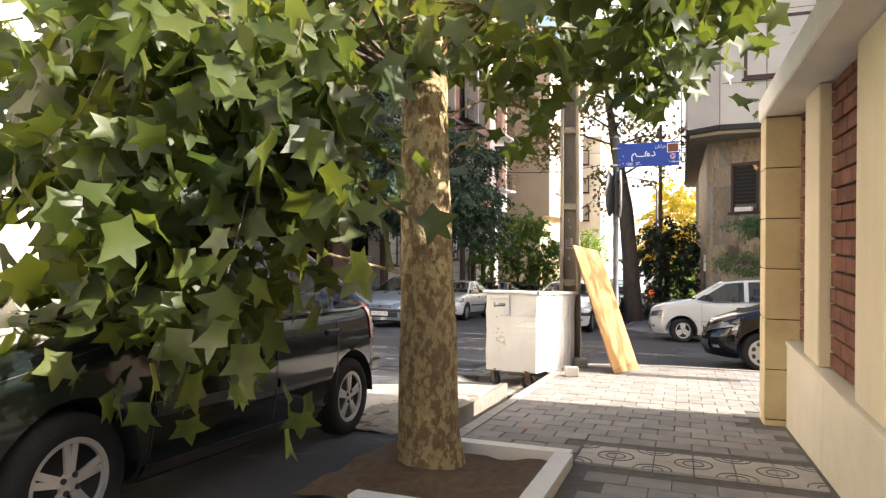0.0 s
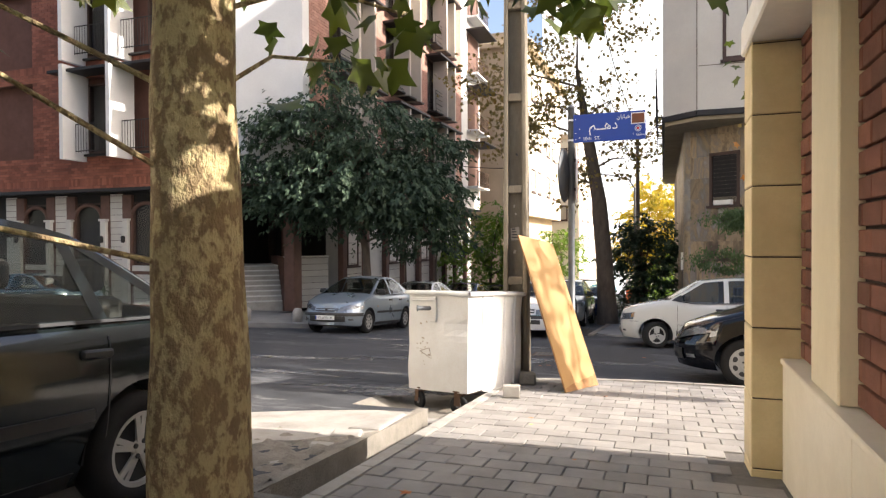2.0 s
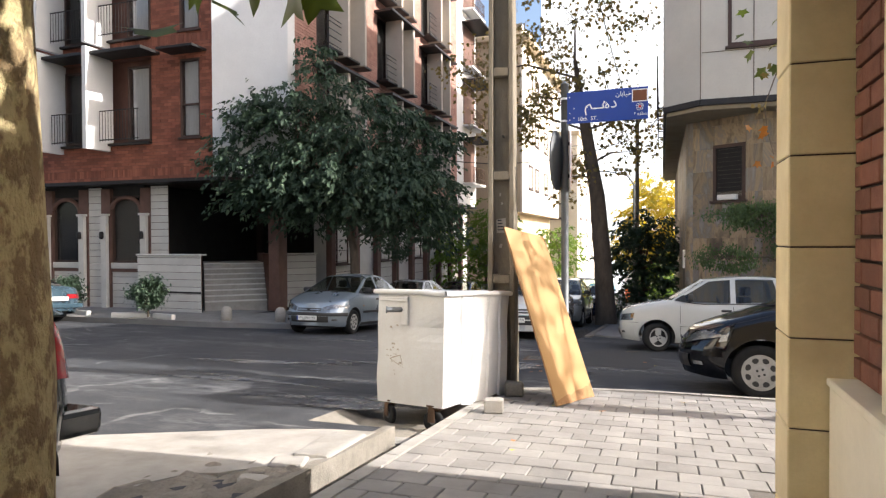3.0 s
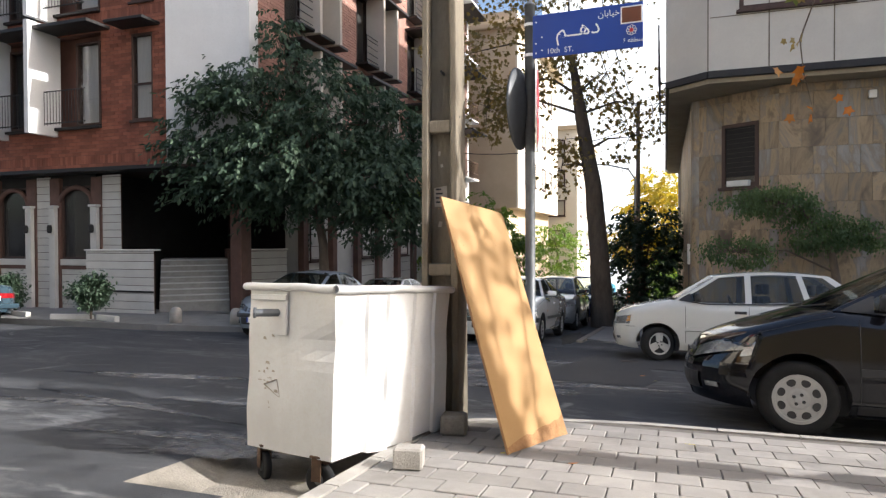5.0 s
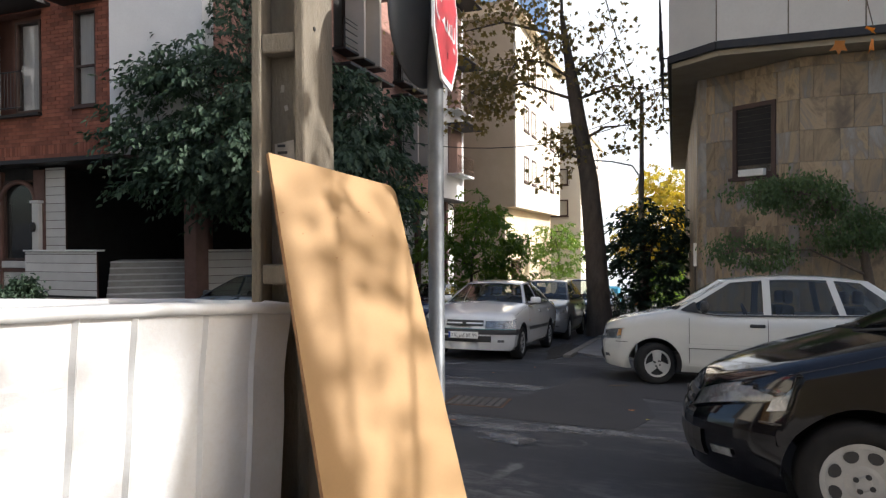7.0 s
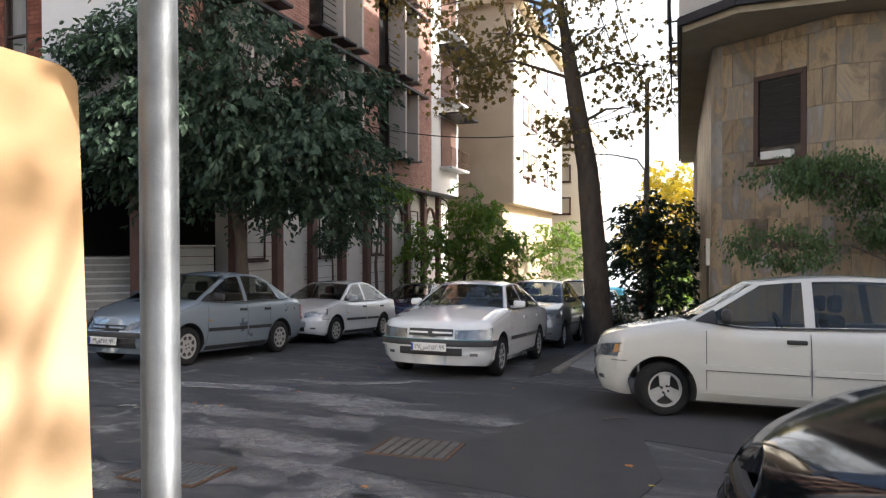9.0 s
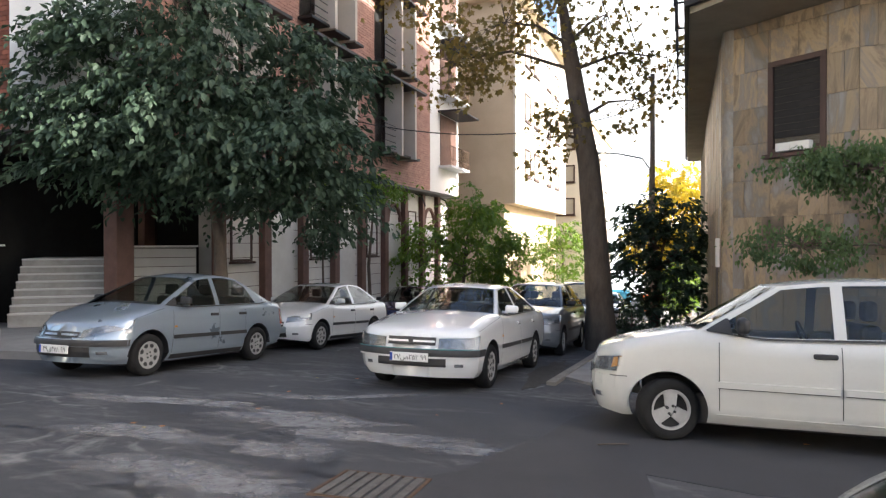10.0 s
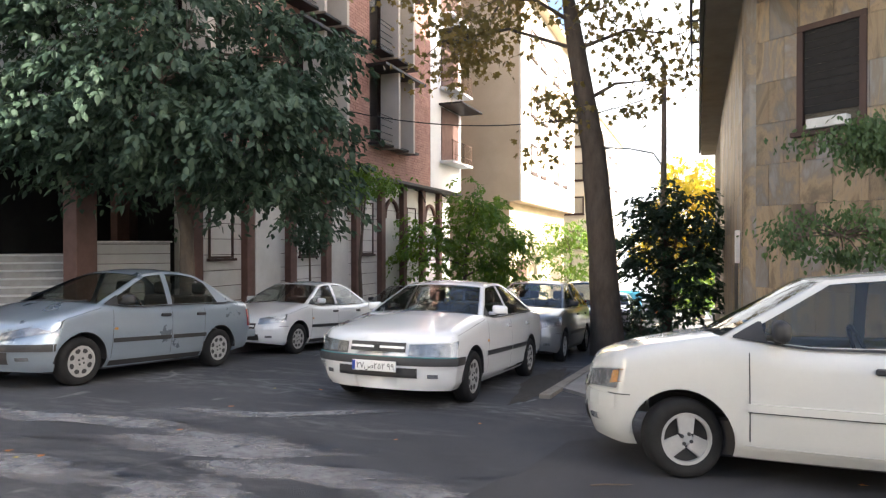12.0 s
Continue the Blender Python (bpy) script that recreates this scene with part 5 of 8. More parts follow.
        side_patch("bumper_strip", g["D"] * 0.80, fo - Ra - 0.01, za, zb_, PLASTIC, 0.022, lab="black rubbing strip")
    ia, ib, iw = g.get("intake", (0.29, 0.40, 0.55))
    front_patch("air_intake", -wl * iw, wl * iw, ia, ib, PLASTIC, 0.014)
    front_patch("grille", -l0 * 0.9, l0 * 0.9, g["grille"][0], g["grille"][1], PLASTIC, 0.012)
    front_patch("grille_bar", -l0 * 0.86, l0 * 0.86, (g["grille"][0] + g["grille"][1]) / 2 - 0.012, (g["grille"][0] + g["grille"][1]) / 2 + 0.012, paint_mat, 0.024)
    b = bmesh.new()
    zc = (g["grille"][0] + g["grille"][1]) / 2 + 0.01
    prism(b, [(-0.022, -0.034), (0.022, -0.034), (0.032, 0.012), (0.022, 0.034), (-0.022, 0.034), (-0.032, 0.012)], 0, 0.012)
    bmesh.ops.transform(b, matrix=Matrix.Translation((X(0) + lean(zc, 0) + 0.030, 0, zc - 0.01)) @ pose(0, 0, 0, 90, 0, 90), verts=b.verts)
    part("badge", b, PLASTIC, car, "plain dark badge")
    for sg in (1, -1):
        h = front_patch("headlight", sg * l0, sg * wl * 0.995, z0, z1 - 0.03, REFLECTOR, 0.012, "clear headlight", z2=z0 + g.get("lamp_rise", 0.05), z3=z1 + g.get("lamp_rise", 0.05))
        front_patch("lamp_glass", sg * (l0 - 0.01), sg * wl * 0.998, z0 - 0.008, z1 - 0.022, LAMP_GLASS, 0.022, z2=z0 + g.get("lamp_rise", 0.05) - 0.008, z3=z1 + g.get("lamp_rise", 0.05) + 0.008, parent=h)
        front_patch("indicator", sg * wl * 0.93, sg * wl * 1.0, z0 + 0.05, z1, AMBER if spec.get("amber") else REFLECTOR, 0.018, z2=z0 + 0.07, z3=z1 + 0.02, parent=h)
        fl = front_patch("fog_lamp", sg * wl * 0.68, sg * wl * 0.80, 0.335, 0.375, REFLECTOR, 0.014)
    if plate is not None:
        pb = bmesh.new()
        box(pb, -0.26, 0.26, -0.008, 0.008, -0.055, 0.055, 0.003)
        pl = part("number_plate", pb, PLATE_WHITE, car, "white number plate")
        pl.matrix_basis = pose(X(0) + 0.047, 0, plate[1], 0, 0, 90)
        part("plate_band", boxm(-0.26, -0.225, -0.011, -0.008, -0.05, 0.05), SIGN_BLUE, pl)
        text_mesh("lettering", plate[0], 0.088, INK, pl, Matrix.Translation((0.018, -0.0095, -0.030)) @ pose(0, 0, 0, 90, 0, 0), "CENTER")
    # greenhouse
    cs, r0, r1, rs = g["cowl_s"], g["roof0"], g["roof1"], g["rear_s"]
    zB, zR = g["belt"], H - 0.05
    wb_, wr_ = W * 0.93, g["wr"]

    def sf(v):
        return cs + (r0 - cs) * (v * 0.78 + 0.22 * v * v)

    def sr(v):
        return rs + (r1 - rs) * (v * 0.74 + 0.26 * v * v)

    def roof_z(s):
        k = max(-1.0, min(1.0, (s - (r0 + r1) / 2) / ((r1 - r0) / 2)))
        return zR + 0.035 - 0.055 * k * k

    def zz(v, s):
        base = zt(max(cs, min(rs, s)))
        return base + (roof_z(s) - base) * v

    def wid(v):
        return wb_ + (wr_ - wb_) * (v * 0.8 + 0.2 * v * v)

    def sp(s, v, sg, off=0.0):
        mid = (cs + rs) / 2
        return Vector((X(s), sg * (wid(v) * (1 - 0.035 * ((s - mid) / 1.3) ** 2) + off), zz(v, s)))

    def fp(u, v, off=0.0):
        c = sp(sf(v), v, 1)
        return Vector((c.x + 0.16 * (1 - abs(u) ** 2.2) * (1 - 0.4 * v) + off * 0.8, u * c.y, zz(v, sf(v)) + 0.03 * (1 - u * u) * v + off * 0.6))

    def rp(u, v, off=0.0):
        c = sp(sr(v), v, 1)
        return Vector((c.x - 0.10 * (1 - abs(u) ** 2.4) * (1 - 0.4 * v) - off * 0.8, u * c.y, zz(v, sr(v)) + 0.03 * (1 - u * u) * v + off * 0.6))

    V = [k / 8 for k in range(9)]
    b = bmesh.new()
    # roof with rounded edges
    rws = []
    for i in range(15):
        t = i / 14
        s = sf(1) + (sr(1) - sf(1)) * t
        e = 0.16 * (1 - t) ** 6 * 1.0 - 0.10 * t ** 6
        rw = []
        for k in range(13):
            u = -1 + k / 6
            p = sp(s, 1, 1)
            ex = fp(u, 1).x - fp(1, 1).x if i == 0 else (rp(u, 1).x - rp(1, 1).x if i == 14 else 0)
            zc = roof_z(s) + 0.045 * (1 - u * u) * (1 - abs(2 * t - 1) ** 4 * 0.5) + (0.0 if abs(u) < 0.99 else -0.01)
            if i in (0, 14):
                q = fp(u, 1) if i == 0 else rp(u, 1)
                rw.append(q)
            else:
                rw.append(Vector((p.x + (0.16 * 0.6 * (1 - abs(u) ** 2.2)) * (1 - t) ** 4 - 0.06 * (1 - abs(u) ** 2.4) * t ** 4, u * p.y, zc)))
        rws.append(rw)
    grid(b, rws)
    d0, d1, d2 = g["doors"]
    side_cuts = {"a": lambda v: (sf(v), sf(v) + 0.075), "b": lambda v: (d1 - 0.045, d1 + 0.045), "c": lambda v: (max(d1 + 0.1, min(sr(v) - 0.10, d2 + (0.34 if not g["hatch"] else 0.05) - 0.24 * v)), sr(v))}
    if g["hatch"]:
        side_cuts["c"] = lambda v: (sr(v) - 0.13, sr(v))
        side_cuts["d"] = lambda v: (d2 - 0.05 - 0.12 * v, d2 + 0.03 - 0.12 * v)
    for sg in (1, -1):
        for fn in side_cuts.values():
            rws = [[sp(fn(v)[0] + (fn(v)[1] - fn(v)[0]) * q / 3, v, sg) for q in range(4)] for v in V]
            grid(b, rws)
        for va, vb in ((0.0, 0.05), (0.93, 1.0)):
            rws = [[sp(sf(v) + (sr(v) - sf(v)) * q / 16, v, sg) for q in range(17)] for v in (va, vb)]
            grid(b, rws)
        # windscreen posts and the header above the screens
        for fn in (fp, rp):
            grid(b, [[fn(sg * (0.93 + 0.07 * q / 2), v) for q in range(3)] for v in V])
    for fn in (fp, rp):
        grid(b, [[fn(-1 + q / 6, v) for q in range(13)] for v in (0.955, 1.0)])
    bmesh.ops.remove_doubles(b, verts=b.verts, dist=0.003)
    bmesh.ops.recalc_face_normals(b, faces=b.faces)
    cab = part("cabin", b, paint_mat, car, smooth=True)
    b = bmesh.new()
    grid(b, [[fp(-0.95 + 1.9 * q / 12, 0.0 + 0.97 * k / 8, 0.004) for q in range(13)] for k in range(9)])
    part("windscreen", b, CAR_GLASS, car, smooth=True)
    b = bmesh.new()
    grid(b, [[rp(-0.95 + 1.9 * q / 12, 0.0 + 0.97 * k / 8, 0.004) for q in range(13)] for k in range(9)])
    part("rear_screen", b, CAR_GLASS, car, smooth=True)
    for sg in (1, -1):
        b1, b2 = bmesh.new(), bmesh.new()
        grid(b1, [[sp(sf(v) + 0.06 + (d1 - 0.04 - sf(v) - 0.06) * q / 6, v, sg, -0.006) for q in range(7)] for v in [0.03 + 0.92 * k / 6 for k in range(7)]])
        grid(b2, [[sp(d1 + 0.04 + (side_cuts["c"](v)[0] + 0.02 - d1 - 0.04) * q / 6, v, sg, -0.006) for q in range(7)] for v in [0.03 + 0.92 * k / 6 for k in range(7)]])
        part("side_window", b1, CAR_GLASS, car, smooth=True)
        part("side_window", b2, CAR_GLASS, car, smooth=True)
        b = bmesh.new()
        rws = [[sp(sf(0) + 0.05 + (sr(0) - sf(0) - 0.15) * q / 16, v, sg, 0.006) for q in range(17)] for v in (0.005, 0.04)]
        grid(b, rws)
        part("window_trim", b, PLASTIC, car)
        b = bmesh.new()
        grid(b, [[sp(sf(v) + 0.03 + 0.24 * (1 - v / 0.36) * q / 3, v, sg, 0.008) for q in range(4)] for v in (0.03, 0.12, 0.21, 0.33)])
        part("mirror_sail", b, PLASTIC, car)
        # mirror
        mp = sp(sf(0.0) + 0.33, 0.10, sg)
        b = bmesh.new()
        box(b, -0.045, 0.05, -0.10, 0.10, -0.055, 0.065, 0.035, seg=3)
        for v in b.verts:
            v.co.x -= 0.25 * abs(v.co.y) * (1 if v.co.x > 0 else 0)
            v.co.z *= 1 - 1.5 * max(0.0, sg * v.co.y)
        box(b, -0.03, 0.02, -0.14 if sg > 0 else 0.05, -0.05 if sg > 0 else 0.14, -0.06, -0.02)
        mi = part("mirror", b, spec.get("mirror", PLASTIC), car, smooth=True)
        mi.matrix_basis = pose(mp.x, mp.y + sg * 0.13, mp.z + 0.05) @ Matrix.Scale(g.get("mirror_size", 1.0), 4)
        # door handles
        for sd in (d1 - 0.12, d2 - 0.08):
            hz = g["belt"] - 0.09
            b = boxm(-0.09, 0.09, -0.016, 0.016, -0.022, 0.022, 0.01)
            ob = part("door_handle", b, spec.get("handle", PLASTIC), car)
            ob.matrix_basis = pose(X(sd), sg * (sidept(sd, hz, 0.006)), hz)
    for sd in (d0, d1, d2):
        side_patch("door_gap", sd - 0.0035, sd + 0.0035, 0.30, g["belt"] - 0.01, PLASTIC, 0.005, n=1, nz=16)
    s_a, s_b = g["D"] * 0.9, g["cowl_s"]
    if g["bonnet_line"]:
        side_patch("bonnet_gap", s_a, s_b, zt(s_a) - 0.046, zt(s_a) - 0.043, PLASTIC, 0.002, n=12, slope=(zt(s_b) - zt(s_a)) / (s_b - s_a), nz=1)
    if not spec.get("band"):
        side_patch("bumper_gap", g["D"] * 0.75, fo - Ra - 0.01, 0.545, 0.552, PLASTIC, 0.004, n=8, nz=1)
    side_patch("sill", fo + 0.40, fo + g["wb"] - 0.40, 0.20, 0.27, spec.get("sill", PLASTIC), 0.008)
    if strip:
        for a, c in ((fo + 0.42, d1 - 0.02), (d1 + 0.02, fo + g["wb"] - 0.33)):
            if spec.get("strip_mat"):
                # dark line that paints the shade below a strip in body colour
                side_patch("strip_shade_line", a, c, 0.492, 0.500, PLASTIC, 0.006)
            side_patch("rub_strip", a, c, 0.50, 0.555, spec.get("strip_mat", PLASTIC), 0.016, lab="slim rubbing strip")
    if detail:
        side_patch("side_repeater", fo + 0.43, fo + 0.49, 0.665, 0.692, AMBER if detail else REFLECTOR, 0.008, n=2)
    # tail
    for sg in (1, -1):
        t0, t1 = g["tail"]
        b = bmesh.new()
        rws = []
        for i in range(9):
            s = L - 0.30 + 0.30 * (i / 8) ** 0.6
            s = min(s, L - 0.004)
            rws.append([(X(s) + lean(z, s) - 0.008, sg * (sidept(s, z, 0.008)), z) for z in [t0 + (t1 - t0) * k / 4 for k in range(5)]])
        grid(b, rws)
        bmesh.ops.recalc_face_normals(b, faces=b.faces)
        part("tail_lamp", b, RED_LENS, car, "red tail lamp", smooth=True)
    b = bmesh.new()
    for i in range(1):
        box(b, X(L) - 0.03, X(L) + 0.25, -W * 0.9, W * 0.9, 0.42, 0.55, 0.03, seg=2)
    part("rear_bumper", b, bumper or paint_mat, car)
    b = bmesh.new()
    box(b, X(L) - 0.04, X(L) - 0.02, -0.26, 0.26, 0.62, 0.73, 0.004)
    part("number_plate", b, PLATE_WHITE, car, "white number plate")
    # inside
    b = boxm(X(cs + 0.75), X(cs + 0.15), -W * 0.82, W * 0.82, g["belt"] - 0.22, g["belt"] - 0.02, 0.05, seg=2)
    part("dashboard", b, PLASTIC, car)
    b = bmesh.new()
    tube(b, [(0.18 * math.sin(a) * 0.35, 0.18 * math.cos(a), 0.18 * math.sin(a)) for a in [k * math.tau / 16 for k in range(17)]], 0.014, 6, caps=False)
    wheel_ob = part("steering_wheel", b, PLASTIC, car)
    wheel_ob.matrix_basis = pose(X(cs + 0.88), W * 0.42, g["belt"] + 0.0)
    for sx, yy, ww in ((cs + 1.35, 0.38, 0.24), (cs + 1.35, -0.38, 0.24), (cs + 2.15, 0.0, 0.62)):
        b = boxm(X(sx) - 0.06, X(sx) + 0.10, yy - ww, yy + ww, 0.4, g["belt"] + 0.18, 0.05, seg=2)
        box(b, X(sx) - 0.06, X(sx) + 0.5, yy - ww, yy + ww, 0.36, 0.52, 0.05, seg=2)
        part("seat", b, SEAT, car)
        for hy in ((yy,) if ww < 0.5 else (yy - 0.36, yy + 0.36)):
            part("headrest", boxm(X(sx) - 0.06, X(sx) + 0.04, hy - 0.12, hy + 0.12, g["belt"] + 0.20, g["belt"] + 0.38, 0.04, seg=2), SEAT, car)
    # wipers
    b = bmesh.new()
    for y0 in (-0.35, 0.2):
        tube(b, [fp(y0 / W, 0.02, 0.015), fp((y0 + 0.42) / W, 0.10, 0.018)], 0.008, 5)
    part("wiper", b, PLASTIC, car)
    for sg in (1, -1):
        make_wheel(car, X(fo), sg * (W - 0.115), r, sg, style, steer)
        make_wheel(car, X(fo + g["wb"]), sg * (W - 0.115), r, sg, style)
    return car


CS = Matrix.Diagonal((1.06, 1.06, 1.06, 1))
SEDAN206 = dict(L=4.19, W=1.66, H=1.47, wb=2.44, fo=0.80, band=True, nose=0.69, cowl=0.99, belt=0.93, cowl_s=1.06, roof0=1.90, roof1=2.92, rear_s=3.62, deck=1.03, doors=(1.22, 2.22, 2.88), strip_z=(0.445, 0.53), lamp=(0.34, 0.555, 0.68), lamp_rise=0.12, D=0.44, lean=0.14, hood=0.70, intake=(0.30, 0.44, 0.60), grille=(0.56, 0.63), chin=0.22)
PARS = dict(L=4.50, W=1.70, H=1.41, wb=2.67, fo=0.86, band=True, nose=0.735, cowl=0.98, belt=0.92, deck=1.0, cowl_s=1.30, roof0=1.95, roof1=3.0, rear_s=3.78, lamp=(0.36, 0.565, 0.715), lamp_rise=-0.01, D=0.27, lean=0.06, grille=(0.60, 0.70), doors=(1.35, 2.38, 3.35), mirror=CAR_WHITE, intake=(0.335, 0.465, 0.56), strip_z=(0.465, 0.548), sill=CAR_WHITE, tail=(0.68, 0.80), hood=0.72, chin=0.20, line=TEAL_LINE, handle=CAR_WHITE)
PRIDE = dict(L=3.94, W=1.61, H=1.46, wb=2.345, fo=0.74, nose=0.715, cowl=0.985, belt=0.90, deck=0.98, cowl_s=1.02, roof0=1.66, roof1=3.25, rear_s=3.72, hatch=True, lamp=(0.42, 0.57, 0.71), lamp_rise=0.02, D=0.30, lean=0.05, doors=(1.17, 2.10, 2.95), amber=True, mirror_size=1.25, r=0.275, sill=CAR_DUSTY, strip_mat=CAR_DUSTY, hood=0.55, chin=0.21, bonnet_line=False)
SEDAN_ROUND = dict(L=4.24, W=1.67, H=1.41, wb=2.44, fo=0.82, nose=0.66, cowl=0.96, cowl_s=1.15, roof0=1.85, mirror=CAR_WHITE, lamp=(0.42, 0.58, 0.72), lamp_rise=0.06, rear_s=3.6, D=0.36)
HATCH = dict(L=3.84, W=1.66, H=1.45, wb=2.44, fo=0.78, hatch=True, roof1=2.95, rear_s=3.62, deck=1.00, roof0=1.85, tail=(0.72, 1.02), doors=(1.2, 2.2, 2.98))
WAGON = dict(L=4.1, W=1.72, H=1.55, wb=2.55, fo=0.80, hatch=True, roof1=3.3, rear_s=3.85, deck=1.05, belt=0.97, cowl=1.0, nose=0.74, lamp=(0.45, 0.64, 0.80), tail=(0.8, 1.15))


def park(x_wheel, y_wheel, yaw, spec_w, left=True):
    """Pose for a car whose front wheel on the left (or right) side stands at the given spot."""
    half_track = (spec_w / 2 - 0.02) * 1.06 * (1 if left else -1)
    c, s = math.cos(radians(yaw)), math.sin(radians(yaw))
    return on_ground(x_wheel + s * half_track, y_wheel - c * half_track, yaw) @ CS


make_car("silver_sedan", park(-7.06, 16.11, -90, 1.66), SEDAN206, CAR_SILVER, "silver-blue small sedan with black bumper strip parked at the far kerb", "nine", plate=("\u06f4\u06f9\ufed5\u06f4\u06f7\u06f8 \u06f9\u06f9", 0.40))
make_car("white_sedan", park(-2.14, 17.49, -90, 1.70), PARS, CAR_WHITE, "white saloon with black bumper strip parked at the kerb", "nine", plate=("\u06f2\u06f7\ufeb9\u06f2\u06f5\u06f2 \u06f9\u06f9", 0.45))
make_car("white_hatchback", park(0.28, 15.08, 180, 1.61), PRIDE, CAR_DUSTY, "dusty white five-door hatchback standing across the side street", "blade", steer=24.0, detail=False)
make_car("black_car", park(1.45, 9.38, 180, 1.66), dict(SEDAN206, band=False), CAR_BLACK, "glossy black small car with silver wheel covers in the side street", "nine", detail=False)
make_car("dark_hatchback", on_ground(-3.13, 0.58, -90) @ CS @ Matrix.Identity(4), HATCH, CAR_GREEN, "dark green-black hatchback parked beside the plane tree", "five", detail=False)
make_car("white_round_sedan", park(-7.2, 21.2, -90, 1.67), SEDAN_ROUND, CAR_WHITE, "white rounded sedan parked behind the silver one", "nine")
make_car("dark_parked_car", park(-7.2, 27.0, -90, 1.66), HATCH, CAR_NAVY, "dark hatchback parked further down the kerb", "steel")
make_car("silver_hatchback", park(-2.1, 23.0, -90, 1.7), WAGON, CAR_GREY, "grey hatchback parked behind the white saloon", "five")
make_car("blue_van", park(-2.0, 29.0, -90, 1.7), dict(WAGON, H=1.7), CAR_NAVY, "navy blue van parked down the street", "steel")
make_car("white_parked_car", park(-2.0, 36.0, -90, 1.7), SEDAN_ROUND, CAR_WHITE, "white car parked far down the street", "steel")
make_car("pale_parked_car", park(-7.3, 33.5, -90, 1.7), SEDAN_ROUND, CAR_GREY, "grey car parked far down the street", "steel")
make_car("teal_saloon", park(-19.9, 14.34, 180, 1.7), PARS, CAR_TEAL, "slate teal saloon parked below the brick building", "steel")
make_car("distant_white_car", on_ground(2.2, 52.0, -90) @ CS, SEDAN_ROUND, CAR_WHITE, "white car far down the street", "steel")

# ---- tree pit, channel debris ----
b = bmesh.new()
rws = []
rnd = random.Random(11)
for i in range(15):
    rw = []
    for j in range(13):
        x, y = CH1 - 0.35 + (1.35) * i / 14, 1.56 + 1.28 * j / 12
        rw.append((x, y, gz(x, y, 0.065 + 0.05 * noise.noise(Vector((x * 4, y * 4, 0))))))
    rws.append(rw)
grid(b, rws)
tagged(link("tree_pit_soil", b, SOIL, smooth=True), "bare brown soil in a tree pit", "soil", kind="structure")
pit = tagged(new("tree_pit_kerb"), "low pale stone kerb round the tree pit", "kerb", kind="structure")
for x0, x1, y0, y1 in ((-1.35, -0.42, 2.78, 2.90), (-0.52, -0.40, 1.55, 2.775), (-1.35, -0.42, 1.44, 1.55)):
    b = bmesh.new()
    prism(b, [(x0, y0), (x1, y0), (x1, y1), (x0, y1)], lambda x, y: gz(x, y, -0.1), lambda x, y: gz(x, y, SW + 0.07))
    part("kerb_stone", b, WHITE_STONE, pit)


def rock(name, x, y, h, r, seed, material, label, category="rubble", flat=0.7, group="rubble"):
    """A broken lump of concrete."""
    rr = random.Random(seed)
    b = bmesh.new()
    bmesh.ops.create_icosphere(b, subdivisions=2, radius=1.0)
    for v in b.verts:
        k = 1 + 0.35 * noise.noise(v.co * 1.7 + Vector((seed * 3.1, 0, 0)))
        q = v.co * k
        q = Vector((max(-0.8, min(0.8, q.x)), max(-0.75, min(0.8, q.y)), max(-0.7, min(0.62, q.z))))
        v.co = Vector((q.x * r * 1.3, q.y * r, q.z * r * flat))
    ob = link(name, b, material)
    ob.matrix_world = on_ground(x, y, rr.uniform(0, 360), h)
    return tagged(ob, label, category, group)


rr = random.Random(31)
for i in range(22):
    x, y, r = rr.uniform(-2.42, -1.86), rr.uniform(3.6, 4.95), rr.uniform(0.03, 0.10)
    rock("concrete_lump", x, y, -0.02, r, i + 1, CONCRETE_DIRTY if i % 4 else CONCRETE, "broken lump of dirty concrete at the channel edge")
for i in range(7):
    rock("concrete_lump", rr.uniform(-1.72, -1.50), rr.uniform(3.9, 6.2), -0.38, rr.uniform(0.05, 0.12), i + 50, CONCRETE_DIRTY, "lump of dirty concrete lying in the channel")
for x, y, sx, sy, turn, h in ((-1.98, 5.62, 0.15, 0.36, 4, 0.045), (-2.02, 5.10, 0.13, 0.13, 24, 0.035)):
    b = boxm(-sx, sx, -sy, sy, -0.34, h, 0.03, None, 2)
    for v in b.verts:
        v.co += Vector((noise.noise(v.co * 6), noise.noise(v.co * 6 + Vector((4, 0, 0))), 0)) * 0.03
    ob = link("kerb_block", b, CONCRETE)
    ob.matrix_world = on_ground(x, y, turn, 0)
    tagged(ob, "pale broken concrete kerb block beside the channel", "kerb block", group="kerb blocks")
b = bmesh.new()
rws = []
for i in range(19):
    rw = []
    for j in range(25):
        x, y = -2.62 + 0.78 * i / 18, 3.3 + 1.75 * j / 24
        rw.append((x, y, gz(x, y, 0.012 + 0.05 * noise.noise(Vector((x * 6, y * 6, 3))) + 0.035 * noise.noise(Vector((x * 17, y * 17, 5))))))
    rws.append(rw)
grid(b, rws)
tagged(link("dirt_strip", b, CONCRETE_DIRTY), "crumbled dusty dirt strip beside the channel", "soil", kind="structure")
b = boxm(-0.62, 0.36, -0.13, 0.10, -0.05, 0.02, 0.006)
ob = link("plank", b, CONCRETE)
ob.matrix_world = on_ground(-1.75, 6.62, 8, -0.16)
tagged(ob, "grey weathered plank bridging the channel", "plank")
b = boxm(-0.09, 0.09, -0.08, 0.08, 0, 0.13, 0.012)
ob = link("concrete_block", b, CONCRETE)
ob.matrix_world = on_ground(-1.10, 7.12, 14, SW)
tagged(ob, "pale concrete block beside the bin", "block")
b = boxm(-0.10, 0.10, -0.11, 0.11, 0, 0.15, 0.02)
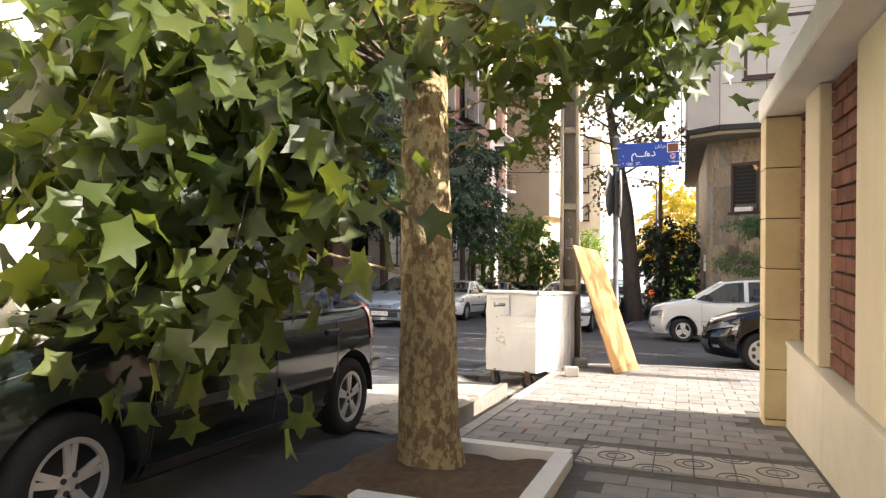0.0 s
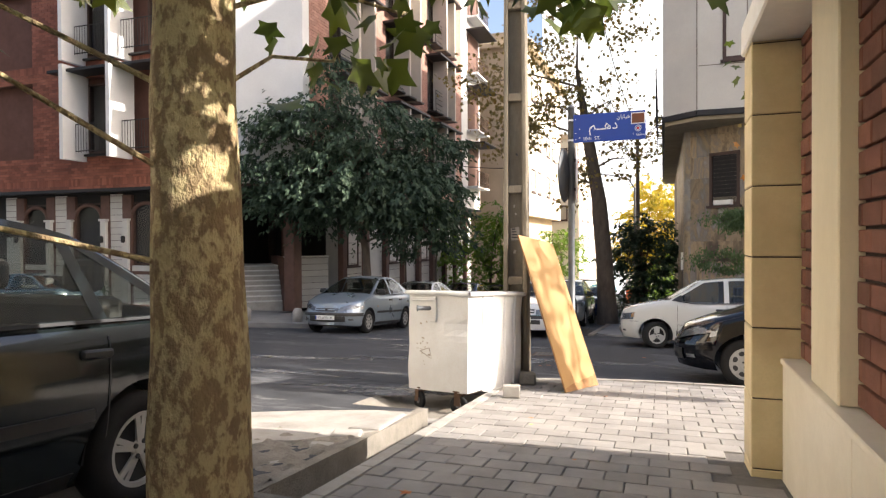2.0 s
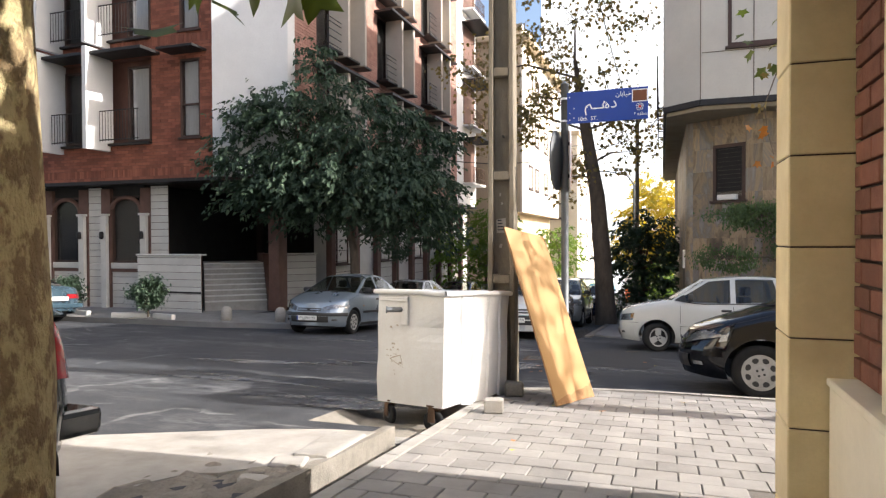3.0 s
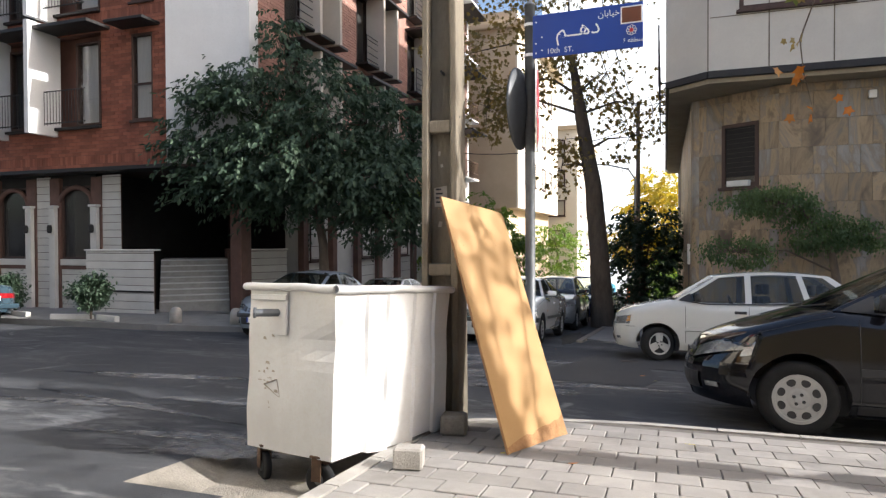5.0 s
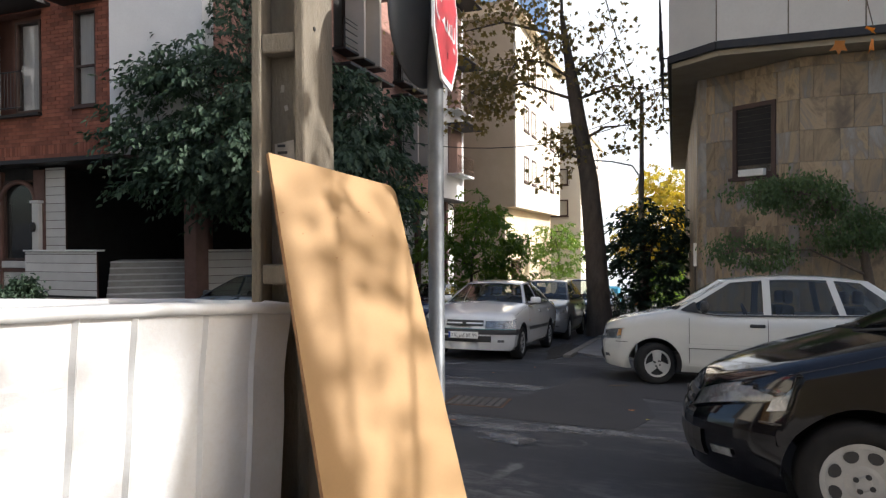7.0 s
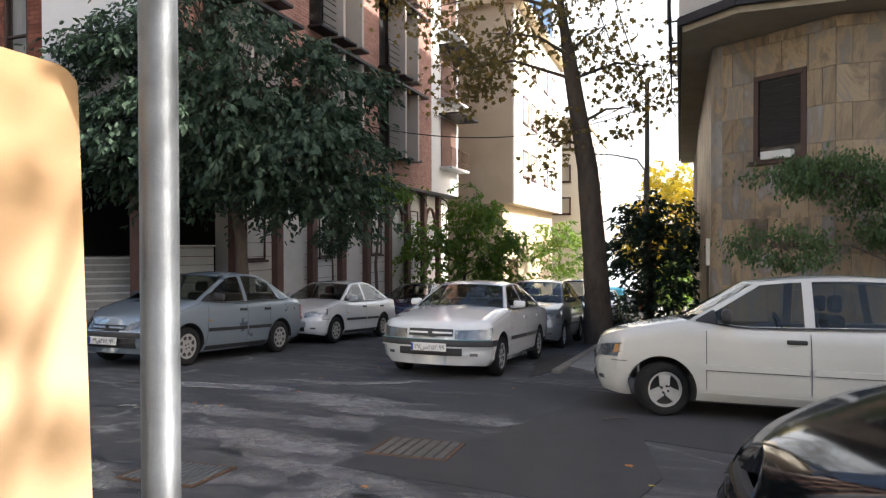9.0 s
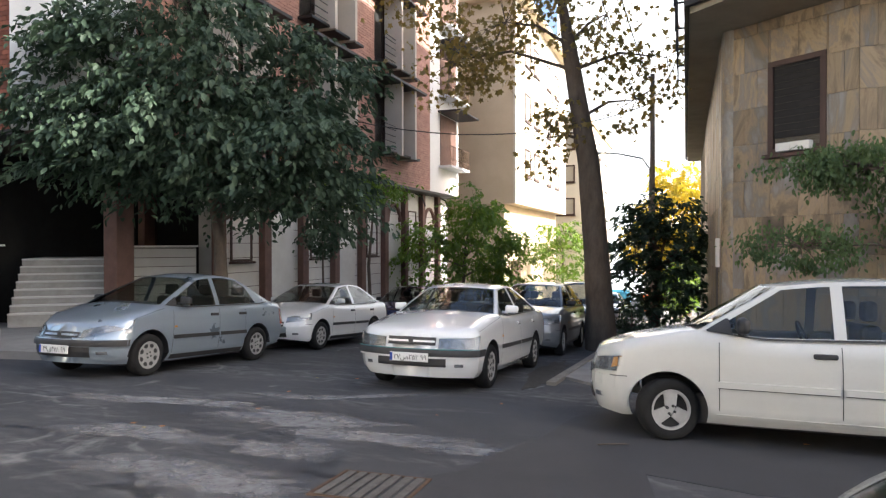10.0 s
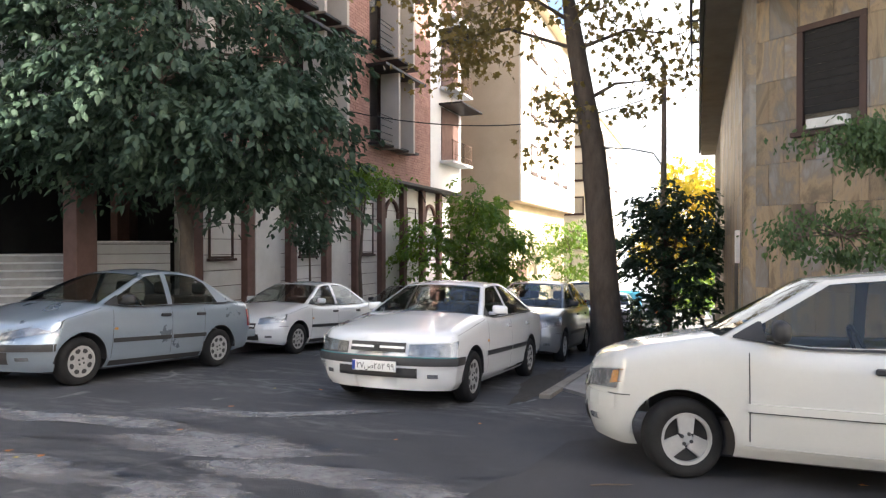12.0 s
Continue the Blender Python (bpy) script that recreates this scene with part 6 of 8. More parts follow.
ob = link("concrete_block", b, CONCRETE_DIRTY)
ob.matrix_world = on_ground(-1.13, 8.12, 14, SW)
tagged(ob, "dirty concrete block at the foot of the pole", "block")


# ---- rubbish container ----
def make_bin():
    e = thing("rubbish_container", Matrix.Translation((-1.54, 6.92, gz(-1.54, 6.92, -0.14))) @ SLOPE @ pose(0, 0, 0, 0, 0, 76.5), "dented white steel rubbish container on castors at the kerb", "container")
    LX, LY, ZB, ZT = 1.33, 0.78, 0.245, 1.31
    # walls: a profile swept round, with folds on the long sides and dents
    b = bmesh.new()
    folds = [0.0, 0.30, 0.315, 0.33, 0.52, 0.535, 0.55, 0.84, 0.855, 0.87, 1.10, 1.115, 1.13, LX]
    ring = []
    for k, x in enumerate(folds):
        ring.append((x, -0.018 if k in (2, 5, 8, 11) else 0.0))
    ring += [(LX, LY * q / 4) for q in range(1, 5)]
    ring += [(x, LY + (0.018 if folds.index(x) in (2, 5, 8, 11) else 0)) for x in reversed(folds[:-1])]
    ring += [(0.0, LY * q / 5) for q in range(4, 0, -1)]
    rows = []
    NZ = 16
    for i in range(NZ + 1):
        z = ZB + (ZT - ZB) * i / NZ
        k = 0.985 + 0.015 * i / NZ
        row = []
        for (x, y) in ring:
            px, py = LX / 2 + (x - LX / 2) * k, LY / 2 + (y - LY / 2) * k
            n = noise.noise(Vector((px * 2.3, py * 2.3, z * 2.6)))
            d = 0.016 * n
            near = math.exp(-((px) ** 2 + (py) ** 2) / 0.03 - ((z - 0.95) / 0.09) ** 2)
            px += 0.045 * near
            py += 0.03 * near + (d if y < 0.1 else -d if y > LY - 0.1 else 0)
            px += d if x < 0.05 else (-d if x > LX - 0.05 else 0)
            zz = z - (0.05 * abs(math.sin(px * 9)) * 0.4 + 0.02 * math.sin(px * 40) if i == 0 else 0)
            row.append(b.verts.new((px, py, zz)))
        rows.append(row)
    for a, c in zip(rows, rows[1:]):
        for k in range(len(ring)):
            j = (k + 1) % len(ring)
            b.faces.new((a[k], a[j], c[j], c[k]))
    b.faces.new(rows[0])
    bmesh.ops.recalc_face_normals(b, faces=b.faces)
    body = part("body", b, BIN_WHITE, e)
    sol = body.modifiers.new("thick", "SOLIDIFY")
    sol.thickness, sol.offset = 0.006, -1
    # rolled rim, uneven
    b = bmesh.new()
    pts = []
    for (xa, ya), (xb, yb) in zip(((0, 0), (LX, 0), (LX, LY), (0, LY)), ((LX, 0), (LX, LY), (0, LY), (0, 0))):
        for q in range(12):
            x, y = xa + (xb - xa) * q / 12, ya + (yb - ya) * q / 12
            pts.append((x + (0.02 if x > LX / 2 else -0.02), y + (0.02 if y > LY / 2 else -0.02), ZT + 0.008 * noise.noise(Vector((x * 5, y * 5, 2))) - 0.01 * math.exp(-((x - 0.1) ** 2 + y * y) / 0.05)))
    pts.append(pts[0])
    tube(b, pts, 0.026, 8, caps=False)
    part("rim", b, BIN_WHITE, e, smooth=True)
    # trunnion brackets on both short sides
    for x, sgn in ((0.0, -1), (LX, 1)):
        b = bmesh.new()
        box(b, x - 0.018 if sgn < 0 else x, x if sgn < 0 else x + 0.018, LY * 0.52, LY * 0.62, ZT - 0.32, ZT - 0.03, 0.005)
        box(b, x - 0.03 if sgn < 0 else x, x if sgn < 0 else x + 0.03, LY * 0.52, LY * 0.95, ZT - 0.09, ZT - 0.05, 0.005)
        br = part("bracket", b, BIN_WHITE, e)
        b = bmesh.new()
        tube(b, [(x, LY * 0.62, ZT - 0.17), (x + sgn * 0.10, LY * 0.68, ZT - 0.17), (x + sgn * 0.14, LY * 0.72, ZT - 0.17)], 0.026, 10)
        tube(b, [(x + sgn * 0.14, LY * 0.715, ZT - 0.17), (x + sgn * 0.15, LY * 0.73, ZT - 0.17)], 0.036, 10)
        part("lifting_pin", b, GALV, br)
    # scuffs and a worn stencil
    b = bmesh.new()
    rr = random.Random(5)
    for k in range(16):
        y, z = 0.56 + rr.gauss(0, 0.06), 0.74 + rr.gauss(0, 0.10)
        w, h = rr.uniform(0.004, 0.022), rr.uniform(0.003, 0.012)
        x = LX / 2 - LX / 2 * (0.965 + 0.035 * (z - ZB) / (ZT - ZB)) - 0.026
        b.faces.new([b.verts.new((x, y + yy * w + xx * 0.01, z + zz * h)) for xx, yy, zz in ((0, -1, -1), (0, 1, -0.6), (0, 0.8, 1), (0, -0.7, 0.7))][::-1])
    part("scuff", b, BIN_DIRT, e, "dark scuffs and a worn stencil")
    b = bmesh.new()
    x = -0.030 + 0.02
    tri = [(0.62, 0.66), (0.46, 0.58), (0.50, 0.70)]
    for (ya, za), (yb, zb2) in zip(tri, tri[1:] + tri[:1]):
        tube(b, [(x + 0.012, ya, za), (x + 0.012, yb, zb2)], 0.004, 4)
    part("stencil", b, BIN_DIRT, e)
    # undercarriage
    b = bmesh.new()
    for y in (0.12, LY - 0.12):
        box(b, 0.05, LX - 0.05, y - 0.03, y + 0.03, ZB - 0.05, ZB + 0.005, 0.004)
    part("chassis_bar", b, RUST, e)
    for (x, y, yaw) in ((0.05, 0.13, 10), (0.06, LY - 0.13, -25), (LX - 0.12, 0.13, 40), (LX - 0.12, LY - 0.13, 15)):
        c = new("castor")
        c.parent = e
        c.matrix_basis = pose(x, y, 0.105, 0, 0, yaw + 90)
        b = bmesh.new()
        lathe(b, [(0.055, -0.022), (0.088, -0.024), (0.10, -0.014), (0.10, 0.014), (0.088, 0.024), (0.055, 0.022)], 24)
        part("tyre", b, RUBBER, c, smooth=True)
        b = bmesh.new()
        lathe(b, [(0.001, -0.024), (0.02, -0.028), (0.05, -0.016), (0.058, -0.02), (0.058, 0.02), (0.05, 0.016), (0.02, 0.028), (0.001, 0.024)], 20)
        part("hub", b, GALV, c)
        b = bmesh.new()
        for yy in (-0.036, 0.036):
            box(b, -0.025, 0.045, yy - 0.004, yy + 0.004, -0.01, 0.14, 0.002)
        box(b, -0.05, 0.06, -0.045, 0.045, 0.135, 0.15, 0.003)
        part("fork", b, RUST, c)
    return e


make_bin()
b = bmesh.new()
rr = random.Random(8)
for k in range(10):
    x, y = rr.uniform(0.1, 1.1), rr.uniform(0.05, 0.7)
    bmesh.ops.create_icosphere(b, subdivisions=2, radius=0.17, matrix=Matrix.Translation((x, y, 1.10 + rr.uniform(-0.06, 0.05))) @ Matrix.Diagonal((1, 1, 0.7, 1)))
for v in b.verts:
    v.co += Vector((noise.noise(v.co * 7), noise.noise(v.co * 7 + Vector((9, 0, 0))), noise.noise(v.co * 7 + Vector((0, 9, 0))))) * 0.05
    v.co.x, v.co.y = max(0.04, min(1.18, v.co.x)), max(0.04, min(0.73, v.co.y))
ob = link("rubbish_bags", b, PLASTIC, smooth=True)
ob.matrix_world = Matrix.Translation((-1.54, 6.92, gz(-1.54, 6.92, -0.14))) @ SLOPE @ pose(0, 0, 0, 0, 0, 76.5)
tagged(ob, "black rubbish bags inside the container", "rubbish")


# ---- concrete utility pole ----
def make_pole():
    e = thing("utility_pole", pose(-1.348, 8.546, gz(-1.348, 8.546), 0, 0, 6), "weathered concrete electricity pole with recessed panels", "pole")
    H0, H1 = 0.32, 0.22
    b = bmesh.new()
    top = 9.0
    wz = lambda z: (H0 + (H1 - H0) * z / top) / 2
    dz = lambda z: (0.385 - 0.10 * z / top) / 2

    def bar(x0f, x1f, y0, y1, z0, z1):
        vs = []
        for z in (z0, z1):
            w, d = wz(z), dz(z)
            for (fx, fy) in ((x0f, y0), (x1f, y0), (x1f, y1), (x0f, y1)):
                vs.append(b.verts.new((fx * w, fy * d, z)))
        for q in ((3, 2, 1, 0), (4, 5, 6, 7), (0, 1, 5, 4), (1, 2, 6, 5), (2, 3, 7, 6), (3, 0, 4, 7)):
            b.faces.new([vs[i] for i in q])

    bar(-1, -0.62, -1, 1, -0.5, top)
    bar(0.62, 1, -1, 1, -0.5, top)
    bar(-0.62, 0.62, -0.45, 0.45, -0.5, top)
    z = 0.1
    bars = [0.0, 1.30, 2.46, 3.62, 4.78, 5.9, 7.0, 8.0]
    for k in bars:
        bar(-0.62, 0.62, -0.97, 0.97, k, k + 0.10)
    bmesh.ops.recalc_face_normals(b, faces=b.faces)
    shaft = part("shaft", b, POLE_CONC, e)
    bv = shaft.modifiers.new("worn", "BEVEL")
    bv.width, bv.segments = 0.012, 2
    b = bmesh.new()
    tube(b, [(0.02, -0.18, 2.95), (0.02, 0.18, 2.95)], 0.011, 8)
    tube(b, [(0.135, -0.06, 2.6), (0.15, -0.06, 2.6)], 0.012, 8)
    part("bolt_hole", b, DARK_METAL, e)
    # torn notices
    rr = random.Random(2)
    for (x, z, w, h, t) in ((-0.01, 1.95, 0.11, 0.17, 2), (0.0, 2.20, 0.02, 0.03, 12), (-0.02, 2.30, 0.02, 0.04, -8), (-0.015, 1.72, 0.03, 0.05, -12)):
        b = bmesh.new()
        q = [(-w / 2, -h / 2), (w / 2, -h / 2 * rr.uniform(0.7, 1)), (w / 2 * rr.uniform(0.8, 1), h / 2), (-w / 2, h / 2 * rr.uniform(0.8, 1))]
        c, s = math.cos(radians(t)), math.sin(radians(t))
        b.faces.new([b.verts.new((x + px * c - pz * s, -0.086, z + px * s + pz * c)) for px, pz in q])
        note = part("paper_notice", b, PAPER, e, "torn paper notice")
        if h > 0.1:
            for k in range(4):
                b = bmesh.new()
                b.faces.new([b.verts.new((x + px, -0.0885, 1.895 + k * 0.035 + pz)) for px, pz in ((-0.04, 0), (0.04 - 0.012 * k, 0), (0.04 - 0.012 * k, 0.014), (-0.04, 0.014))])
                part("print_line", b, INK, note)
    for zc in (7.9, 8.5):
        part("cross_arm", boxm(-0.7, 0.7, -0.16, -0.09, zc, zc + 0.08, 0.005), RUST, e)
    return e


make_pole()


# ---- leaning board ----
def make_board():
    bl, br_ = Vector((-0.592, 7.66, gz(-0.592, 7.66, SW + 0.003))), Vector((-0.315, 8.43, gz(-0.315, 8.43, SW + 0.003)))
    u = (br_ - bl).normalized()
    tl = Vector((-1.238, 8.16, 1.231))
    w = (tl - bl)
    skew = w.dot(u)
    w = w - u * skew
    skew, w = skew / w.length, w.normalized()
    n = u.cross(w)
    e = new("board")
    e.matrix_world = Matrix.Translation(bl) @ Matrix((u, w, n)).transposed().to_4x4()
    tagged(e, "orange-brown laminated board leaning against the pole, chipped at its foot", "board")
    WD, HT, T = 0.83, 1.96, 0.020
    rr = random.Random(4)
    out = [(0, 0.0)]
    for k in range(1, 14):
        out.append((WD * k / 14, 0.012 * rr.random()))
    out += [(WD, 0.0), (WD + 0.0, HT - 0.14)]
    for k in range(7):
        a = k / 6 * math.pi / 2
        out.append((WD - 0.05 + 0.05 * math.cos(a) - 0.006 * rr.random(), HT - 0.10 + 0.05 * math.sin(a)))
    out += [(WD * 0.5, HT - 0.028), (0.0, HT)]
    out = [(x + skew * y, y) for x, y in out]
    b = bmesh.new()
    prism(b, out, -T, 0.0)
    b.normal_update()
    for f in b.faces:
        f.material_index = 1 if abs(f.normal.z) < 0.5 else 0
    part("panel", b, [MDF, MDF_EDGE], e)
    b = bmesh.new()
    pts = [(0.02, 0.004)] + [(WD * k / 12, 0.03 + 0.10 * (k / 12) + 0.03 * rr.random()) for k in range(13)] + [(WD - 0.005, 0.006)]
    b.faces.new([b.verts.new((x, y, 0.004)) for x, y in pts[::-1]])
    bmesh.ops.recalc_face_normals(b, faces=b.faces)
    for f in b.faces:
        if f.normal.z < 0:
            f.normal_flip()
    part("chipped_edge", b, MDF_EDGE, e, "swollen chipped brown foot")
    b = bmesh.new()
    for k in range(9):
        y = HT - 0.1 - rr.random() * 0.5
        x = rr.random() * WD * 0.9
        b.faces.new([b.verts.new((x + dx, y + dy, 0.003)) for dx, dy in ((0, 0), (0.012, 0.002), (0.014, 0.006), (0.001, 0.008))])
    part("scratch", b, MDF_EDGE, e)


make_board()


# ---- street sign post ----
def make_sign():
    px, py = -0.70, 8.94
    gz0 = gz(px, py, SW)
    e = thing("street_sign", pose(px, py, gz0), "grey steel post with blue name blade and stop sign", "sign")
    b = bmesh.new()
    tube(b, [(0, 0, -0.1), (0, 0, 2.0), (0.0, 0, 3.55)], 0.044, 16)
    part("post", b, GALV, e, smooth=True)
    b = bmesh.new()
    lathe(b, [(0.046, 0), (0.05, 0.01), (0.02, 0.04), (0.001, 0.05)], 12, "z")
    bmesh.ops.translate(b, verts=b.verts, vec=(0, 0, 3.55))
    part("post_cap", b, GALV, e)
    # blade
    bw, bh = 0.90, 0.36
    blade = part("name_blade", boxm(0, bw, -0.01, 0.01, 0, bh, 0.004), SIGN_BLUE, e, "blue enamel street name blade")
    blade.matrix_basis = pose(0.035, -0.045, 2.44 - gz0, 0, 0, -3)
    face = lambda x, z: Matrix.Translation((x, -0.0115, z)) @ pose(0, 0, 0, 90, 0, 0)
    text_mesh("lettering", "\ufee2\u0640\u0640\ufeeb\ufea9", 0.17, SIGN_WHITE, blade, face(0.20, 0.15))
    text_mesh("lettering", "10th  ST.", 0.062, SIGN_WHITE, blade, face(0.12, 0.025))
    text_mesh("lettering", "\ufee5\ufe8e\ufe91\ufe8e\ufef4\ufea7", 0.07, SIGN_WHITE, blade, face(0.545, 0.275))
    text_mesh("lettering", "\u06f6 \ufeea\ufed8\ufec4\ufee8\ufee3", 0.05, SIGN_WHITE, blade, face(0.745, 0.045))
    part("plaque_frame", boxm(0.725, 0.895, -0.0125, -0.010, 0.195, 0.335, 0.001), SIGN_WHITE, blade)
    part("plaque", boxm(0.735, 0.885, -0.0150, -0.0128, 0.205, 0.325, 0.001), SIGN_BROWN, blade, "plain brown plaque")
    b = bmesh.new()
    for k in range(8):
        a = k * math.tau / 8
        ring = [(0.81 + 0.028 * math.cos(a) + 0.013 * math.cos(q * math.tau / 10), 0.14 + 0.028 * math.sin(a) + 0.013 * math.sin(q * math.tau / 10)) for q in range(11)]
        tube(b, [(x, -0.0125, z) for x, z in ring], 0.0025, 4, caps=False)
    part("emblem", b, SIGN_WHITE, blade)
    b = bmesh.new()
    lathe(b, [(0.001, -0.003), (0.017, -0.003), (0.017, 0.0)], 16)
    bmesh.ops.translate(b, verts=b.verts, vec=(0.81, -0.0115, 0.14))
    part("emblem_core", b, SIGN_RED, blade)
    for zc in (0.04, 0.30):
        b = bmesh.new()
        lathe(b, [(0.047, -0.012), (0.051, -0.012), (0.051, 0.012), (0.047, 0.012)], 16, "z")
        bmesh.ops.translate(b, verts=b.verts, vec=(0, 0, 2.44 - gz0 + zc))
        part("clamp", b, SIGN_WHITE, e)
    b = bmesh.new()
    for x, z in ((0.03, 0.04), (0.03, 0.12), (0.03, 0.30), (0.08, 0.06), (0.08, 0.17)):
        lathe(b, [(0.001, -0.004), (0.006, -0.003), (0.007, 0)], 8)
        bmesh.ops.translate(b, verts=list(b.verts)[-24:], vec=(x, -0.0115, z))
    part("rivet", b, SIGN_WHITE, blade)
    # stop sign facing the side street
    st = part("stop_plate", bmesh.new(), SIGN_WHITE, e, "red octagonal stop sign with a white border")
    R = 0.385
    octo = [(R * math.cos(radians(22.5 + 45 * k)), R * math.sin(radians(22.5 + 45 * k))) for k in range(8)]
    b = bmesh.new()
    prism(b, octo, -0.006, 0.006)
    b.to_mesh(st.data)
    b.free()
    st.matrix_basis = Matrix.Translation((0.062, 0.0, 2.03 - gz0)) @ pose(0, 0, 0, 90, 0, 99)
    b = bmesh.new()
    prism(b, [(x * 0.90, y * 0.90) for x, y in octo], 0.0062, 0.0085)
    part("stop_face", b, SIGN_RED, st)
    text_mesh("lettering", "\ufe96\ufeb4\ufef3\ufe8d", 0.26, SIGN_WHITE, st, Matrix.Translation((0, -0.07, 0.0088)), "CENTER")
    # round sign seen from behind
    b = bmesh.new()
    lathe(b, [(0.001, 0.075), (0.12, 0.068), (0.24, 0.045), (0.335, 0.012), (0.35, 0.0), (0.352, -0.012), (0.34, -0.014), (0.2, -0.016), (0.001, -0.016)], 36, "z")
    rs = part("round_plate", b, DARK_GREY, e, "round sign with a dark grey back", smooth=True)
    rs.matrix_basis = Matrix.Translation((-0.07, 0.0, 2.03 - gz0)) @ pose(0, 0, 0, 90, 0, 86) @ pose(0, 0, -0.02)
    b = bmesh.new()
    box(b, -0.11, 0.07, -0.02, 0.02, 2.2 - gz0, 2.24 - gz0, 0.004)
    box(b, -0.11, 0.07, -0.02, 0.02, 1.82 - gz0, 1.86 - gz0, 0.004)
    part("sign_bracket", b, DARK_METAL, e)


DARK_GREY = mat("dark_grey_sign_back", (0.07, 0.075, 0.085), (0.05, 0.055, 0.06), 0.5, metal=0.2, scale=4, fine=50, bump=0.05)
make_sign()


# ---- trees ----
def leaf_shape(kind):
    """Outline points of one leaf in its own plane, stalk at the origin, tip along +x; z is the fold."""
    if kind == "plane":
        half = [(0.38 + r * math.cos(radians(a)), r * math.sin(radians(a)), 0) for a, r in ((138, 0.54), (106, 0.35), (76, 0.46), (60, 0.74), (45, 0.49), (29, 0.37), (15, 0.49))]
        pts = [(0, 0, 0)] + half + [(1.05, 0, 0)] + [(x, -y, 0) for x, y, z in half[::-1]]
        return [(x, y, 0.22 * abs(y) - 0.25 * x * x) for x, y, z in pts]
    pts = [(0, 0, 0), (0.3, 0.24, 0), (0.65, 0.22, 0), (1, 0, 0), (0.65, -0.22, 0), (0.3, -0.24, 0)]
    return [(x, y, 0.25 * abs(y) - 0.18 * x * x) for x, y, z in pts]


def leaves_mesh(name, pos, size, kind, rng, droop=0.5, material=None, heading=None):
    """Many leaves joined into one mesh, each its own island."""
    shape = np.array(leaf_shape(kind) + ([(0.48, 0.0, -0.03)] if kind == "plane" else []))
    n, k = len(pos), len(shape)
    yaw = rng.uniform(0, math.tau, n) if heading is None else heading
    pitch = rng.normal(droop, 0.45, n)
    roll = rng.normal(0, 0.5, n)
    s = rng.uniform(0.65, 1.2, n) * size
    cy, sy, cp, sp_, cr, sr_ = np.cos(yaw), np.sin(yaw), np.cos(pitch), np.sin(pitch), np.cos(roll), np.sin(roll)
    v = shape[None] * s[:, None, None]
    x, y, z = v[..., 0], v[..., 1], v[..., 2]
    y, z = y * cr[:, None] - z * sr_[:, None], y * sr_[:, None] + z * cr[:, None]
    x, z = x * cp[:, None] + z * sp_[:, None], -x * sp_[:, None] + z * cp[:, None]
    x, y = x * cy[:, None] - y * sy[:, None], x * sy[:, None] + y * cy[:, None]
    verts = (np.stack([x, y, z], -1) + pos[:, None]).reshape(-1, 3)
    me = bpy.data.meshes.new(name)
    if kind == "plane":
        faces = [(i * k + k - 1, i * k + q, i * k + (q + 1) % (k - 1)) for i in range(n) for q in range(k - 1)]
    else:
        faces = [f for i in range(n) for f in ((i * k, i * k + 1, i * k + 2, i * k + 3), (i * k, i * k + 3, i * k + 4, i * k + 5))]
    me.from_pydata(verts.tolist(), [], faces)
    me.polygons.foreach_set("use_smooth", [True] * len(faces))
    me.materials.append(material)
    return me


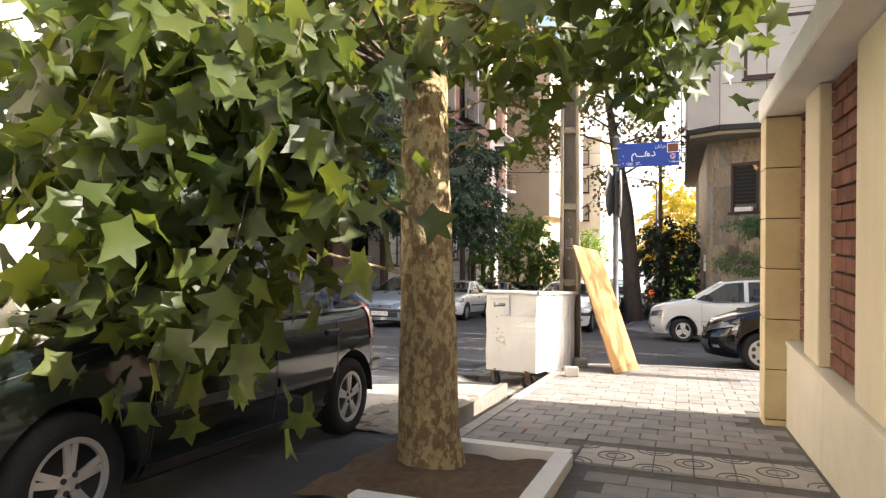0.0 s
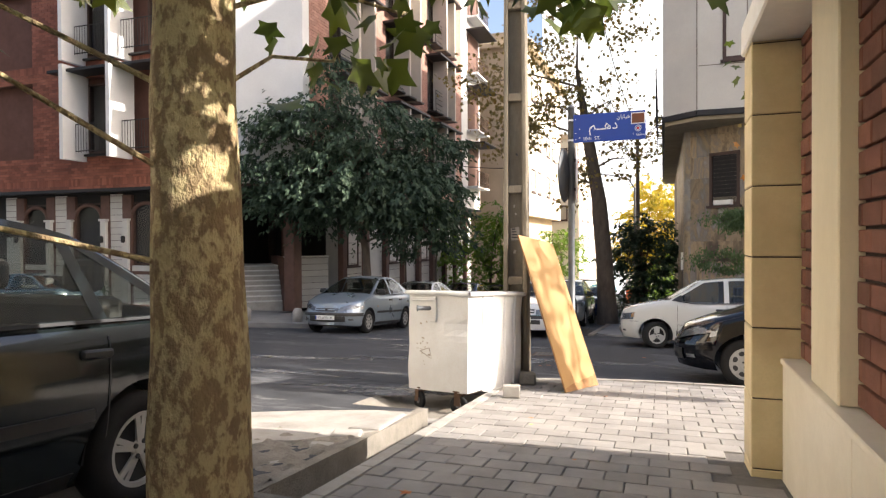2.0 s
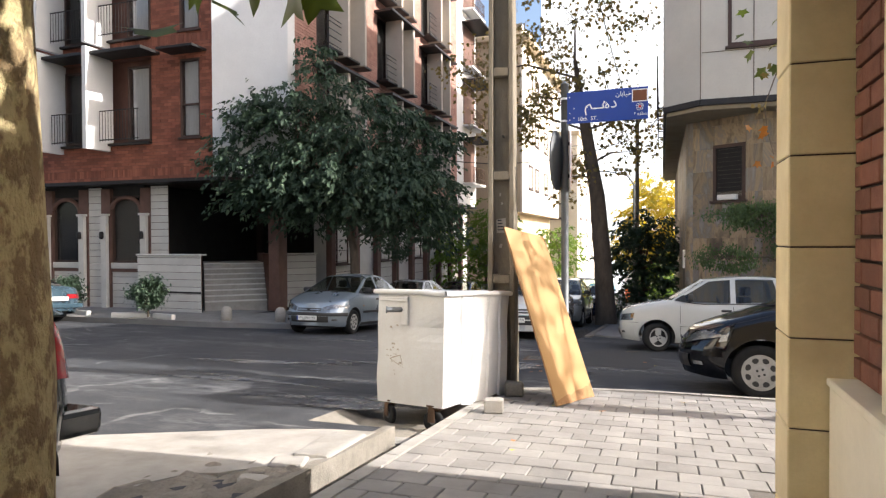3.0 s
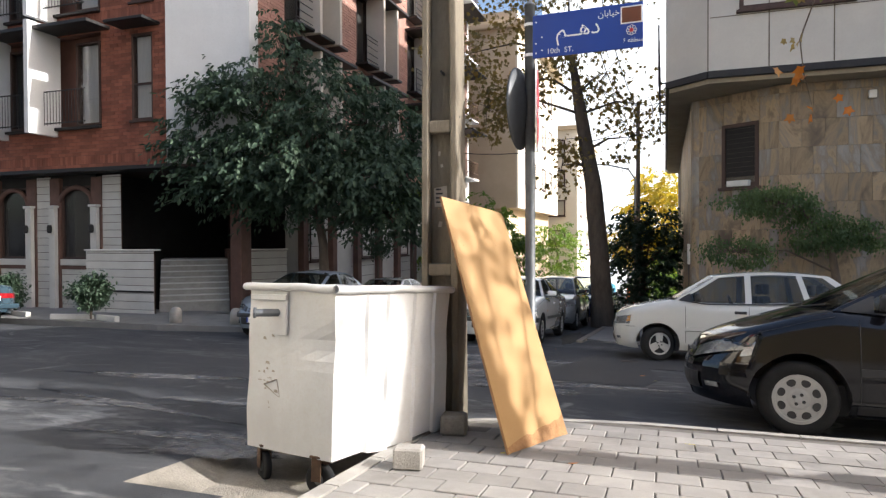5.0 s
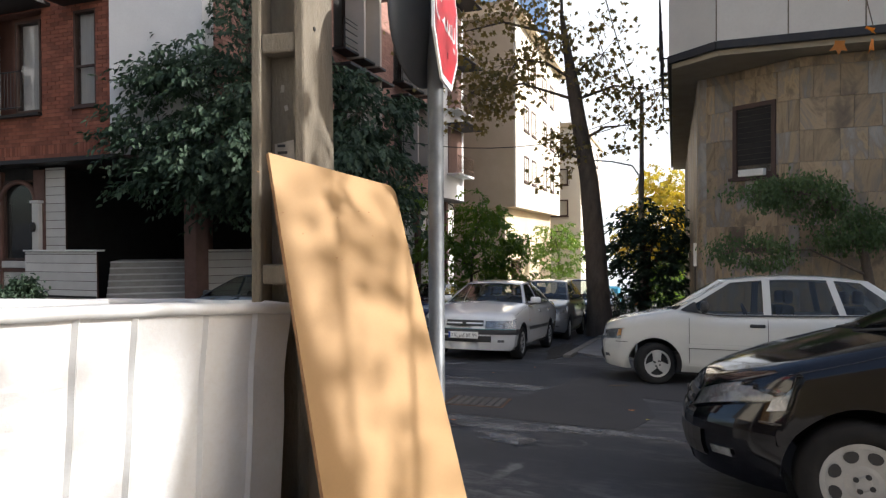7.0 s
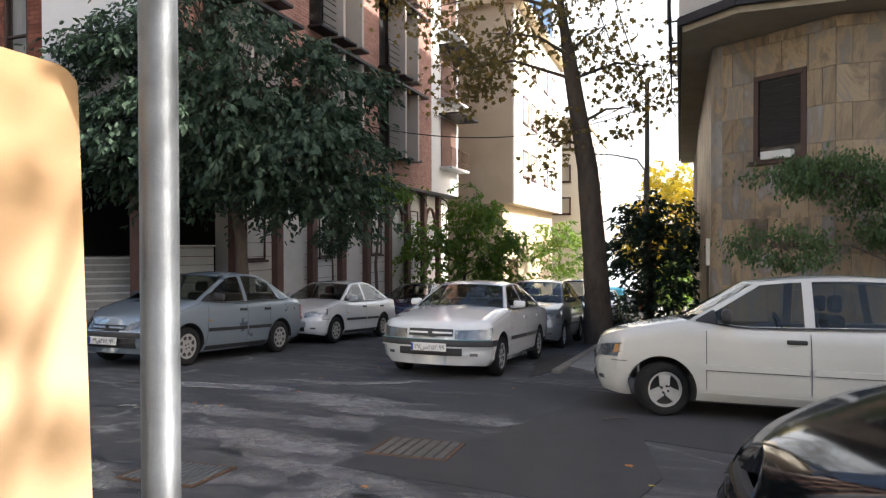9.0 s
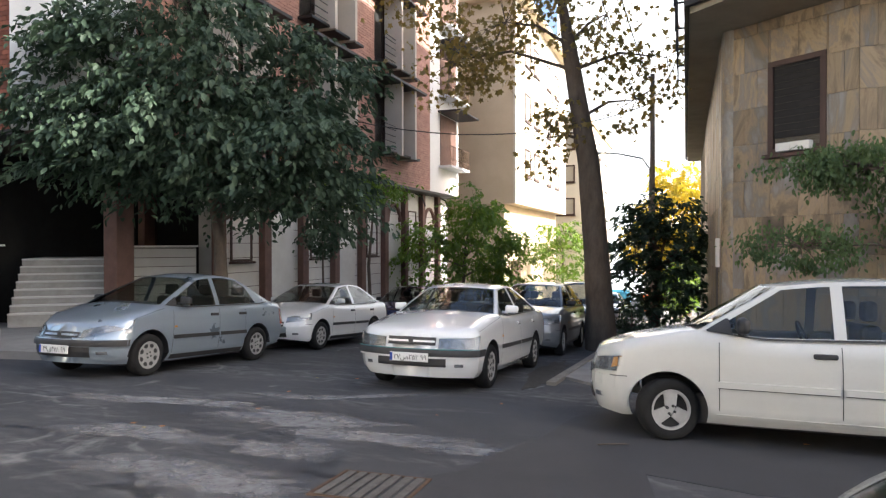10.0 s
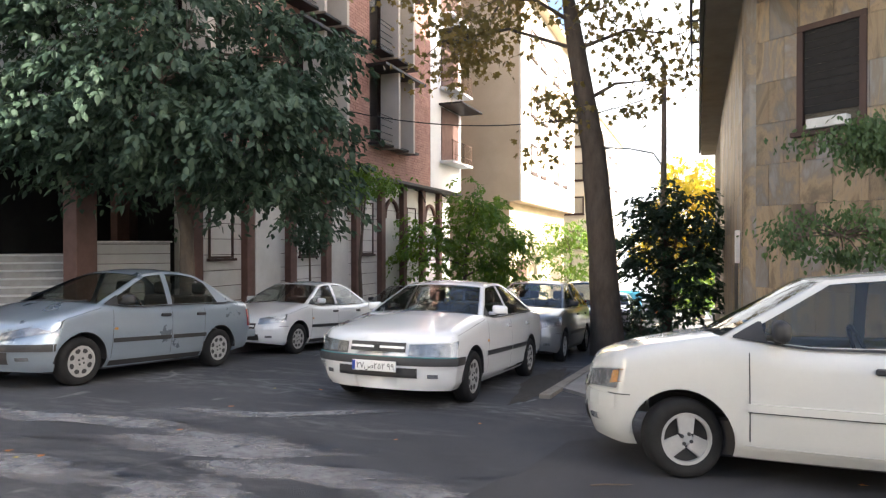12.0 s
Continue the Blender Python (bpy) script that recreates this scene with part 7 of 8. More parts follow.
def make_tree(name, base, spine, radii, blobs, per, size, leaf, bark, label, kind="small", seed=1, droop=0.5, twig=True, limb=0.0, category="tree", spread=0.34, group="", spray=0.0):
    """A tree: a bent trunk along spine, limbs to clumps in the blobs, leaves round the clumps."""
    rng = np.random.default_rng(seed)
    e = thing(name, Matrix.Translation(base), label, category, group)
    b = bmesh.new()
    pts = []
    for i in range(len(spine) - 1):
        for q in range(4):
            a, c = Vector(spine[i]), Vector(spine[i + 1])
            p = a.lerp(c, q / 4)
            pts.append(p)
    pts.append(Vector(spine[-1]))
    rad = list(np.interp(np.linspace(0, 1, len(pts)), np.linspace(0, 1, len(radii)), radii))
    tube(b, pts, rad, 18)
    for v in b.verts:
        v.co += Vector((v.co.x - pts[0].x, v.co.y - pts[0].y, 0)).normalized() * 0.022 * noise.noise(v.co * 3.0) if rad[0] > 0.1 else Vector()
    trunk = part("trunk", b, bark, e, smooth=True)
    centres, outward = [], []
    bl = bmesh.new()
    for (c, r, n) in blobs:
        for _ in range(n):
            d = rng.normal(size=3)
            d /= np.linalg.norm(d)
            q = np.array(c) + np.array(r) * d * rng.uniform(0.35, 1.0) ** 0.5
            centres.append(q)
            outward.append(math.atan2(d[1], d[0]))
        hub = Vector(c)
        start = min(pts[len(pts) // 3:], key=lambda p: (p - hub).length + 0.6 * abs(p.z - hub.z + 0.5))
        mid = start.lerp(hub, 0.5) + Vector((0, 0, 0.12 * (hub - start).length))
        tube(bl, [start, mid, hub], [limb or max(0.012, rad[-1] * 0.9), limb * 0.7 or max(0.010, rad[-1] * 0.6), 0.008], 7)
        if twig:
            for q in centres[-n:][:: max(1, n // 14)]:
                q = Vector(q)
                m2 = hub.lerp(q, 0.5) + Vector((0, 0, 0.05))
                tube(bl, [hub, m2, q], [0.011, 0.007, 0.003], 5)
    part("limb", bl, bark, e)
    centres = np.array(centres)
    pos = np.repeat(centres, per, axis=0) + rng.normal(0, 1, (len(centres) * per, 3)) * spread * np.array([1, 1, 0.6])
    heading = None
    if spray:
        # leaves sit along short twigs that reach outwards and bow down
        n_tw = max(1, per // 14)
        m = len(centres) * n_tw
        root = np.repeat(centres, n_tw, axis=0) + rng.normal(0, 1, (m, 3)) * spread * np.array([0.8, 0.8, 0.6])
        way = np.repeat(np.array(outward), n_tw) + rng.normal(0, 0.9, m)
        length = spray * rng.uniform(0.5, 1.2, m)
        rise = rng.normal(0.10, 0.25, m)
        k = per // n_tw
        t = np.tile(np.linspace(0.05, 1.0, k), m)
        way_l, len_l, rise_l = np.repeat(way, k), np.repeat(length, k), np.repeat(rise, k)
        run = len_l * t
        pos = np.repeat(root, k, axis=0) + np.stack([np.cos(way_l) * run, np.sin(way_l) * run, rise_l * run - 0.45 * len_l * t * t], -1) + rng.normal(0, 0.035, (m * k, 3))
        heading = way_l + np.where(np.arange(m * k) % 2 == 0, 0.75, -0.75) * (1 - 0.7 * t) + rng.normal(0, 0.35, m * k)
    me = leaves_mesh("crown", pos, size, kind, rng, droop, leaf, heading)
    ob = new("crown", me)
    ob.parent = e
    tagged(ob, kind="stuff")
    return e


# near plane tree
TX, TY = -1.32, 2.50
tz = gz(TX, TY)
tree1 = make_tree("plane_tree", (TX, TY, tz), [(0.02, 0, -0.2), (0.01, 0.0, 0.3), (-0.015, 0.01, 1.6), (-0.03, 0.05, 3.0), (-0.2, 0.1, 4.6), (-0.1, 0.4, 6.5)], [0.27, 0.205, 0.168, 0.155, 0.125, 0.08],
                  [((0.5, -0.2, 2.95), (1.5, 1.1, 0.35), 38), ((1.35, 0.6, 2.95), (0.7, 0.8, 0.3), 16), ((-0.9, 0.2, 3.2), (1.2, 1.0, 0.5), 24), ((1.9, -1.0, 3.05), (0.5, 0.5, 0.22), 9), ((0.18, 0.80, 2.30), (0.10, 0.06, 0.04), 1), ((0.50, 0.95, 2.55), (0.1, 0.1, 0.04), 1),
                   ((-0.85, -1.45, 2.1), (1.0, 0.5, 0.8), 80), ((-0.95, -1.50, 1.3), (0.8, 0.4, 0.5), 18), ((-2.0, -0.9, 2.5), (0.6, 0.7, 0.6), 16), ((-0.6, -0.6, 4.8), (2.6, 2.4, 1.4), 95)],
                  13, 0.17, LEAF_PLANE, BARK_PLANE, "plane tree with mottled brown and cream bark and low hanging leaves", "plane", 3, 0.75, spread=0.20, limb=0.013)
shape = leaf_shape("plane")
me_leaf = bpy.data.meshes.new("leaf")
me_leaf.from_pydata(shape + [(0.48, 0, -0.03)], [], [(len(shape), q, (q + 1) % len(shape)) for q in range(len(shape))])
me_leaf.polygons.foreach_set("use_smooth", [True] * len(shape))
me_leaf.materials.append(LEAF_PLANE)
rng = random.Random(21)
for k in range(300):
    lf = new("leaf", me_leaf)
    lf.parent = tree1
    while True:
        p = Vector((rng.gauss(-0.85, 0.55), rng.gauss(-1.5, 0.30), rng.gauss(1.7, 0.6)))
        if (Vector((TX, TY, tz)) + p - Vector((0.27, -1.5, 1.35))).length > 1.25 and p.z > 0.75 and p.y < -0.7:
            break
    s = rng.uniform(0.11, 0.19)
    lf.matrix_basis = pose(p.x, p.y, p.z, rng.gauss(0, 32), rng.gauss(48, 25), rng.uniform(0, 360)) @ Matrix.Diagonal((s, s, s, 1))
b = bmesh.new()
for k in range(16):
    q = Vector((rng.gauss(-0.9, 0.5), rng.gauss(-1.4, 0.3), rng.uniform(0.7, 2.4)))
    tube(b, [(-0.1, -0.1, 2.6), ((q.x - 0.1) * 0.5, q.y * 0.5, 2.6 + 0.2), (q.x * 0.9, q.y * 0.9, q.z + 0.5), q], [0.02, 0.012, 0.007, 0.003], 5)
part("branch", b, BARK_DARK, tree1)

# plane tree whose branch tips hang over the corner
tree_r = make_tree("corner_plane_tree", (6.2, 8.2, gz(6.2, 8.2)), [(0, 0, -0.2), (0, 0, 1.5), (0.3, 0, 3.4), (1.6, 0.2, 5.6), (3.6, 0.6, 8.0)], [0.24, 0.21, 0.18, 0.14, 0.08],
                   [((4.2, 0.9, 8.0), (2.0, 2.2, 1.3), 34), ((6.0, 0.5, 8.9), (1.8, 2.0, 1.2), 24), ((-3.0, 1.2, 4.9), (0.8, 0.7, 0.6), 7), ((-4.3, 2.0, 4.1), (0.35, 0.35, 0.4), 3)],
                   7, 0.13, LEAF_PLANE, BARK_PLANE, "plane tree at the corner with thinning autumn branches", "plane", 8, 0.7, spread=0.34, limb=0.018)
b = bmesh.new()
tip = [(1.95, 10.25, 4.0), (1.75, 10.2, 3.25), (1.58, 10.2, 2.75), (1.62, 10.25, 2.45), (1.70, 10.3, 2.15)]
tube(b, [Vector(p) - Vector((6.2, 8.2, gz(6.2, 8.2))) for p in tip], [0.012, 0.009, 0.007, 0.005, 0.003], 6)
part("twig", b, BARK_DARK, tree_r)
for i, t in enumerate(tip[1:]):
    pos = np.array([[t[0] - 6.2, t[1] - 8.2, t[2] - gz(6.2, 8.2)]]) + np.random.default_rng(i).normal(0, 0.09, (5 if i else 7, 3))
    me = leaves_mesh("foliage", pos, 0.085, "plane", np.random.default_rng(i + 5), 0.9, LEAF_ORANGE if i >= 2 else LEAF_OLIVE)
    ob = new("foliage", me)
    ob.parent = tree_r
    tagged(ob, kind="stuff")

# dark leafy tree in front of the brick building
make_tree("dark_tree", (-8.95, 20.0, gz(-8.95, 20.0)), [(0, 0, -0.2), (0.0, 0, 1.2), (-0.1, 0.1, 2.4), (-0.3, 0.0, 3.8), (-0.5, -0.1, 5.4)], [0.19, 0.15, 0.13, 0.1, 0.05],
          [((-3.0, -1.1, 5.3), (1.1, 0.9, 1.7), 46), ((-2.5, -0.8, 7.0), (1.4, 0.8, 0.9), 28), ((1.8, 0.7, 5.8), (1.1, 0.8, 1.1), 28), ((-0.4, 0, 4.6), (2.7, 2.4, 1.5), 120), ((1.2, 0.2, 4.2), (1.9, 1.8, 1.2), 70), ((-1.9, -0.2, 4.3), (1.5, 1.4, 0.9), 46), ((0.2, -0.2, 6.2), (1.7, 1.6, 0.9), 46), ((-0.9, -0.3, 7.6), (0.8, 0.8, 0.7), 12), ((-2.9, -0.6, 6.0), (0.9, 0.6, 0.35), 9), ((1.9, 0.2, 3.1), (1.0, 1.0, 0.7), 26), ((-1.4, -0.3, 8.5), (0.18, 0.18, 0.7), 4), ((-2.4, -0.8, 5.0), (1.2, 1.2, 1.0), 36), ((-1.5, -0.9, 6.4), (1.2, 1.1, 0.8), 26)],
          70, 0.175, LEAF_DARK, BARK_DARK, "dense dark green street tree before the brick building", "small", 5, 0.6, spread=0.30, spray=0.75)
# tall plane tree down the street
t2 = (-1.60, 25.0, gz(-1.6, 25.0))
make_tree("tall_plane_tree", t2, [(0.1, 0, -0.2), (0.05, 0, 1.0), (-0.05, 0, 2.6), (-0.22, 0, 4.6), (-0.62, 0, 7.0), (-1.0, -0.1, 9.5)], [0.42, 0.34, 0.31, 0.27, 0.20, 0.07],
          [((-2.2, -0.6, 8.2), (1.9, 1.4, 1.3), 34), ((-3.6, -0.8, 7.3), (1.0, 1.0, 1.1), 16), ((0.2, 0, 8.3), (0.9, 1.0, 1.3), 14), ((0.9, 0.3, 6.2), (0.8, 0.8, 1.4), 9), ((-1.2, -0.3, 5.3), (0.9, 0.8, 0.8), 9), ((-1.0, 0, 11.0), (2.8, 2.4, 1.6), 46), ((1.6, 0.4, 7.2), (0.7, 0.7, 0.8), 6), ((-4.6, -0.4, 9.2), (1.3, 1.2, 1.0), 16)],
          24, 0.14, LEAF_OLIVE, BARK_DARK, "tall thinning plane tree with a dark leaning trunk", "plane", 9, 0.8, spread=0.36, limb=0.05)
# shrubs and small trees down the street
make_tree("dark_shrub", (-0.40, 29.0, gz(-0.4, 29.0, 0.1)), [(0, 0, 0), (0, 0, 0.8), (0.05, 0, 2.0)], [0.16, 0.12, 0.06], [((-0.6, 0, 2.5), (0.8, 0.9, 1.3), 34), ((0.7, 0, 2.4), (0.8, 0.9, 1.3), 34), ((-0.3, 0, 4.0), (0.35, 0.5, 0.6), 8), ((0.5, 0, 3.7), (0.4, 0.5, 0.5), 8), ((1.3, 0, 3.1), (0.3, 0.4, 0.4), 6), ((0.2, 0, 1.2), (1.1, 0.8, 0.5), 24), ((0, 0, 2.7), (1.0, 0.9, 1.0), 24)], 42, 0.20, LEAF_DARK, BARK_DARK, "dark green glossy shrub tree beside the footway", "small", 12, 0.2, spread=0.28, spray=0.6)
make_tree("yellow_tree", (0.6, 58.0, gz(0.6, 58.0)), [(0, 0, 0), (0, 0, 4), (0, 0, 7)], [0.25, 0.2, 0.1], [((-1.2, 0, 7.4), (2.2, 2.2, 2.2), 90), ((0.9, 0, 7.0), (2.0, 2.0, 2.6), 80), ((-2.6, 0, 5.4), (1.6, 1.6, 1.6), 50), ((0.4, 0, 4.0), (2.6, 2.0, 1.6), 70), ((-0.6, 0, 9.8), (1.6, 1.4, 1.2), 40)], 42, 0.30, LEAF_YELLOW, BARK_DARK, "sunlit yellowing tree far down the street", "small", 14, 0.5, spread=0.45, spray=0.9)
make_tree("roadside_bush", (0.2, 47.0, gz(0.2, 47.0)), [(0, 0, 0), (0, 0, 1), (0, 0, 2)], [0.1, 0.08, 0.05], [((-0.3, 0, 1.6), (1.2, 2.4, 1.3), 70), ((0.5, 1.0, 2.9), (0.9, 1.6, 0.9), 36)], 42, 0.2, LEAF_BRIGHT, BARK_DARK, "loose green bush beside the far footway", "small", 44, 0.5, spread=0.3, spray=0.6, category="bush")
make_tree("roadside_bush", (-0.9, 26.6, gz(-0.9, 26.6)), [(0, 0, 0), (0, 0, 0.4), (0, 0, 0.8)], [0.04, 0.03, 0.02], [((0, 0, 0.55), (0.5, 0.6, 0.45), 34)], 28, 0.11, LEAF_DARK, BARK_DARK, "low dark green bush at the foot of the plane tree", "small", 45, 0.5, spread=0.14, category="bush")
make_tree("climbing_bush", (-8.9, 36.0, gz(-8.9, 36.0, 0.14)), [(0, 0, 0), (0, 0, 1.5), (0.1, 0, 3.2)], [0.10, 0.08, 0.05], [((-1.4, -0.8, 2.6), (1.5, 1.2, 1.8), 70), ((0.6, 0.3, 3.2), (1.5, 1.3, 2.2), 90), ((1.9, 0.8, 2.4), (1.2, 1.0, 1.6), 50), ((0.5, 0.2, 5.0), (0.8, 0.8, 0.9), 20)], 46, 0.20, LEAF_BRIGHT, BARK_DARK, "bright green climbing bush against the wall", "small", 15, 0.5, spread=0.32, spray=0.7)
make_tree("green_street_tree", (-7.0, 50.4, gz(-7.0, 50.4)), [(0, 0, 0), (0, 0, 2), (0, 0, 4)], [0.12, 0.1, 0.06], [((0, 0, 4.2), (1.5, 1.4, 1.9), 80)], 42, 0.2, LEAF_BRIGHT, BARK_DARK, "green street tree in sun", "small", 16, 0.5, spread=0.35, spray=0.7)
make_tree("young_tree", (-9.95, 25.8, gz(-9.95, 25.8, 0.14)), [(0, 0, 0), (0.02, 0, 1.4), (0, 0, 2.6)], [0.04, 0.035, 0.02], [((0, 0, 2.9), (0.5, 0.5, 0.75), 26)], 34, 0.13, LEAF_DARK, BARK_DARK, "slim young tree before the pale panelled wall", "small", 17, 0.5, spread=0.14)
make_tree("young_tree", (-9.0, 27.2, gz(-9.0, 27.2, 0.14)), [(0, 0, 0), (-0.1, 0, 2.0), (0.1, 0, 4.0)], [0.06, 0.05, 0.025], [((0, 0, 4.4), (1.2, 1.0, 0.5), 40)], 40, 0.15, LEAF_BRIGHT, BARK_DARK, "young tree with a flat light green crown", "small", 18, 0.6, spread=0.2)
# feathery small tree before the stone building
ac = (3.85, 18.95, gz(3.85, 18.95, 0.11))
make_tree("feathery_tree", ac, [(0.05, 0, -0.1), (0.0, 0, 1.2), (-0.12, -0.02, 1.9), (-0.4, -0.1, 2.5), (-0.75, -0.2, 2.9)], [0.10, 0.085, 0.075, 0.06, 0.03],
          [((-1.15, -0.3, 3.05), (0.85, 0.6, 0.30), 40), ((-2.0, -0.6, 2.0), (0.7, 0.5, 0.28), 20), ((-0.3, 0.0, 2.45), (0.8, 0.6, 0.45), 44), ((0.6, 0.2, 2.3), (0.6, 0.5, 0.3), 18), ((-1.9, -0.5, 3.0), (0.5, 0.4, 0.2), 10)],
          70, 0.075, LEAF_FEATHER, BARK_DARK, "small feathery green tree before the stone wall", "small", 19, 0.9, spread=0.13)
# planted shrubs under the brick building
for i, (x, y, s) in enumerate(((-14.1, 16.6, 1.0), (-17.6, 16.9, 0.95), (-22.5, 16.9, 0.9))):
    h = 0.2
    make_tree("potted_shrub", (x, y, gz(x, y, h)), [(0, 0, 0), (0, 0, 0.4), (0, 0, 0.8)], [0.03, 0.025, 0.015], [((0, 0, 0.75 * s), (0.38 * s, 0.38 * s, 0.5 * s), 60)], 40, 0.11, LEAF_DARK, BARK_DARK, "round dark green shrub in a white edged bed", "small", 30 + i, 0.5, spread=0.12, category="shrub", group="shrubs in beds")
    for sgn, tr in ((-1, 24), (1, -20)):
        b = boxm(-0.55, 0.55, -0.07, 0.07, 0, 0.16, 0.03, None, 2)
        ob = link("bed_edging", b, WHITE_STONE)
        ob.matrix_world = on_ground(x + sgn * 0.62, y - 0.05, tr, 0.16)
        tagged(ob, "short white edging stone round a shrub bed", "edging", group="bed edging stones")
for x, y in ((-11.45, 16.75), (-9.95, 17.2)):
    b = bmesh.new()
    lathe(b, [(0.15, 0), (0.15, 0.32), (0.12, 0.40), (0.07, 0.44), (0.001, 0.45)], 18, "z")
    ob = link("bollard", b, CONCRETE, smooth=True)
    ob.matrix_world = on_ground(x, y, 0, 0.14)
    tagged(ob, "short round pale concrete bollard on the footway", "bollard", group="bollards")

# ---- far pole with cables and a street lamp ----
fp_ = thing("distant_pole", pose(-0.86, 36.8, gz(-0.86, 36.8)), "tall thin grey pole with cables down the street", "pole")
b = bmesh.new()
tube(b, [(0, 0, -0.2), (0, 0, 10.6)], [0.13, 0.09], 12)
part("shaft", b, POLE_CONC, fp_)
b = bmesh.new()
for (p0, p1, sag) in (((0, 0, 10.2), (-1.2, -12.0, 14.0), 0.8), ((0, 0, 10.0), (-8, 14, 11.5), 0.7), ((0, 0, 9.6), (2, -17, 9.0), 0.6), ((0, 0, 9.4), (-10, -8, 8.0), 0.9)):
    pts = []
    for k in range(13):
        t = k / 12
        pts.append((p0[0] + (p1[0] - p0[0]) * t, p0[1] + (p1[1] - p0[1]) * t, p0[2] + (p1[2] - p0[2]) * t - 4 * sag * t * (1 - t)))
    tube(b, pts, 0.02, 5)
part("cable", b, DARK_METAL, fp_)
lamp = thing("street_lamp", pose(-1.3, 44.0, gz(-1.3, 44.0)), "grey street lamp on a curved arm", "street lamp")
b = bmesh.new()
tube(b, [(0, 0, -0.2), (0, 0, 8.0), (-0.4, 0, 8.6), (-1.6, 0, 8.9), (-2.6, 0, 9.0)], [0.1, 0.07, 0.05, 0.04, 0.04], 10)
part("mast", b, GALV, lamp)
b = bmesh.new()
bmesh.ops.create_uvsphere(b, u_segments=12, v_segments=8, radius=1.0, matrix=Matrix.Translation((-3.0, 0, 9.0)) @ Matrix.Diagonal((0.55, 0.17, 0.12, 1)))
part("lamp_head", b, GALV, lamp, smooth=True)
patch("gutter_puddle", blob(-1.80, 19.8, 0.26, 1.9, 3, 26, 0.25, 9), 0.006, MUCK, "dark wet gutter beside the kerb", "puddle")
# orange hoarding and blue awning at the end of the street
b = boxm(-0.8, 0.8, -0.1, 0.1, 0, 1.5, 0.02)
ob = link("hoarding", b, mat("orange_hoarding", (0.75, 0.17, 0.05), (0.6, 0.13, 0.04), 0.6, scale=2, bump=0.05))
ob.matrix_world = on_ground(-2.4, 70, 0)
tagged(ob, "orange hoarding far down the street", "hoarding")
b = boxm(-1.2, 1.2, -0.7, 0.7, 0.2, 1.9, 0.2)
ob = link("distant_van", b, mat("blue_van_paint", (0.05, 0.28, 0.45), (0.04, 0.22, 0.36), 0.5, scale=2, bump=0.02))
ob.matrix_world = on_ground(-5.2, 66, 0)
tagged(ob, "blue van far down the street", "van")

# ---- drain grates, patches and litter on the street ----
def make_grate(x, y, w, d, n, yaw, label, m_bar):
    e = thing("drain_grate", on_ground(x, y, yaw), label, "grate")
    b = bmesh.new()
    for (x0, x1, y0, y1) in ((-w / 2, w / 2, -d / 2, -d / 2 + 0.03), (-w / 2, w / 2, d / 2 - 0.03, d / 2), (-w / 2, -w / 2 + 0.03, -d / 2 + 0.03, d / 2 - 0.03), (w / 2 - 0.03, w / 2, -d / 2 + 0.03, d / 2 - 0.03)):
        box(b, x0, x1, y0, y1, -0.05, 0.012, 0.003)
    part("grate_frame", b, RUST, e)
    # black sheet on the street paints the darkness of the hollow below the bars
    part("pit", boxm(-w / 2 + 0.03, w / 2 - 0.03, -d / 2 + 0.03, d / 2 - 0.03, 0.001, 0.004), INK, e)
    for k in range(n):
        xc = -w / 2 + 0.03 + (w - 0.06) * (k + 0.5) / n
        hw = (w - 0.06) / n * 0.36
        part("grate_bar", boxm(xc - hw, xc + hw, -d / 2 + 0.03, d / 2 - 0.03, 0.005, 0.016, 0.003), m_bar, e)
    return e


OLD_STEEL = mat("old_grate_steel", (0.135, 0.125, 0.118), (0.085, 0.078, 0.072), 0.75, metal=0.3, scale=12, fine=80, bump=0.4)
make_grate(-1.58, 12.65, 0.68, 0.62, 7, 4, "rusty brown steel drain grate in the asphalt", OLD_STEEL)
make_grate(-2.83, 11.3, 0.62, 0.5, 11, 4, "pale dusty drain grate in the asphalt", GALV)
patch("asphalt_repair", [(-1.95, 11.9), (0.15, 11.75), (0.35, 12.6), (0.1, 14.2), (-0.9, 14.6), (-1.15, 13.3), (-1.9, 12.2)], 0.006, ASPHALT_PATCH, "darker repaired patch of asphalt", "road patch")
# darker asphalt that also paints the contact shadow under the white hatchback
patch("under_car_shade", [(-0.85, 14.5), (-0.2, 13.9), (0.9, 13.6), (2.2, 13.75), (3.6, 13.6), (5.2, 14.0), (5.6, 15.4), (5.1, 16.9), (3.0, 17.1), (1.2, 16.9), (0.1, 17.0), (-0.7, 15.9)], 0.0045, ASPHALT_PATCH, "dark patch of asphalt with the shade under a parked car painted in", "road patch")
chalk = [(-2.1, 13.9, 1.3, 0.16, 12), (-3.3, 14.5, 1.6, 0.14, 20), (-2.6, 13.2, 0.9, 0.22, -8), (-1.9, 11.6, 0.9, 0.16, 6), (-2.9, 12.3, 1.1, 0.24, 14), (-4.4, 13.2, 1.4, 0.14, 8), (-0.9, 11.15, 0.5, 0.10, -20), (-1.6, 11.0, 0.55, 0.15, 30), (-5.2, 14.6, 1.7, 0.12, 14), (-3.6, 10.9, 1.0, 0.16, 4), (-3.9, 15.6, 1.2, 0.10, 30), (-0.4, 11.5, 1.0, 0.05, -6), (-5.6, 10.0, 1.5, 0.10, 10), (-4.5, 8.4, 1.8, 0.08, 2), (-3.2, 7.6, 1.3, 0.06, 4), (-2.4, 7.3, 0.8, 0.10, 12)]
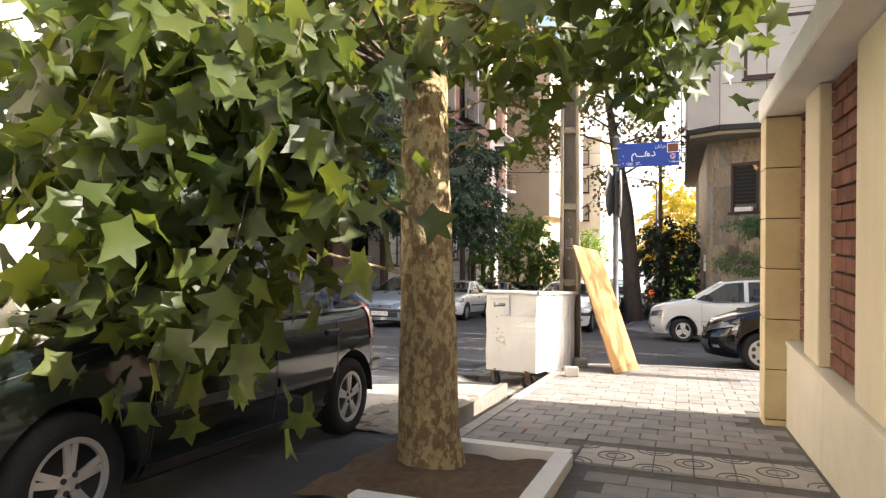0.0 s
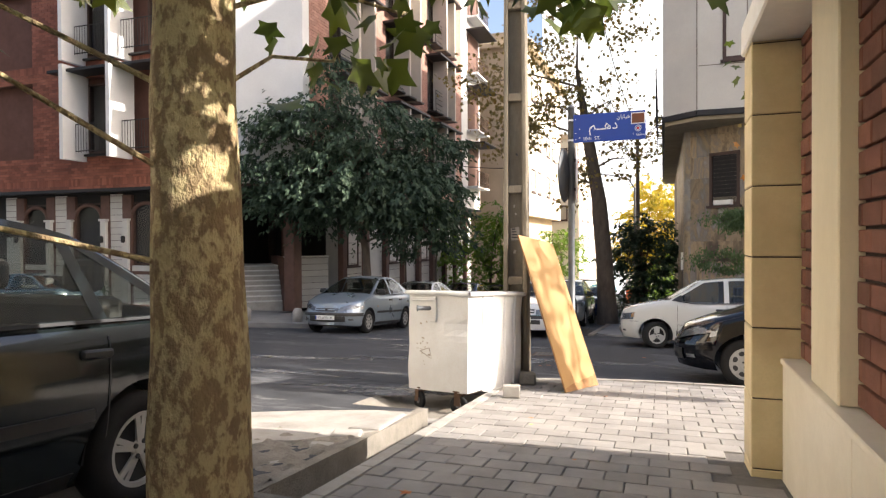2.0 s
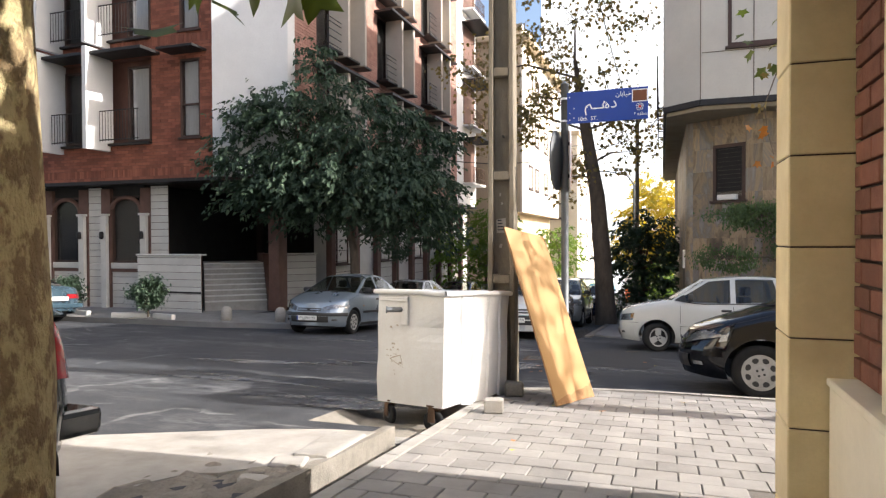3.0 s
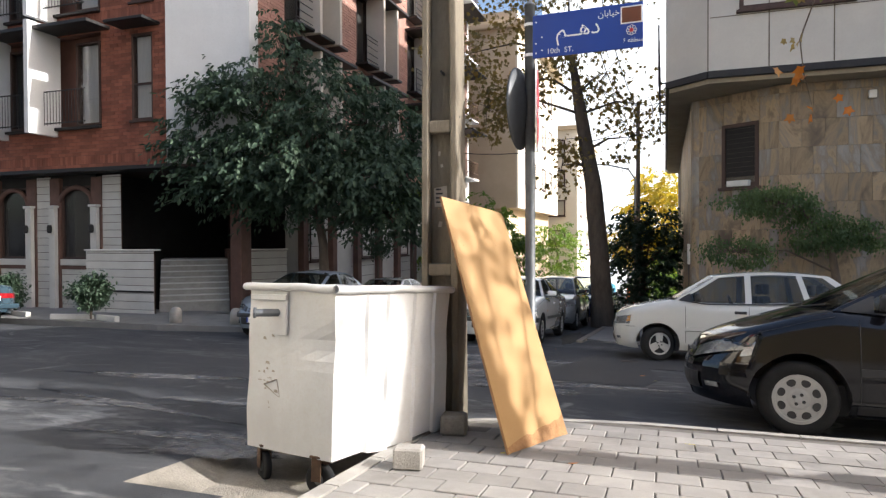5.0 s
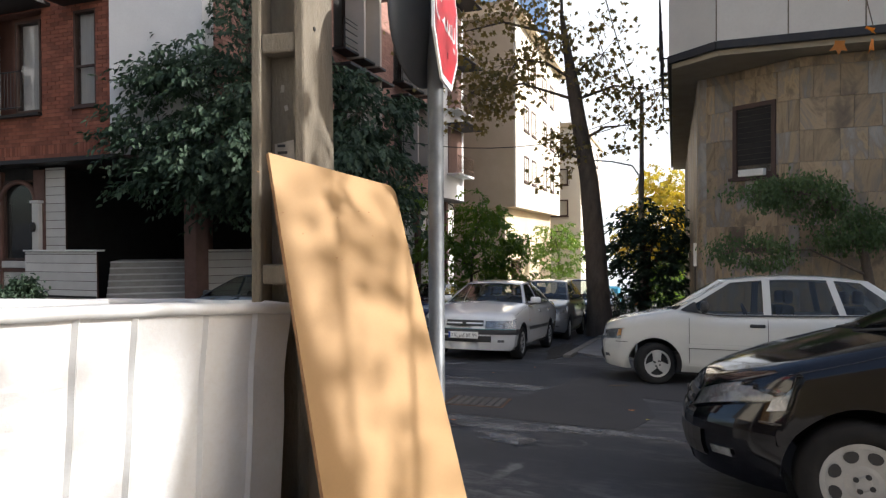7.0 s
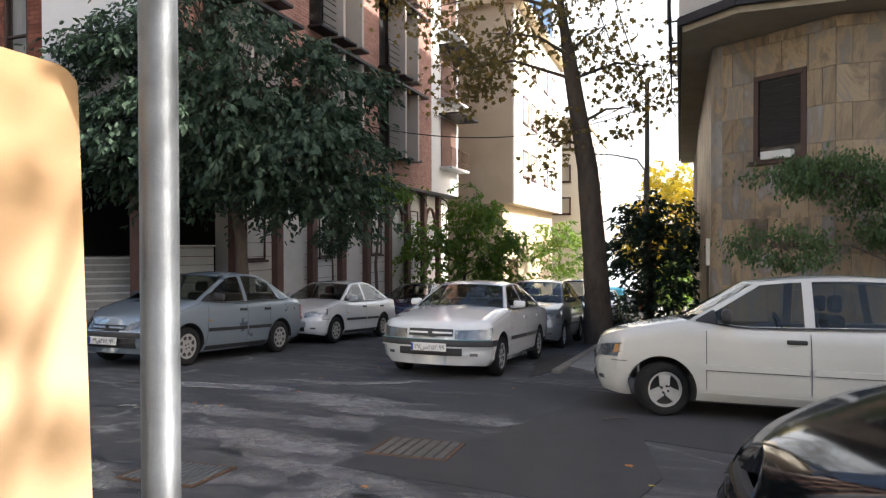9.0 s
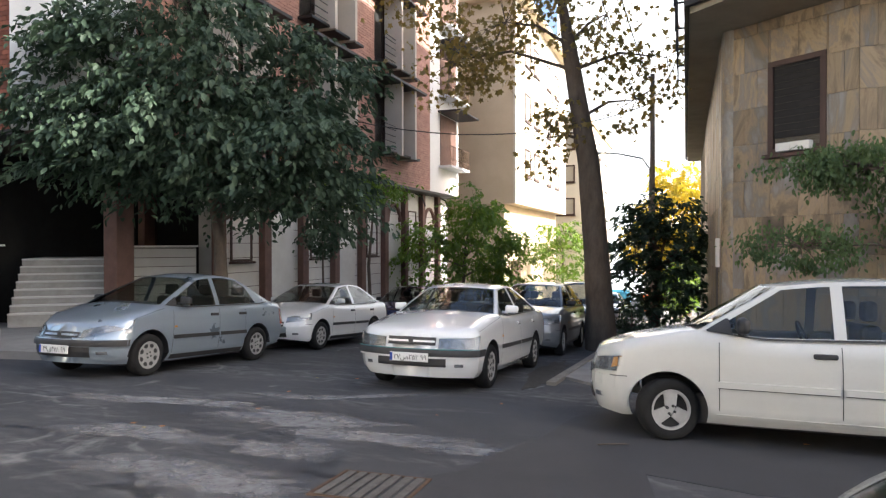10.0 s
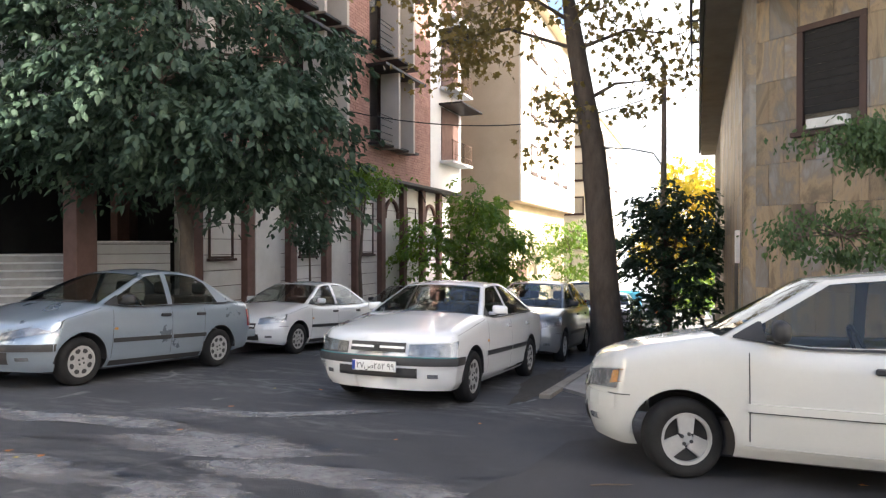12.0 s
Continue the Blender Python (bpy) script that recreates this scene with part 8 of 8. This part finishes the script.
for i, (x, y, rx_, ry_, tr) in enumerate(chalk):
    rr = random.Random(i + 40)
    for k in range(3):
        patch("pale_stain", blob(x + rr.gauss(0, 0.25 * rx_), y + rr.gauss(0, 0.5 * ry_ + 0.08), rx_ * rr.uniform(0.45, 1.0), ry_ * rr.uniform(0.8, 1.8), tr + rr.gauss(0, 8), 22, 0.55, i * 5 + k), 0.003 + 0.0012 * k + 0.0001 * i, CHALK, "pale dried cement stain on the asphalt", "stain")
rr = random.Random(77)
for k in range(26):
    x, y = rr.uniform(-5.0, 1.6), rr.uniform(9.9, 17.5)
    if k > 17:
        x, y = rr.uniform(-1.2, 0.9), rr.uniform(3.2, 9.0)
    sh = leaf_shape("plane")
    me = bpy.data.meshes.new("fallen_leaf")
    me.from_pydata([(p[0], p[1], abs(p[2]) * 0.4 + 0.006) for p in sh], [], [tuple(range(len(sh)))])
    me.materials.append(LEAF_ORANGE if k % 3 else LEAF_YELLOW)
    ob = new("fallen_leaf", me)
    s = rr.uniform(0.035, 0.07)
    ob.matrix_world = on_ground(x, y, rr.uniform(0, 360), SW if k > 17 else 0.008) @ Matrix.Diagonal((s, s, s, 1))
    tagged(ob, "dry fallen plane leaf on the ground", "leaf", group="fallen leaves")
# worn tyre lying against the corner of the stone building
b = bmesh.new()
lathe(b, [(0.19, -0.085), (0.27, -0.095), (0.305, -0.07), (0.31, 0.0), (0.305, 0.07), (0.27, 0.095), (0.19, 0.085), (0.18, 0.0), (0.19, -0.085)], 30, "z")
ob = link("old_tyre", b, RUBBER, smooth=True)
ob.matrix_world = on_ground(0.34, 31.8, 0, 0.145)
tagged(ob, "worn black tyre lying flat on the footway", "tyre")
# twig on the road
b = bmesh.new()
tube(b, [(0, 0, 0.012), (0.1, 0.03, 0.014), (0.22, 0.01, 0.02), (0.3, 0.05, 0.012)], [0.006, 0.006, 0.005, 0.003], 5)
ob = link("twig", b, BARK_DARK)
ob.matrix_world = on_ground(-0.3, 14.6, 20)
tagged(ob, "short dry twig lying on the asphalt", "twig")

# ---- patterned band of tiles across the footway ----
band = tagged(new("tile_band"), "band of pale patterned paving tiles across the footway", "paving", kind="structure")
TILE_PALE = mat("pale_tile", (0.46, 0.43, 0.38), (0.38, 0.35, 0.30), 0.8, scale=6, fine=80, bump=0.2, objrand=0.06)
me_t = None
for i in range(6):
    for j in range(2):
        x, y = -0.28 + i * 0.252, 2.98 + j * 0.252
        if me_t is None:
            bb = boxm(-0.122, 0.122, -0.122, 0.122, -0.02, 0.006, 0.003)
            me_t = bpy.data.meshes.new("tile")
            bb.to_mesh(me_t)
            bb.free()
            me_t.materials.append(TILE_PALE)
            bb = bmesh.new()
            for cx, cy, a0 in ((-0.122, -0.122, 0), (0.122, 0.122, 180)):
                for rad in (0.06, 0.115):
                    pts = [(cx + rad * math.cos(radians(a0 + 90 * q / 6)), cy + rad * math.sin(radians(a0 + 90 * q / 6)), 0.006) for q in range(7)]
                    tube(bb, pts, 0.005, 5)
            me_c = bpy.data.meshes.new("tile_scroll")
            bb.to_mesh(me_c)
            bb.free()
            me_c.materials.append(JOINT)
        t = new("tile", me_t)
        t.parent = band
        t.matrix_world = on_ground(x, y, 90 * ((i + j) % 4), SW)
        c = new("tile_scroll", me_c)
        c.parent = t

# ---- brown bricks of the garden wall panels ----
panels = []
edges = [(4.84, 4.21)] + [(PIL[i][0], PIL[i + 1][1] + 0.052) for i in range(len(PIL) - 1)]
brick_meshes = {}
near = 0
far_b = bmesh.new()
for pi, (y1, y0) in enumerate(edges):
    row, z = 0, 0.445
    while z < WT - 0.02:
        zt = min(z + 0.112, WT)
        y = y0 - (row % 2) * 0.13
        while y < y1:
            a, c = max(y, y0) + 0.004, min(y + 0.26, y1) - 0.004
            y += 0.26
            if c - a < 0.03:
                continue
            hgt = zt - z - 0.016
            if pi < 3 and near < 300:
                near += 1
                key = (round(c - a, 3), round(hgt, 3))
                if key not in brick_meshes:
                    bb = boxm(-0.022, 0.03, 0, key[0], 0, key[1], 0.004)
                    brick_meshes[key] = bpy.data.meshes.new("brick")
                    bb.to_mesh(brick_meshes[key])
                    bb.free()
                    brick_meshes[key].materials.append(BRICK_NEAR)
                ob = new("brick", brick_meshes[key])
                ob.parent = wall
                ob.location = (1.262 + random.uniform(-0.003, 0.003), a, z + 0.008)
            else:
                box(far_b, 1.24, 1.29, a, c, z + 0.008, z + 0.008 + hgt)
        z = zt
        row += 1
far_bricks = link("brickwork", far_b, BRICK_NEAR, wall)
tagged(far_bricks, kind="stuff")

# ---- pavers of the footway ----
pm = {}
joined_v, joined_f = [], []
PW, PD = 0.255, 0.215
count = 0
row, y = 0, -4.0
while y < 9.0:
    x = CH1 + 0.11 - (row % 2) * PW / 2
    while x < 7.0:
        x0, x1 = max(x, CH1 + 0.105), x + PW
        x += PW
        cx, cy = (x0 + x1) / 2, y + PD / 2
        if x1 - x0 < 0.05 or (x1 > WX - 0.005 and y < 4.9) or (x1 > 0.96 and y < 5.25 and y + PD > 4.8):
            continue
        if x0 < -0.38 and 1.4 < y + PD and y < 2.92:
            continue
        if x0 < 1.11 and x1 > -0.40 and y + PD > 2.86 and y < 3.35:
            continue
        lim = 9.02 if x0 > 0.2 else (8.9 if x0 > -0.55 else 8.55)
        if y + PD > lim or (x0 < -1.1 and y + PD > 8.3):
            continue
        g_, hgt = 0.008, random.uniform(-0.003, 0.004)
        if 2.9 < y and x1 < 1.2 and count < 300:
            count += 1
            key = round(x1 - x0, 3)
            if key not in pm:
                bb = boxm(-key / 2 + g_ / 2, key / 2 - g_ / 2, -PD / 2 + g_ / 2, PD / 2 - g_ / 2, -0.03, 0.0, 0.005)
                pm[key] = bpy.data.meshes.new("paver")
                bb.to_mesh(pm[key])
                bb.free()
                pm[key].materials.append(PAVER)
            ob = new("paver", pm[key])
            ob.parent = pavement
            ob.matrix_world = on_ground(cx, cy, random.uniform(-0.5, 0.5), SW + hgt)
        else:
            k = len(joined_v)
            for d in (0, 1):
                for (px_, py_) in ((x0 + g_ / 2, y + g_ / 2), (x1 - g_ / 2, y + g_ / 2), (x1 - g_ / 2, y + PD - g_ / 2), (x0 + g_ / 2, y + PD - g_ / 2)):
                    joined_v.append((px_, py_, gz(px_, py_, SW + hgt - (0 if d else 0.03))))
            joined_f += [(k + 4, k + 5, k + 6, k + 7), (k, k + 1, k + 5, k + 4), (k + 1, k + 2, k + 6, k + 5), (k + 2, k + 3, k + 7, k + 6), (k + 3, k, k + 4, k + 7)]
    y += PD
    row += 1
me = bpy.data.meshes.new("paver_field")
me.from_pydata(joined_v, [], joined_f)
me.materials.append(PAVER_JOIN)
ob = new("paver_field", me)
ob.parent = pavement
tagged(ob, kind="stuff")
